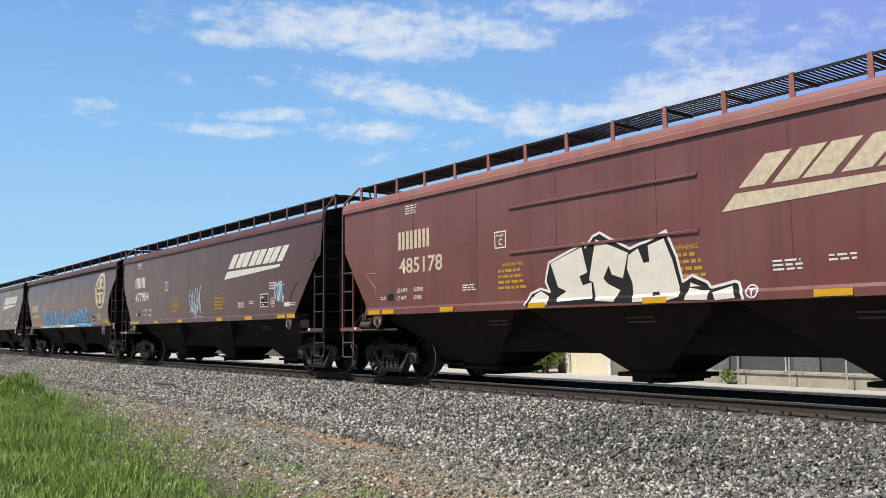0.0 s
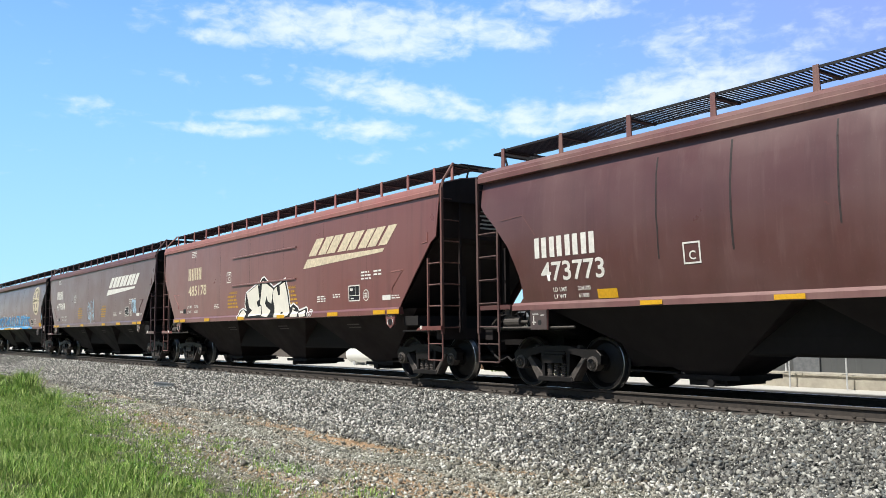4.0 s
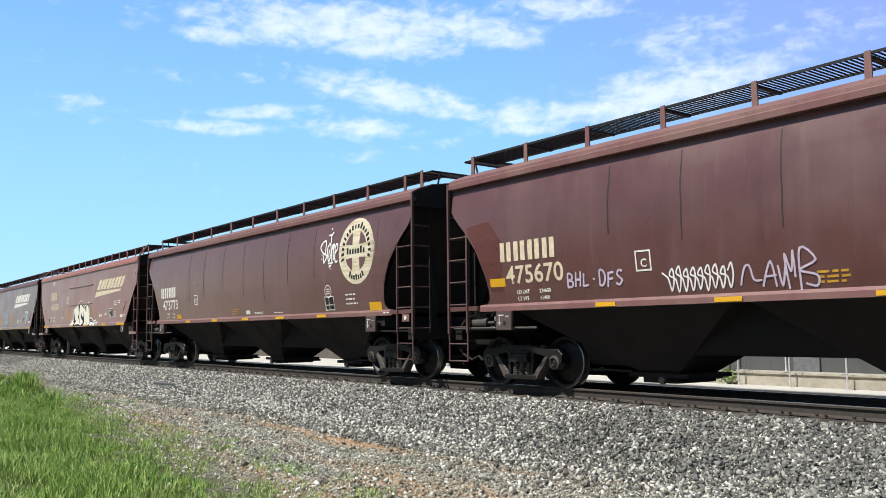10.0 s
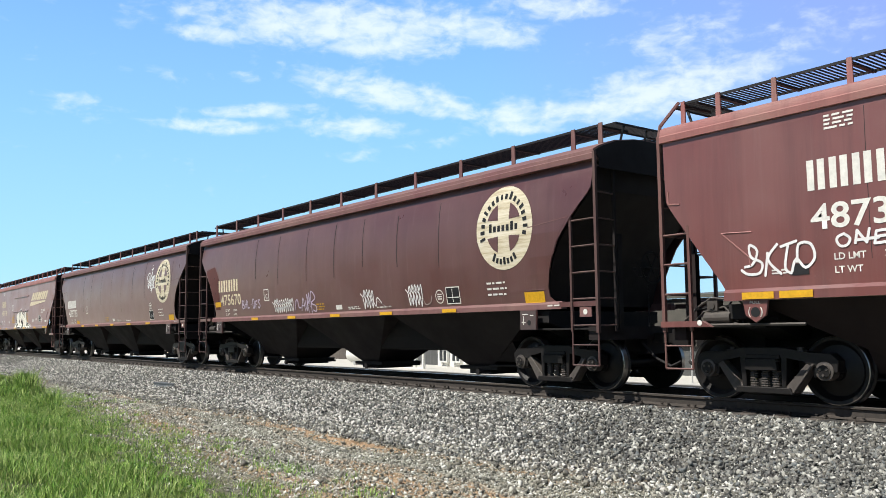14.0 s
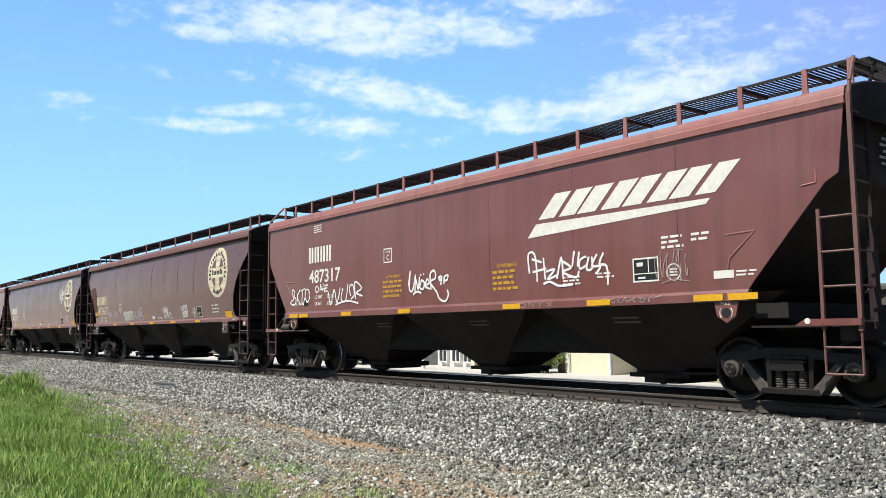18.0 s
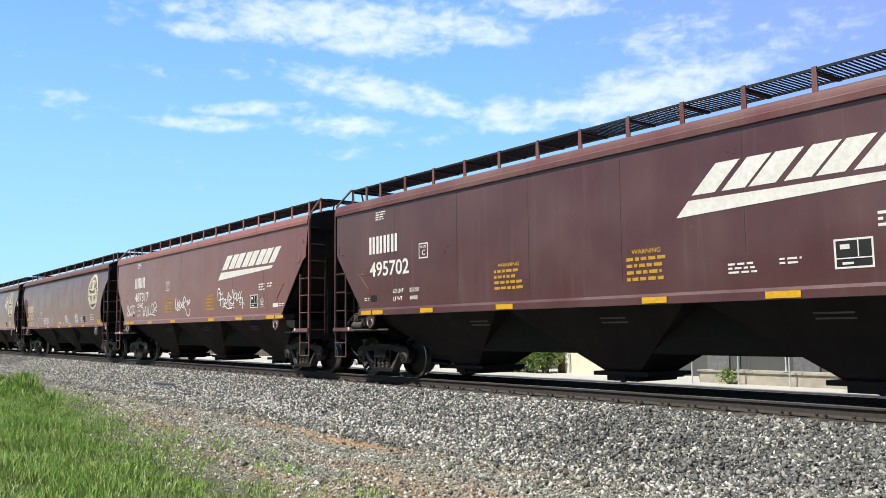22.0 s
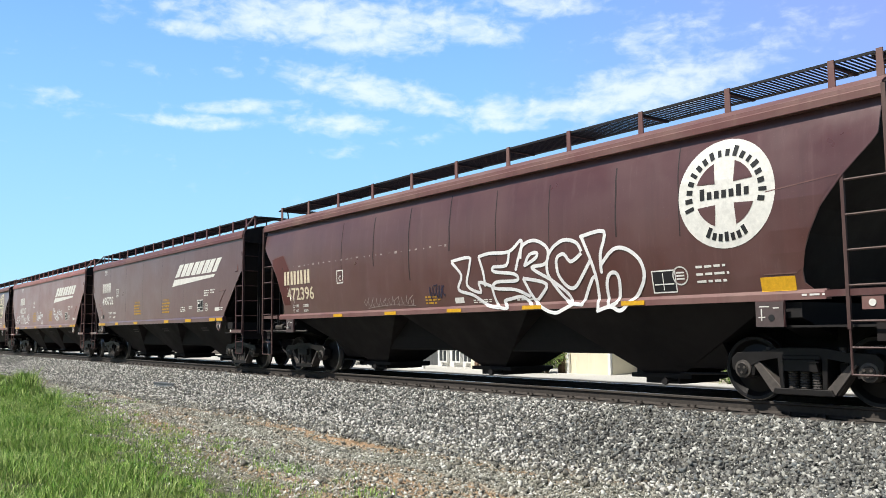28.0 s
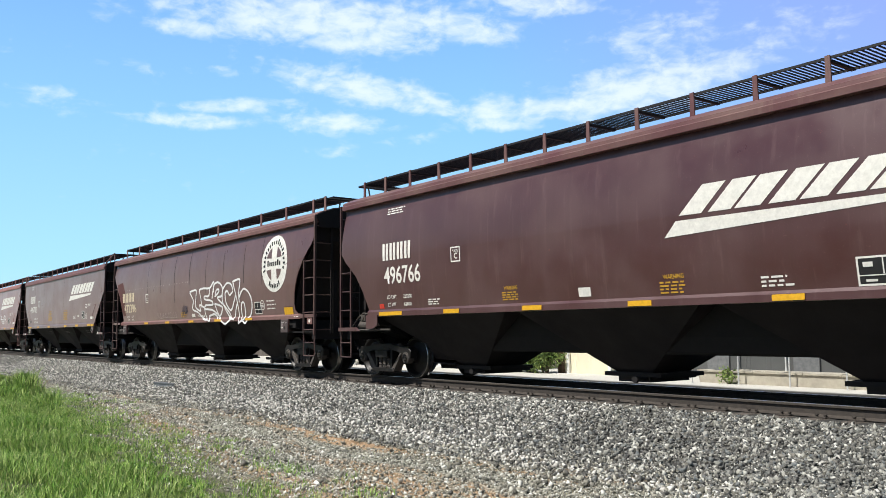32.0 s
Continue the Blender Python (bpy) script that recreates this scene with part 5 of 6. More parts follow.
def round_mark(car, make, x, z, r, mat):
    """A round mark: pale disc, four dark quarters round a cross, a ring of small dark bars."""
    bm = B()
    poly(bm, [(x + r * math.cos(2 * math.pi * i / 48), z + r * math.sin(2 * math.pi * i / 48)) for i in range(48)])
    mark("round_disc", car, make, bm, mat, "weathered pale painted disc", 0.006)
    for q in range(4):
        bm = B()
        a0, a1 = q * math.pi / 2 + 0.36, (q + 1) * math.pi / 2 - 0.36
        arc = [(x + 0.475 * math.cos(a0 + (a1 - a0) * i / 6), z + 0.475 * math.sin(a0 + (a1 - a0) * i / 6)) for i in range(7)]
        m = q * math.pi / 2 + math.pi / 4
        poly(bm, [(x + 0.21 * math.cos(m), z + 0.21 * math.sin(m))] + arc)
        mark("cross_quarter", car, make, bm, PAINT, "brown quarter beside the cross", 0.011)
    bm = B()

    def block(a, tall, wide):
        """One small plain block standing on the ring."""
        base, top = (0.53, 0.53 + tall) if math.sin(a) > -0.35 else (0.67, 0.67 - tall)
        poly(bm, [(x + rr * math.cos(a + u * wide / rr), z + rr * math.sin(a + u * wide / rr)) for rr, u in ((base, 0.5), (base, -0.5), (top, -0.5), (top, 0.5))])
    for i in range(18):
        block(math.radians(197 - i * 12.4), 0.15 if i in (0, 10) else 0.10 + 0.02 * (i % 3 == 1), 0.070 if i % 4 else 0.055)
    for i in range(7):
        block(math.radians(243 + i * 9.2), 0.15 if i == 0 else 0.10 + 0.03 * (i % 3 == 0), 0.062)
    for i in range(7):
        quad(bm, x - 0.40 + i * 0.118, z - 0.06, x - 0.40 + i * 0.118 + 0.075, z + (0.10 if i in (0, 5) else 0.05))
    tagged(mark("ring_lettering", car, make, bm, BLACK_INK, "small dark bars round the disc", 0.012), kind="stuff")


def frame_box(car, make, x0, z0, x1, z1, mat=None, w=0.02, name="data_box"):
    bm = B()
    for a, b, c, d in ((x0, z0, x1, z0 + w), (x0, z1 - w, x1, z1), (x0, z0 + w, x0 + w, z1 - w), (x1 - w, z0 + w, x1, z1 - w)):
        quad(bm, a, b, c, d)
    return mark(name, car, make, bm, mat or WHITE)


def inspection_panel(car, make, x0, z0, x1, z1):
    bm = B()
    quad(bm, x0, z0, x1, z1)
    mark("inspection_panel", car, make, bm, BLACK_INK, "black inspection panel", 0.004)
    frame_box(car, make, x0, z0, x1, z1, None, 0.025, "panel_border")
    m = x0 + (x1 - x0) * 0.62
    for name, rect in (("panel_line", (m - 0.008, z0 + 0.14, m + 0.008, z1 - 0.02)),
                      ("panel_line", (x0 + 0.02, z0 + 0.12, x1 - 0.02, z0 + 0.135)),
                      ("panel_entry", (x0 + 0.08, z1 - 0.13, x0 + 0.20, z1 - 0.07)),
                      ("panel_entry", (x0 + 0.10, z0 + 0.05, x0 + 0.24, z0 + 0.08))):
        bm = B()
        quad(bm, *rect)
        mark(name, car, make, bm, WHITE, "", 0.010)


def circle_stamp(car, make, x, z, r, mat=None):
    bm = B()
    stroke(bm, [(x + r * math.cos(a * math.pi / 10), z + r * math.sin(a * math.pi / 10)) for a in range(21)], 0.022)
    for i in range(3):
        quad(bm, x - 0.55 * r, z + (0.35 - 0.35 * i) * r - 0.012, x + 0.55 * r, z + (0.35 - 0.35 * i) * r + 0.012)
    mark("round_stamp", car, make, bm, mat or WHITE)


def plates(car, make, spans):
    z0, z1 = MAKES[make]["sill_z"]
    for x0, x1 in spans:
        bm = B()
        quad(bm, x0, z0 + 0.012, x1, z1 - 0.035)
        ob = mark("reflector", car, make, bm, YELLOW, "yellow reflective strip", 0.017)


def warning(car, make, x0, z0, x1, z1, seed):
    w = (x1 - x0) * 0.72
    mark("warning_text", car, make, letters("WARNING", (x0 + x1) / 2 - w / 2, z1 - 0.075, 0.07, w), YELLOW_INK, "yellow stencilled warning")
    lines(car, make, x0, z1 - 0.10, x1, z0, 4, YELLOW_INK, seed, "warning_print")


def plate_letter(car, make, x, z, s=0.32):
    frame_box(car, make, x, z, x + s, z + s, None, 0.026, "plate_box")
    mark("plate_text", car, make, letters("PLATE", x + 0.06, z + s - 0.105, 0.05, s - 0.12), WHITE)
    mark("plate_text", car, make, letters("C", x + s * 0.36, z + 0.06, 0.12), WHITE)


def weights(car, make, x, z, load, tare, h=0.085):
    for row, (a, b) in enumerate((("LD LMT", load), ("LT WT", tare))):
        zz = z - row * 0.165
        mark("weight_text", car, make, letters(a, x, zz, h), WHITE)
        mark("weight_text", car, make, letters(b, x + 0.62, zz, h), WHITE)


def scrawl(car, make, x0, z0, x1, z1, seed, mat, w=0.03, name="spray_scrawl", loops=None, label="sprayed scrawl"):
    """A fast tag: loops and strokes of uneven height that run on along a line."""
    r = random.Random(seed)
    n = loops or max(4, int((x1 - x0) / 0.16))
    zc, amp = (z0 + z1) / 2, (z1 - z0) / 2
    step = (x1 - x0) / n
    bm = B()
    i = 0
    while i < n:
        run = min(n - i, r.randint(1, 3))
        pts = []
        x = x0 + i * step
        for j in range(run):
            tall, drop, lean, loop = r.uniform(0.55, 1.0), r.uniform(0.5, 1.0), r.uniform(-0.2, 0.35) * step, r.uniform(0.15, 0.6) * step
            xa = x + j * step
            pts += [(xa + lean, zc + amp * tall), (xa - loop * 0.3, zc + amp * r.uniform(-0.2, 0.3)), (xa + loop * 0.4, zc - amp * drop), (xa + loop, zc - amp * r.uniform(-0.1, 0.5))]
        stroke(bm, curve(pts, 4), w)
        if r.random() < 0.4:
            xm = x + r.uniform(0, run) * step
            stroke(bm, [(xm - step * 0.5, zc + amp * r.uniform(0.2, 0.9)), (xm + step * 0.6, zc + amp * r.uniform(0.2, 1.0))], w * 0.9)
        i += run
    if r.random() < 0.5:
        stroke(bm, curve([(x0 + 0.1, z0 - 0.02), ((x0 + x1) / 2, z0 + 0.03), (x1 - 0.05, z0 - 0.01)], 5), w * 0.8)
    return mark(name, car, make, bm, mat, label, 0.009)


GLYPH = {
    "O": [[(0.4, 1), (0.05, 0.8), (0, 0.4), (0.3, 0), (0.7, 0.1), (0.8, 0.6), (0.4, 1)]],
    "N": [[(0, 0), (0.05, 1), (0.7, 0.05), (0.8, 1.05)]],
    "E": [[(0.8, 1.0), (0.05, 0.95), (0, 0), (0.75, 0.05)], [(0.05, 0.5), (0.6, 0.55)]],
    "U": [[(0, 1.1), (0.05, 0.2), (0.35, -0.05), (0.7, 0.2), (0.8, 0.9)]],
    "D": [[(0.05, 0), (0, 1), (0.5, 0.95), (0.8, 0.5), (0.5, 0.0), (0.05, 0)]],
    "R": [[(0, 0), (0.05, 1.1), (0.6, 1.0), (0.7, 0.7), (0.1, 0.45), (0.5, 0.4), (0.85, -0.1)]],
    "S": [[(0.75, 0.9), (0.35, 1), (0.05, 0.75), (0.4, 0.5), (0.75, 0.28), (0.4, 0), (0, 0.1)]],
    "K": [[(0, 0), (0.05, 1.1)], [(0.75, 1), (0.05, 0.45), (0.5, 0.3), (1.1, -0.15), (1.4, 0.15)]],
    "B": [[(0.05, 0), (0, 1), (0.6, 0.9), (0.6, 0.6), (0.05, 0.5), (0.75, 0.4), (0.7, 0.05), (0.05, 0)]],
    "H": [[(0, 0), (0.05, 1)], [(0.7, 0), (0.75, 1)], [(0.0, 0.5), (0.75, 0.5)]],
    "L": [[(0.05, 1), (0, 0), (0.7, 0.05)]],
    "F": [[(0.75, 1.0), (0.05, 0.95), (0, -0.05)], [(0.05, 0.5), (0.6, 0.52)]],
    "-": [[(0.2, 0.5), (0.4, 0.5)]],
    "Y": [[(0, 1), (0.35, 0.5), (0.75, 1)], [(0.35, 0.5), (0.3, -0.05)]],
    "X": [[(0, 1), (0.8, 0)], [(0.75, 1.05), (0.05, -0.05)]],
}


def spray_word(car, make, text, x0, z0, x1, z1, w, mat, seed, lean=0.12):
    """A word sprayed freehand in single strokes, one part a letter."""
    r = random.Random(seed)
    step = (x1 - x0) / len(text)
    for i, c in enumerate(text):
        bm = B()
        h, dz = (z1 - z0) * r.uniform(0.88, 1.1), r.uniform(-0.06, 0.06) * (z1 - z0)
        for line in GLYPH[c]:
            pts = [(x0 + i * step + px * step * 0.86 + lean * pz * h, z0 + dz + pz * h) for px, pz in line]
            stroke(bm, curve(pts, 3) if len(pts) > 2 and c in "OUDSRBK" else pts, w)
        mark("spray_letter", car, make, bm, mat, "", 0.009)


def tag(car, make, strokes, w, mat, label="", name="spray_letter"):
    """One sprayed letter or figure of a few freehand lines."""
    bm = B()
    for pts in strokes:
        stroke(bm, curve(pts, 4) if len(pts) > 2 else pts, w)
    return mark(name, car, make, bm, mat, label, 0.010)


def coil(car, make, x0, z0, x1, z1, turns, w, mat, seed, tail=True):
    """A fast scribble of narrow upright loops that lean and crowd into one another."""
    r = random.Random(seed)
    step = (x1 - x0) / turns
    pts = [(x0 - 0.10, z1 - 0.08), (x0 - 0.02, z1 - 0.14)]
    for i in range(turns):
        x, top, low = x0 + i * step, z1 - r.uniform(0, 0.12) * (z1 - z0), z0 + r.uniform(0, 0.12) * (z1 - z0)
        pts += [(x + 0.1 * step, (z0 + z1) / 2), (x + 0.35 * step, low), (x + 0.85 * step, (z0 + z1) / 2), (x + 0.75 * step, top), (x + 0.25 * step, top - 0.25 * (z1 - z0))]
    if tail:
        pts += [(x1 + 0.05, z0 + 0.05), (x1 + 0.14, z0 + 0.24), (x1 + 0.30, z0 + 0.12)]
    bm = B()
    stroke(bm, curve(pts, 4), w)
    return mark("spray_scrawl", car, make, bm, mat, "looped sprayed scribble", 0.009)


SPRAY_WHITE = plain_material("white_spray_paint", (0.78, 0.77, 0.76), 0.5, 0, 0.08, 12)
SPRAY_PINK = plain_material("lilac_spray_paint", (0.52, 0.44, 0.55), 0.5, 0, 0.15, 12)
SPRAY_BLUE = plain_material("blue_spray_paint", (0.06, 0.30, 0.62), 0.5, 0, 0.35, 5)
SPRAY_PALE = plain_material("pale_blue_spray_paint", (0.40, 0.56, 0.68), 0.5, 0, 0.2, 8)
SPRAY_BLACK = plain_material("black_spray_paint", (0.008, 0.008, 0.009), 0.8)
SPRAY_CREAM = plain_material("cream_spray_paint", (0.74, 0.70, 0.61), 0.6, 0, 0.06, 6)
SPRAY_DARK = plain_material("faint_dark_spray", (0.03, 0.03, 0.06), 0.5)
worn = Mat("weathered_cream_disc", 0.6)
grain = worn.noise(1.0, 5, 0.7, worn.scaled((1.6, 1.6, 22.0)))
worn.colour(worn.ramp(grain, [(0.34, (0.44, 0.36, 0.23)), (0.48, (0.60, 0.53, 0.38)), (0.62, (0.68, 0.62, 0.50))]))
CREAM_DISC = worn.m
FADED = plain_material("faded_grey_stencil", (0.34, 0.28, 0.26), 0.6)
GRIMED = plain_material("grimy_stencil", (0.15, 0.125, 0.118), 0.7)
SEAM = plain_material("dark_weld_streak", (0.035, 0.026, 0.026), 0.6)
PATCH = plain_material("fresh_primer_patch", (0.098, 0.030, 0.025), 0.55, 0, 0.12, 4)
GREY_PLATE = plain_material("grey_data_plate", (0.085, 0.062, 0.060), 0.5, 0, 0.2, 10)


def flat_common(car, number, paint, shift, cbox, load, tare, seed, slant_dx=0.0, m="flat", weights_x=-5.45, strips=((-2.02, -1.56), (1.36, 1.82))):
    """Stencils that every flat-sided car carries."""
    owner_mark(car, m, -6.40 + shift, 2.76, -5.26 + shift, 3.15, paint)
    if len(number) > 3:
        mark("car_number", car, m, letters(number, -6.38 + shift, 2.25, 0.33, 1.54), paint, "painted car number")
        weights(car, m, weights_x + shift, 1.86, load, tare)
    else:
        lines(car, m, -6.38 + shift, 2.56, -4.9 + shift, 2.27, 1, paint, seed + 3, "car_number")
    lines(car, m, -6.15 + shift, 3.71, -5.72 + shift, 3.50, 4, WHITE, seed)
    plate_letter(car, m, cbox, 2.53)
    warning(car, m, -2.66 if cbox > -4 else -2.10, 1.75, -1.86 if cbox > -4 else -1.30, 2.26, seed + 1)
    warning(car, m, 1.05, 1.74, 1.82, 2.25, seed + 2)
    slant_mark(car, m, paint, slant_dx)
    inspection_panel(car, m, 4.36, 1.74, 4.85, 2.11)
    circle_stamp(car, m, 5.12, 1.86, 0.12)
    lines(car, m, 4.92, 2.42, 5.35, 2.20, 3, WHITE, seed + 3)
    lines(car, m, 5.45, 2.42, 5.80, 2.27, 2, WHITE, seed + 4)
    bm = B()
    quad(bm, 5.80, 1.72, 6.12, 1.83)
    mark("white_label", car, m, bm, WHITE)
    lines(car, m, 6.16, 1.83, 6.50, 1.73, 2, WHITE, seed + 5)
    lines(car, m, 2.85, 1.93, 3.32, 1.76, 3, WHITE, seed + 6)
    lines(car, m, 3.62, 1.95, 3.98, 1.84, 2, WHITE, seed + 7)
    lines(car, m, -6.62, 1.80, -6.38, 1.72, 2, WHITE, seed + 8)
    bm = B()
    quad(bm, -6.34, 1.70, -6.10, 1.84)
    mark("data_plate", car, m, bm, BLACK_INK)
    plates(car, m, [(-7.05 if m == "flat" else -6.70, -6.58 if m == "flat" else -6.28), (-6.50 if m == "flat" else -6.22, -6.04 if m == "flat" else -5.80), (-4.40, -3.96), *strips, (3.42, 3.92), (5.48, 5.96), (6.04, 6.50)])
    # jacking pads with their pull holes
    ends = (MAKES[m]["sill"], MAKES[m].get("sill_r", MAKES[m]["sill"]))
    for s in (-1, 1):
        pull = (ends[0] if s < 0 else ends[1] + 0.10) - 0.46
        bm = B()
        prism(bm, [(s * pull - 0.19, 1.40), (s * pull - 0.15, 1.20), (s * pull, 1.10), (s * pull + 0.15, 1.20), (s * pull + 0.19, 1.40)], -1.60, -1.56)
        pad = part("jacking_pad", bm, PAINT, car)
        pad.color = car.children[0].color
        bm = B()
        rod(bm, (s * pull, -1.606, 1.24), (s * pull, -1.59, 1.24), 0.068, 14)
        hole = part("pull_hole", bm, BLACK_INK, pad)
        bm = B()
        for a0 in (140, 320):
            pts = [(s * pull + 0.10 * math.cos(math.radians(a0 + i * 16)), -1.605, 1.24 + 0.10 * math.sin(math.radians(a0 + i * 16))) for i in range(6)]
            pipe(bm, pts, 0.008, 4)
        part("pull_mark", bm, WHITE, pad)
        bm = letters("PULL", s * pull - 0.08, 1.352, 0.034, 0.16)
        for v in bm.verts:
            v.co.y = -1.604
        part("pull_text", bm, WHITE, pad)
    # pressed stiffeners at the corners of the side
    for s in (-1, 1):
        e = ends[0] if s < 0 else ends[1] + 0.12
        for pts, w in (([(s * (e + 0.90), 3.05), (s * (e + 0.90), 2.86), (s * (e + 0.70), 2.84)], 0.014),
                       ([(s * (e - 0.45), 2.32), (s * (e + 0.02), 2.34), (s * (e - 0.40), 1.98), (s * (e - 0.42), 1.86)], 0.012)):
            bm = B()
            pipe(bm, [(x, -1.60, z) for x, z in pts], w, 5)
            ob = part("corner_stiffener", bm, PAINT_ROOF, car)
            ob.color = car.children[0].color
    # welded joints between the side panels
    r = random.Random(seed + 50)
    for i in range(6):
        bm = B()
        x = -5.3 + i * 2.1 + r.uniform(-0.1, 0.1)
        z = 3.72
        pts = []
        while z > 1.62:
            pts.append((x, z))
            z -= r.uniform(0.3, 0.6)
        stroke(bm, pts, r.uniform(0.006, 0.012))
        mark("weld_seam", car, m, bm, SEAM, "", 0.002)
    # white target on the end platform
    e = ends[0]
    for s in (-1, 1):
        bm = B()
        rod(bm, (s * (e + 0.40), -1.648, 1.108), (s * (e + 0.40), -1.64, 1.108), 0.04, 12)
        part("white_target", bm, WHITE, car)
    # faint writing on the hoppers
    for i, x in enumerate((-3.2, 0.2, 3.9)):
        bm = B()
        for j in range(2):
            quad(bm, x, 1.20 - j * 0.07, x + 0.55, 1.225 - j * 0.07)
        for v in bm.verts:
            v.co.y = -(0.62 + (v.co.z - 0.40) / 1.12 * 0.88) - 0.012
        part("hopper_stencil", bm, GRIMED, car)


def round_common(car, number, paint, disc, seed, seams, panel_x=4.62, tx=0.0, box_at=(-4.48, 2.18), yellow_at=(-5.86, 1.53)):
    m = "round"
    owner_mark(car, m, -7.22 + tx, 2.27, -5.80 + tx, 2.62, paint)
    if number in WEIGHTS and WEIGHTS[number]:
        mark("car_number", car, m, letters(number, -7.10 + tx, 1.86, 0.33, 1.45), paint, "painted car number")
    else:
        lines(car, m, -7.10 + tx, 2.17, -5.7 + tx, 1.88, 1, paint, seed + 4, "car_number")
    bx, bz = box_at
    frame_box(car, m, bx + tx, bz, bx + 0.30 + tx, bz + 0.32, None, 0.026, "plate_box")
    mark("plate_text", car, m, letters("C", bx + 0.10 + tx, bz + 0.06, 0.13), WHITE)
    round_mark(car, m, 5.98, 2.90, 0.77, disc)
    frame_box(car, m, panel_x, 1.56, panel_x + 0.44, 1.90)
    bm = B()
    quad(bm, panel_x + 0.02, 1.58, panel_x + 0.42, 1.88)
    mark("inspection_panel", car, m, bm, BLACK_INK, "black inspection panel", 0.004)
    for rect in ((panel_x + 0.20, 1.60, panel_x + 0.215, 1.86), (panel_x + 0.04, 1.68, panel_x + 0.40, 1.70)):
        bm = B()
        quad(bm, *rect)
        mark("panel_line", car, m, bm, WHITE, "", 0.010)
    for i in range(3):
        lines(car, m, 5.42, 1.94 - i * 0.105, 5.98, 1.87 - i * 0.105, 1, WHITE, seed + i)
    bm = B()
    quad(bm, 6.42, 1.51, 6.92, 1.70)
    mark("yellow_panel", car, m, bm, YELLOW, "large yellow reflective panel")
    if yellow_at:
        bm = B()
        quad(bm, yellow_at[0], yellow_at[1], yellow_at[0] + 0.42, yellow_at[1] + 0.15)
        mark("yellow_panel", car, m, bm, YELLOW, "yellow reflective panel")
    lines(car, m, -1.22, 1.76, -0.72, 1.57, 3, YELLOW_INK, seed + 5, "warning_print")
    bm = B()
    quad(bm, -0.24, 1.57, 0.04, 1.68)
    mark("white_label", car, m, bm, WHITE)
    lines(car, m, 0.32, 1.63, 0.92, 1.55, 2, WHITE, seed + 6)
    lines(car, m, 1.55, 1.60, 2.25, 1.55, 1, WHITE, seed + 7)
    for row, (a, b) in enumerate(WEIGHTS[number]):
        mark("weight_text", car, m, letters(a, -6.85 + tx, 1.68 - row * 0.12, 0.07), WHITE)
        mark("weight_text", car, m, letters(b, -6.28 + tx, 1.68 - row * 0.12, 0.07), WHITE)
    plates(car, m, [(-4.98, -4.56), (-2.74, -2.30), (-0.49, -0.04), (1.71, 2.20), (4.0, 4.46)])
    # dark runs down the welded joints between the side panels
    r = random.Random(seed)
    for x in seams:
        bm = B()
        z = 3.72 - r.uniform(0, 0.2)
        pts = []
        while z > 1.75 + r.uniform(0, 0.8):
            pts.append((x + r.uniform(-0.008, 0.008), z))
            z -= 0.22
        if len(pts) > 1:
            stroke(bm, pts, r.uniform(0.014, 0.034))
            mark("weld_streak", car, m, bm, SEAM, "", 0.003)
    # data plates on the sill brackets
    for s in (-1, 1):
        bm = B()
        box(bm, s * 6.87 - 0.20, s * 6.87 + 0.20, -1.60, -1.586, 1.04, 1.37)
        pl = part("data_plate", bm, GREY_PLATE, car)
        bm = B()
        rod(bm, (s * 6.87 + 0.03, -1.606, 1.16), (s * 6.87 + 0.03, -1.598, 1.16), 0.045, 12)
        part("pull_hole", bm, BLACK_INK, pl)
        bm = B()
        for a, b, c, d in ((-0.14, 1.30, 0.0, 1.315), (-0.12, 1.12, -0.105, 1.28), (-0.16, 1.16, -0.06, 1.175), (0.06, 1.28, 0.14, 1.295)):
            box(bm, s * 6.87 + a, s * 6.87 + c, -1.606, -1.60, b, d)
        part("plate_marks", bm, WHITE, pl)
    lines(car, m, 7.0, 1.47, 7.7, 1.42, 1, WHITE, seed + 9)
    # riveted patch along the cut-out
    bm = B()
    poly(bm, [(6.55, 2.82), (7.60, 2.92), (7.40, 2.68), (7.24, 2.40), (7.12, 2.10), (7.05, 1.80), (6.95, 1.74), (6.52, 1.74), (6.62, 2.2)])
    mark("patch_panel", car, m, bm, PAINT, "bolted patch panel beside the cut-out", 0.004)
    for edge in ([(6.60, 2.83), (7.58, 2.92)], [(6.48, 1.735), (6.95, 1.735)], [(-8.10, 3.03), (-7.53, 3.07), (-7.19, 2.68)]):
        bm = B()
        stroke(bm, edge, 0.014)
        mark("patch_edge", car, m, bm, PAINT_ROOF, "", 0.008)
    if number in ("475670", "472396"):
        bm = B()
        poly(bm, [(-8.18, 3.0), (-7.53, 3.07), (-7.19, 2.68), (-7.22, 1.75), (-7.56, 1.75), (-7.66, 2.0), (-7.76, 2.24), (-7.92, 2.55), (-8.16, 2.86)])
        mark("patch_panel", car, m, bm, PATCH, "redder bolted patch panel beside the cut-out", 0.004)
        for px, pz in ((-7.55, 2.72), (-7.32, 2.52), (-7.48, 2.25), (-7.3, 2.0)):
            bm = B()
            poly(bm, [(px + 0.022 * math.cos(a), pz + 0.022 * math.sin(a)) for a in (0, 1.05, 2.1, 3.14, 4.2, 5.25)])
            mark("bolt_hole", car, m, bm, BLACK_INK, "", 0.007)


WEIGHTS = {"473773": (("LD LMT", "224100"), ("LT WT", "61900")), "475670": (("LD LMT", "224600"), ("LT WT", "61400")), "472396": (("LD LMT", "223500"), ("LT WT", "62500")),
           "far": ()}

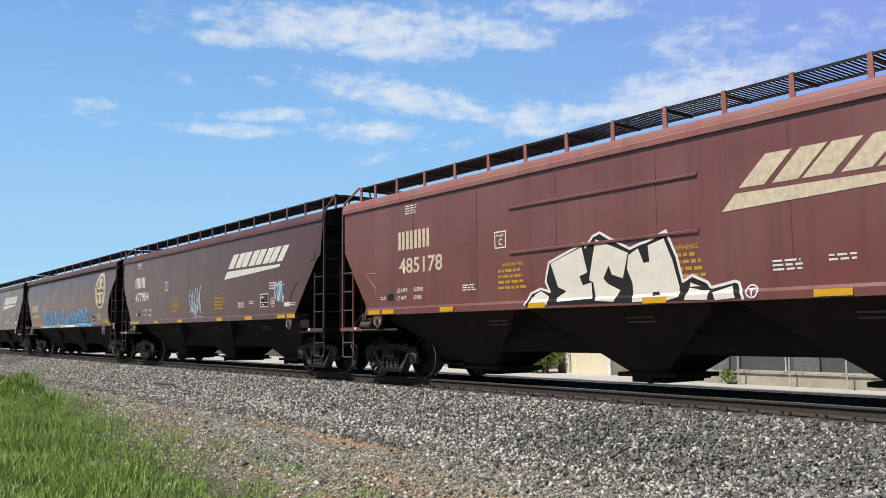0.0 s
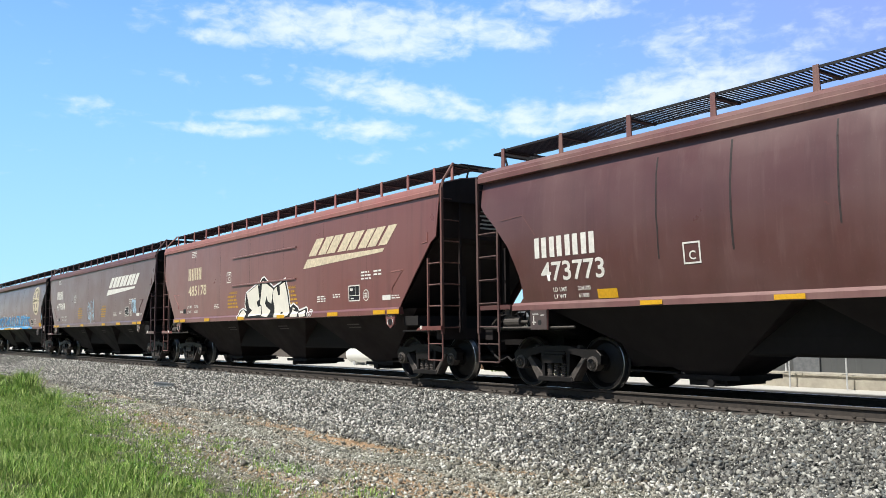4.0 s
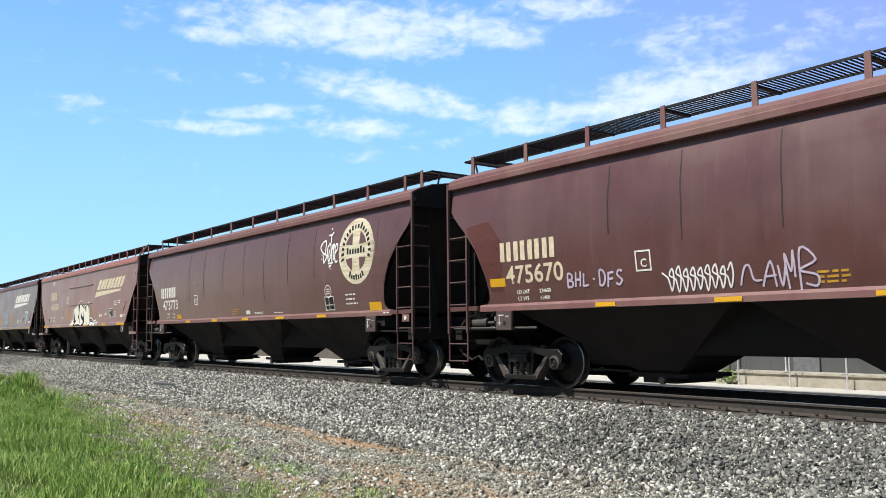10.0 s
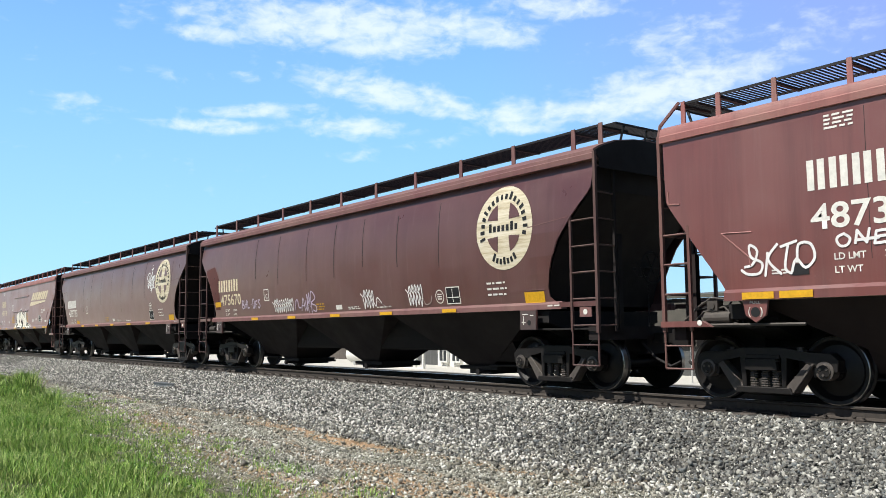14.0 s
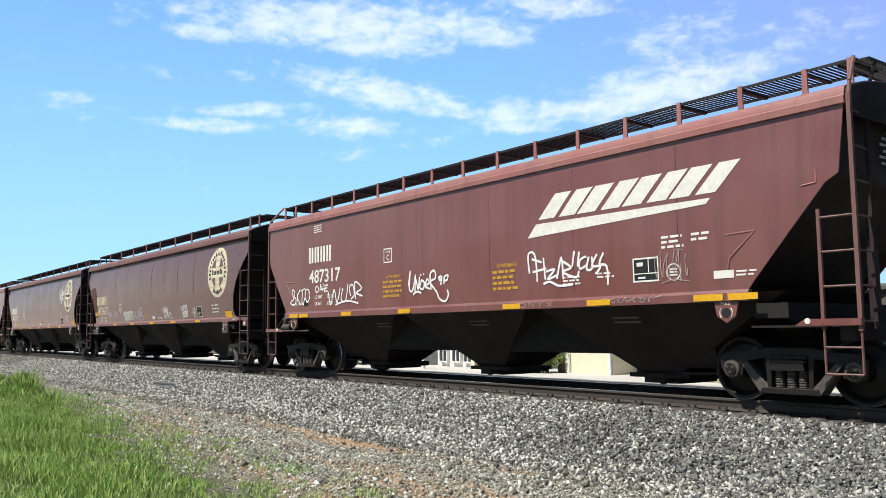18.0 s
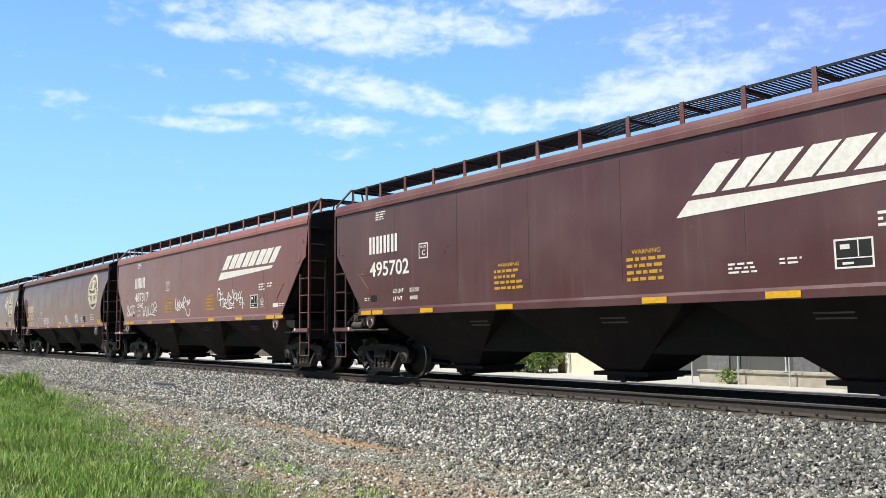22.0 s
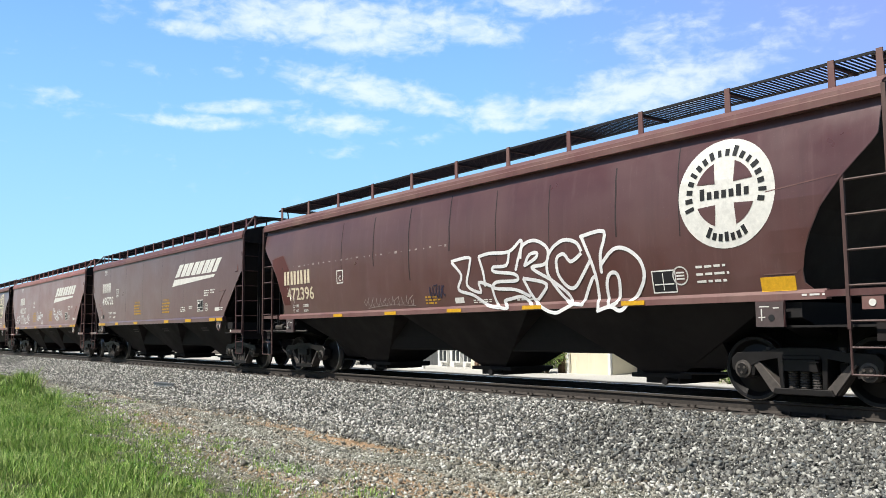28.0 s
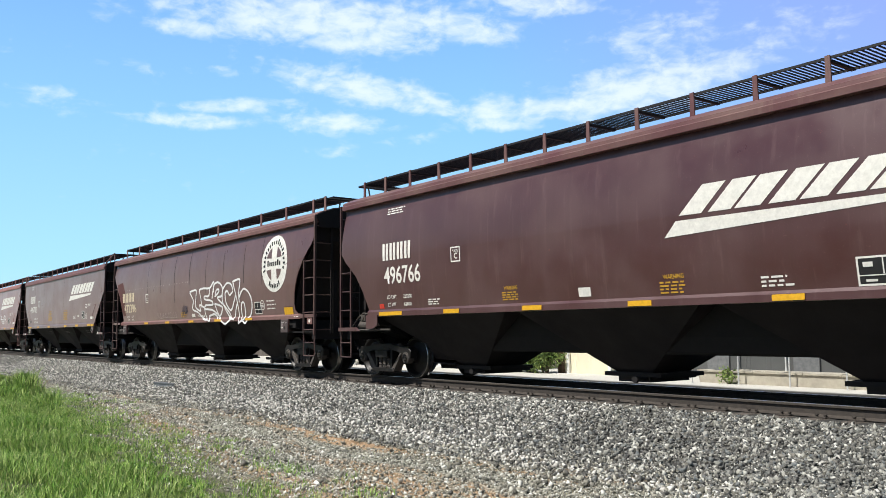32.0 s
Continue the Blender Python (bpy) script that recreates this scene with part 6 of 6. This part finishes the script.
(far_car, blue_car, purple_car, red_car, round_a, round_b, red_b, maroon_car, round_c, late_car) = cars
flat_common(far_car, "0", WHITE, 0, -2.7, "0", "0", 3)
flat_common(purple_car, "477984", WHITE, -0.3, -3.4, "223800", "62200", 11, -0.2)
flat_common(red_car, "485178", CREAM_PAINT, 0.50, -2.74, "222900", "63100", 21, 0.1, "flat", -6.48, ((-1.83, -1.41), (0.70, 1.14)))
flat_common(red_b, "487317", WHITE, 0.34, -2.62, "223300", "62700", 31, 0.0, "flat", -6.1)
flat_common(maroon_car, "495702", WHITE, 0.0, -4.48, "225200", "60800", 41, 0.0, "short")

round_common(blue_car, "far", CREAM_PAINT, CREAM_PAINT, 51, (-4.5, -3.0, 0.9, 2.6))
round_common(round_a, "473773", WHITE, CREAM_DISC, 61, (-4.56, -3.28, -1.75, -0.28, 1.08, 2.52, 3.98, 6.87), 4.42, 0.0, (-4.12, 1.96))
round_common(round_b, "475670", CREAM_PAINT, CREAM_DISC, 71, (-4.6, -3.2, -1.6, -0.2, 1.1, 2.5, 4.0), 4.14, 0.0, (-4.10, 1.91), (-7.56, 1.83))
round_common(round_c, "472396", CREAM_PAINT, WHITE, 81, (-4.5, -3.1, -1.7, -0.3, 1.1, 2.5, 4.0, 5.2), 4.62, -0.25, (-4.48, 2.18), None)

# the newest car
m = "late"
owner_mark(late_car, m, -6.06, 2.58, -4.98, 2.95, WHITE)
mark("car_number", late_car, m, letters("496766", -6.03, 2.06, 0.38, 1.36), WHITE, "painted car number")
lines(late_car, m, -5.95, 3.74, -5.28, 3.58, 3, WHITE, 91)
plate_letter(late_car, m, -3.62, 2.38, 0.30)
weights(late_car, m, -5.98, 1.74, "223200", "62800", 0.08)
lines(late_car, m, -4.49, 1.70, -4.04, 1.56, 3, WHITE, 92)
slant_mark(late_car, m, WHITE, -0.45, -0.27)
warning(late_car, m, -2.18, 1.57, -1.68, 1.84, 93)
warning(late_car, m, 1.40, 1.54, 1.92, 1.84, 94)
bm = B()
quad(bm, -0.27, 1.57, 0.0, 1.72)
mark("white_label", late_car, m, bm, WHITE)
lines(late_car, m, 3.08, 1.73, 3.55, 1.56, 3, WHITE, 95)
inspection_panel(late_car, m, 4.38, 1.52, 4.90, 1.88)
plates(late_car, m, [(-6.30, -5.41), (-3.94, -3.44), (-1.63, -1.13), (0.79, 1.25), (3.24, 3.70), (5.5, 6.0)])
bm = B()
quad(bm, -6.32, 1.54, -6.14, 1.64)
mark("red_label", late_car, m, bm, plain_material("red_label_ink", (0.55, 0.05, 0.03), 0.5))
for x in (-3.0, 0.4, 4.1):
    lines(late_car, m, x, 3.3, x + 0.02, 3.2, 1, SEAM, 99)

# big pieces and scrawls
# white block piece with black outline on the faded red car
piece = [(-1.94, 1.46), (-1.79, 1.67), (-1.54, 1.74), (-1.32, 1.68), (-1.41, 1.85), (-1.38, 1.99), (-1.32, 2.18), (-0.5, 2.44), (-0.47, 2.37), (-0.29, 2.54), (-0.15, 2.58), (0.01, 2.49), (0.46, 2.27), (0.67, 2.33), (0.79, 2.35), (1.15, 2.48), (1.33, 2.08), (1.42, 1.71), (1.58, 1.79), (1.84, 1.68), (1.89, 1.6), (2.28, 1.67), (2.34, 1.65), (2.41, 1.43)]
bm = B()
poly(bm, piece)
mark("spray_outline", red_car, "flat", bm, SPRAY_BLACK, "black outline of the sprayed letters", 0.008)
for shape in ([(-1.76, 1.62), (-1.53, 1.7), (-1.34, 1.6), (-1.37, 1.46), (-1.82, 1.46)],
              [(-1.28, 2.16), (-0.55, 2.38), (-0.44, 1.96), (-0.62, 1.9), (-0.55, 1.75), (-0.36, 1.79), (-0.34, 1.53), (-1.12, 1.5), (-1.16, 1.57), (-0.92, 1.67), (-1.12, 1.75)],
              [(-0.24, 2.48), (0.42, 2.21), (0.3, 1.82), (0.08, 1.89), (0.02, 2.04), (-0.1, 1.84), (-0.01, 1.75), (0.24, 1.64), (0.12, 1.46), (-0.26, 1.49), (-0.32, 1.79), (-0.41, 1.83)],
              [(0.43, 2.17), (0.62, 2.26), (0.72, 2.03), (0.83, 2.04), (0.81, 2.29), (1.11, 2.37), (1.25, 2.04), (1.37, 1.59), (1.36, 1.49), (1.12, 1.44), (0.5, 1.44), (0.49, 1.73), (0.39, 1.96)],
              [(1.55, 1.69), (1.87, 1.57), (1.84, 1.43), (1.45, 1.44), (1.53, 1.62)],
              [(1.93, 1.53), (2.23, 1.61), (2.29, 1.44), (1.97, 1.42)]):
    bm = B()
    poly(bm, shape)
    mark("spray_fill", red_car, "flat", bm, SPRAY_CREAM, "cream fill of the sprayed letters", 0.012)
bm = B()
poly(bm, [(0.86, 1.63), (0.95, 1.65), (1.02, 1.53), (0.88, 1.52)])
mark("spray_notch", red_car, "flat", bm, SPRAY_BLACK, "", 0.014)
bm = B()
stroke(bm, piece, 0.042)
mark("spray_halo", red_car, "flat", bm, SPRAY_WHITE, "thin white halo round the sprayed letters", 0.010)
for z in (3.24, 2.42):
    bm = B()
    prism(bm, [(-1.602, z + 0.03), (-1.632, z + 0.015), (-1.632, z - 0.015), (-1.602, z - 0.03)], -2.17, 1.88, "x")
    ob = part("side_rib", bm, PAINT, red_car)
    ob.color = red_car.children[0].color
tx, tz = 2.54, 1.52
tag(red_car, "flat", [[(tx + 0.085 * math.cos(a * math.pi / 8), tz + 0.085 * math.sin(a * math.pi / 8)) for a in range(17)], [(tx - 0.045, tz + 0.035), (tx + 0.045, tz + 0.035)], [(tx, tz + 0.03), (tx, tz - 0.05)]], 0.024, SPRAY_WHITE, "white ring with a letter", "spray_figure")
lines(red_car, "flat", -3.71, 1.93, -3.28, 1.79, 3, WHITE, 25)

# scrawls on the other faded red car
tag(red_b, "flat", [[(-7.02, 1.85), (-6.89, 1.88), (-6.81, 2.05), (-6.92, 2.14), (-6.91, 1.98), (-6.75, 1.89), (-6.79, 1.76), (-6.96, 1.75), (-7.06, 1.81)]], 0.036, SPRAY_WHITE)
tag(red_b, "flat", [[(-6.66, 2.03), (-6.71, 1.72)], [(-6.51, 2.13), (-6.66, 1.93), (-6.48, 1.73)]], 0.036, SPRAY_WHITE)
tag(red_b, "flat", [[(-6.48, 2.08), (-6.25, 2.14)], [(-6.36, 2.12), (-6.42, 1.81), (-6.34, 1.73)]], 0.036, SPRAY_WHITE)
tag(red_b, "flat", [[(-6.25, 1.86), (-6.22, 2.09), (-6.06, 2.09), (-6.01, 1.91), (-6.14, 1.79), (-6.26, 1.91), (-6.33, 1.75)]], 0.036, SPRAY_WHITE)
tag(red_b, "flat", [[(-5.47, 2.08), (-5.2, 2.09)]], 0.036, SPRAY_WHITE)
spray_word(red_b, "flat", "ONE", -5.72, 2.03, -5.02, 2.20, 0.034, SPRAY_WHITE, 31)
tag(red_b, "flat", [[(-5.07, 2), (-4.96, 1.69), (-4.78, 2.05), (-4.66, 1.72), (-4.5, 2.07)]], 0.040, SPRAY_WHITE)
tag(red_b, "flat", [[(-4.38, 2.06), (-4.46, 1.8), (-4.26, 1.76), (-4.14, 2.14)]], 0.040, SPRAY_WHITE)
tag(red_b, "flat", [[(-4.03, 1.87), (-4.07, 2.07), (-3.92, 2.12), (-3.86, 1.89), (-4, 1.8)]], 0.040, SPRAY_WHITE)
tag(red_b, "flat", [[(-3.81, 1.79), (-3.82, 2.18), (-3.53, 2.03), (-3.77, 1.93), (-3.52, 1.85)]], 0.040, SPRAY_WHITE)
tag(red_b, "flat", [[(-4.74, 1.68), (-4.21, 1.76), (-3.7, 1.69)]], 0.040, SPRAY_WHITE)
tag(red_b, "flat", [[(-1.67, 1.99), (-1.59, 2.28), (-1.64, 1.93), (-1.52, 1.88), (-1.41, 2.19)]], 0.042, SPRAY_WHITE)
tag(red_b, "flat", [[(-1.44, 1.85), (-1.4, 2.12), (-1.32, 1.9), (-1.27, 2.14)]], 0.042, SPRAY_WHITE)
tag(red_b, "flat", [[(-1.2, 2.08), (-1.26, 1.94), (-1.15, 1.89), (-1.1, 2.03), (-1.2, 2.08)], [(-1.22, 2.2), (-1.21, 2.19)], [(-1.12, 2.21), (-1.11, 2.2)]], 0.042, SPRAY_WHITE)
tag(red_b, "flat", [[(-1.06, 1.97), (-0.93, 2.01), (-1, 2.09), (-1.07, 1.95), (-0.92, 1.89)]], 0.042, SPRAY_WHITE)
tag(red_b, "flat", [[(-0.87, 1.87), (-0.89, 2.18), (-0.75, 2.25), (-0.71, 2.1), (-0.89, 2.02), (-0.68, 1.81), (-0.6, 1.68), (-0.41, 1.62), (-0.3, 1.74), (-0.33, 1.83)]], 0.042, SPRAY_WHITE)
tag(red_b, "flat", [[(-1.51, 1.8), (-1.36, 1.85), (-1.23, 1.82)]], 0.042, SPRAY_WHITE)
tag(red_b, "flat", [[(-0.52, 2.13), (-0.6, 2.1), (-0.56, 2.04), (-0.5, 2.11), (-0.54, 1.96)], [(-0.43, 1.97), (-0.42, 2.1), (-0.3, 2.13), (-0.33, 2.04), (-0.42, 2.03)]], 0.042, SPRAY_WHITE)
tag(red_b, "flat", [[(2.05, 2.02), (2.03, 2.35), (2.17, 2.37), (2.23, 2.17), (2.24, 1.88)], [(2.12, 2.27), (2.35, 2.2)]], 0.040, SPRAY_WHITE)
tag(red_b, "flat", [[(2.13, 2.04), (2.46, 2.08)], [(2.41, 2.27), (2.44, 1.91)]], 0.040, SPRAY_WHITE)
tag(red_b, "flat", [[(2.47, 2.03), (2.67, 2.05), (2.5, 1.9), (2.72, 1.95)]], 0.040, SPRAY_WHITE)
tag(red_b, "flat", [[(2.72, 1.89), (2.84, 2.24), (2.87, 1.89)]], 0.040, SPRAY_WHITE)
tag(red_b, "flat", [[(2.84, 2.19), (3.06, 2.06), (2.86, 2), (3.16, 1.89), (3.23, 1.98)]], 0.040, SPRAY_WHITE)
tag(red_b, "flat", [[(3.14, 2.33), (3.09, 2.09)], [(3.25, 2.31), (3.21, 2.08)]], 0.040, SPRAY_WHITE)
tag(red_b, "flat", [[(3.41, 2.22), (3.27, 2.17), (3.26, 2.03), (3.4, 2.07)]], 0.040, SPRAY_WHITE)
tag(red_b, "flat", [[(3.46, 2.21), (3.41, 2.01), (3.53, 2.02), (3.53, 2.19)]], 0.040, SPRAY_WHITE)
tag(red_b, "flat", [[(3.64, 2.24), (3.53, 2.06), (3.71, 2.04), (3.61, 1.93)]], 0.040, SPRAY_WHITE)
tag(red_b, "flat", [[(3.78, 2.25), (3.69, 2.08), (3.84, 2.03), (3.85, 1.75)]], 0.040, SPRAY_WHITE)
tag(red_b, "flat", [[(2.39, 1.82), (2.55, 1.85), (2.77, 1.77), (3.07, 1.78)]], 0.040, SPRAY_WHITE)
spray_word(red_b, "flat", "ONYX", 1.80, 1.425, 2.70, 1.505, 0.014, FADED, 36)
scrawl(red_b, "flat", 3.66, 1.425, 4.82, 1.522, 307, FADED, 0.016, loops=8)
scrawl(red_b, "flat", 4.80, 1.72, 5.45, 2.22, 308, FADED, 0.014, loops=6)
# scrawls on the second round car
spray_word(round_b, "round", "BHL-DFS", -5.58, 1.73, -4.34, 1.95, 0.036, SPRAY_PINK, 35)
coil(round_b, "round", -3.52, 1.56, -2.4, 1.94, 9, 0.026, SPRAY_WHITE, 312, False)
tag(round_b, "round", [[(-2.32, 1.61), (-2.24, 1.84), (-2.16, 1.87), (-2.11, 1.68), (-2, 1.67)]], 0.030, SPRAY_PINK)
tag(round_b, "round", [[(-1.99, 1.58), (-1.84, 1.91), (-1.79, 1.58)], [(-1.94, 1.71), (-1.78, 1.72)]], 0.030, SPRAY_PINK)
tag(round_b, "round", [[(-1.74, 1.85), (-1.7, 1.58), (-1.63, 1.85)]], 0.030, SPRAY_PINK)
tag(round_b, "round", [[(-1.61, 1.53), (-1.63, 1.99), (-1.56, 1.76), (-1.51, 2.02), (-1.51, 1.69)]], 0.030, SPRAY_PINK)
tag(round_b, "round", [[(-1.45, 1.51), (-1.41, 2.05), (-1.21, 1.89), (-1.44, 1.77), (-1.21, 1.69), (-1.23, 1.56), (-1.37, 1.59)]], 0.030, SPRAY_PINK)
coil(round_b, "round", 1.03, 1.55, 1.48, 1.98, 4, 0.026, SPRAY_WHITE, 314)
coil(round_b, "round", 2.84, 1.55, 3.35, 2.0, 5, 0.026, SPRAY_WHITE, 315, False)
bm = B()
stroke(bm, curve([(1.55, 1.74), (1.75, 1.66), (1.95, 1.58), (2.15, 1.57)]), 0.018)
stroke(bm, curve([(3.35, 1.72), (3.42, 1.58), (3.60, 1.62), (3.66, 1.74)]), 0.022)
mark("spray_scrawl", round_b, "round", bm, FADED, "faint sprayed tail", 0.009)
circle_stamp(round_b, "round", 3.92, 1.72, 0.13)
circle_stamp(round_a, "round", 4.62, 2.02, 0.15)
circle_stamp(round_c, "round", 5.14, 1.80, 0.13)
# white tag beside the disc of the first round car
tag(round_a, "round", [[(4.57, 2.92), (4.58, 3.24), (4.43, 3.23), (4.33, 3.1), (4.46, 2.96), (4.63, 2.88), (4.49, 2.72), (4.47, 2.89)]], 0.044, SPRAY_WHITE, "white sprayed letter", "spray_letter")
tag(round_a, "round", [[(4.79, 3.18), (4.68, 3.08), (4.68, 2.88), (4.74, 2.74), (4.84, 2.92), (4.82, 3.13), (4.77, 3.18)], [(4.76, 3.03), (4.73, 2.86)]], 0.044, SPRAY_WHITE, "white sprayed letter", "spray_letter")
tag(round_a, "round", [[(4.88, 2.73), (4.87, 2.95), (4.93, 3.14), (4.95, 2.94)], [(4.96, 2.75), (4.95, 2.98), (5, 3.14), (5.04, 2.97), (5.02, 2.84)]], 0.044, SPRAY_WHITE, "white sprayed letter", "spray_letter")
tag(round_a, "round", [[(5.04, 2.93), (5.14, 3.01), (5.15, 3.12), (5.08, 3.12), (5.02, 2.89), (5.05, 2.71), (5.14, 2.72)]], 0.044, SPRAY_WHITE, "white sprayed letter", "spray_letter")
tag(round_a, "round", [[(4.83, 3.19), (4.81, 3.37), (4.71, 3.38)], [(4.81, 3.36), (4.9, 3.43)], [(4.79, 3.54), (4.8, 3.53)], [(4.7, 2.69), (4.93, 2.7)], [(4.73, 2.61), (4.85, 2.64)], [(4.79, 2.57), (4.8, 2.56)], [(4.39, 2.92), (4.4, 2.91)], [(4.38, 2.82), (4.39, 2.81)]], 0.044, SPRAY_WHITE, "white sprayed strokes and dots", "spray_figure")
bm = B()
for i in range(5):
    quad(bm, 6.62 + i * 0.035, 2.55 + 0.05 * i, 6.635 + i * 0.035, 3.30 - 0.06 * i)
mark("scratches", round_a, "round", bm, CREAM_PAINT, "pale scratches beside the disc", 0.006)
# large white outlined letters on the third round car
tag(round_c, "round", [[(-0.25, 2.39), (0.31, 2.43), (0.32, 2.26), (0.2, 1.9), (0.58, 1.75), (0.56, 1.94), (0.89, 1.86)], [(-0.23, 2.37), (0.05, 2.1), (-0.08, 1.83), (0.35, 1.71), (0.74, 1.51), (1.08, 1.45)]], 0.062, SPRAY_WHITE, "hollow white sprayed letter", "spray_outline")
tag(round_c, "round", [[(0.6, 2.43), (0.71, 2.13), (0.73, 1.88)], [(0.6, 2.42), (0.91, 2.46), (1.47, 2.45), (1.77, 2.62), (1.81, 2.53), (1.62, 2.12)], [(1.47, 2.44), (1.38, 2.21), (1.02, 2.2), (1.04, 2.11), (1.57, 2.04), (1.62, 1.92), (1.07, 1.92), (0.99, 1.81), (1.55, 1.76), (1.9, 1.63)], [(0.92, 1.84), (0.99, 1.57), (1.12, 1.45), (1.33, 1.44), (1.22, 1.56), (1.41, 1.6), (1.74, 1.62), (1.99, 1.44)]], 0.062, SPRAY_WHITE, "hollow white sprayed letter", "spray_outline")
tag(round_c, "round", [[(1.76, 2.3), (1.84, 2.53), (2.16, 2.59), (2.46, 2.42), (2.39, 2.17), (2.04, 2.12), (2.51, 1.87), (2.85, 1.63), (2.94, 1.45)], [(1.86, 2.17), (2, 2.35), (2.19, 2.37), (2.15, 2.28), (1.86, 2.17)], [(1.79, 1.95), (2.36, 1.82), (2.12, 1.57)], [(1.79, 1.95), (2.02, 1.57), (2.3, 1.38), (2.55, 1.32), (2.72, 1.37), (2.94, 1.45)]], 0.062, SPRAY_WHITE, "hollow white sprayed letter", "spray_outline")
tag(round_c, "round", [[(3.24, 2.31), (3.13, 2.47), (2.83, 2.53), (2.52, 2.37), (2.41, 2.06), (2.56, 1.78), (2.85, 1.5), (3.16, 1.44)], [(3.24, 2.28), (2.99, 2.16), (2.83, 2.3), (2.66, 2.22), (2.68, 1.95), (2.88, 1.74), (3.08, 1.77), (3.43, 2.16)], [(3.16, 1.44), (3.42, 1.84), (3.5, 1.86)]], 0.062, SPRAY_WHITE, "hollow white sprayed letter", "spray_outline")
tag(round_c, "round", [[(3.23, 2.57), (3.31, 2.44), (3.51, 1.9), (3.51, 1.35)], [(3.23, 2.55), (3.75, 2.59), (3.65, 2.23), (3.64, 1.95)], [(3.64, 2.06), (3.91, 2.28), (4.16, 2.28), (4.42, 2.1), (4.49, 1.84), (4.34, 1.58), (4.17, 1.45), (3.97, 1.32), (3.77, 1.39), (3.5, 1.33)], [(3.74, 1.38), (3.72, 1.72), (3.8, 1.9), (3.94, 1.91), (3.99, 1.75), (3.93, 1.48), (3.8, 1.41)]], 0.062, SPRAY_WHITE, "hollow white sprayed letter", "spray_outline")
tag(round_c, "round", [[(-7.30, 2.20), (-7.22, 2.10), (-7.26, 2.02)], [(-7.20, 2.08), (-7.10, 2.0), (-7.12, 1.92)], [(-7.08, 1.98), (-7.0, 1.88), (-6.92, 1.92), (-6.98, 1.80)]], 0.018, FADED, "thin pale scribble")
scrawl(round_c, "round", -3.55, 1.58, -1.55, 1.80, 331, FADED, 0.014, loops=12)
scrawl(round_c, "round", -1.02, 1.68, -0.48, 1.96, 332, SPRAY_DARK, 0.026, loops=5)
bm = B()
r = random.Random(8)
for i in range(26):
    x = -6.9 + i * 0.26 + r.uniform(-0.05, 0.05)
    quad(bm, x, 2.72 + r.uniform(-0.02, 0.02), x + r.uniform(0.03, 0.12), 2.74 + r.uniform(0, 0.02))
tagged(mark("scrape", round_c, "round", bm, FADED, "pale scrape marks along the side", 0.004), kind="stuff")
# blue piece on the car further down
for i, (mat, dz, w) in enumerate(((SPRAY_BLUE, 0.0, 0.10), (SPRAY_BLUE, -0.05, 0.09), (SPRAY_PALE, 0.06, 0.05), (SPRAY_WHITE, 0.1, 0.03))):
    scrawl(blue_car, "round", -4.4, 1.52, 4.3, 2.20 + dz, 341 + i, mat, w, "spray_piece", 17, "blue and white sprayed letters")
for x0, x1, mat in ((-5.4, -3.2, SPRAY_PALE), (-3.2, -1.0, YELLOW_INK), (-1.0, 1.6, SPRAY_WHITE), (1.6, 4.8, SPRAY_BLUE)):
    bm = B()
    quad(bm, x0, 1.40, x1, 1.49)
    mark("spray_band", blue_car, "round", bm, mat, "sprayed colour along the sill", 0.008)
# grey-blue smears on the dark car
for i, (x0, x1, z1) in enumerate(((-0.95, 0.1, 2.56), (-0.8, 0.2, 2.3))):
    scrawl(purple_car, "flat", x0, 1.56, x1, z1, 351 + i, SPRAY_PALE if i == 0 else FADED, 0.05, loops=5)
scrawl(purple_car, "flat", 5.28, 1.85, 5.85, 2.42, 355, SPRAY_PALE, 0.06, loops=4)


# ---------------- movement ----------------
# metres that the train has gone towards -x
GONE = [(0.0, 0.0), (1.0, 3.02), (2.0, 6.09), (3.0, 9.27), (3.5, 10.8), (5.5, 17.1), (6.0, 18.69), (7.0, 21.86), (8.0, 25.02),
        (9.0, 28.19), (10.0, 31.51), (11.0, 34.73), (12.0, 38.0), (13.0, 41.31), (14.0, 44.6), (14.5, 46.28), (16.5, 52.85), (17.0, 54.54), (18.0, 57.91),
        (19.0, 61.29), (20.0, 64.83), (21.0, 68.28), (22.0, 71.82), (23.0, 75.27), (24.0, 78.7), (25.0, 82.14), (25.5, 83.91), (27.5, 91.12), (28.0, 92.95), (29.0, 96.46), (30.0, 99.97), (31.0, 103.35), (32.0, 107.0)]
WHEEL_R = 0.457


def gone(t):
    return float(np.interp(t, [a for a, _ in GONE], [b for _, b in GONE]))


def motions():
    walk(clouds, [(0.0, pose(0, 0, 0)), (32.0, pose(0, 0, 34.0, 0, 0, 2.55))])
    for car in cars:
        x = car.matrix_basis.translation.x
        walk(car, [(t, pose(x - g, YC, 0)) for t, g in GONE])
        for o in car.children:
            if o.name.split(".")[0] == "wheelset":
                p = o.matrix_basis.translation.copy()
                walk(o, [(i * 0.2, pose(p.x, p.y, p.z, 0, -math.degrees(gone(i * 0.2) / WHEEL_R), 0)) for i in range(161)])


motions()
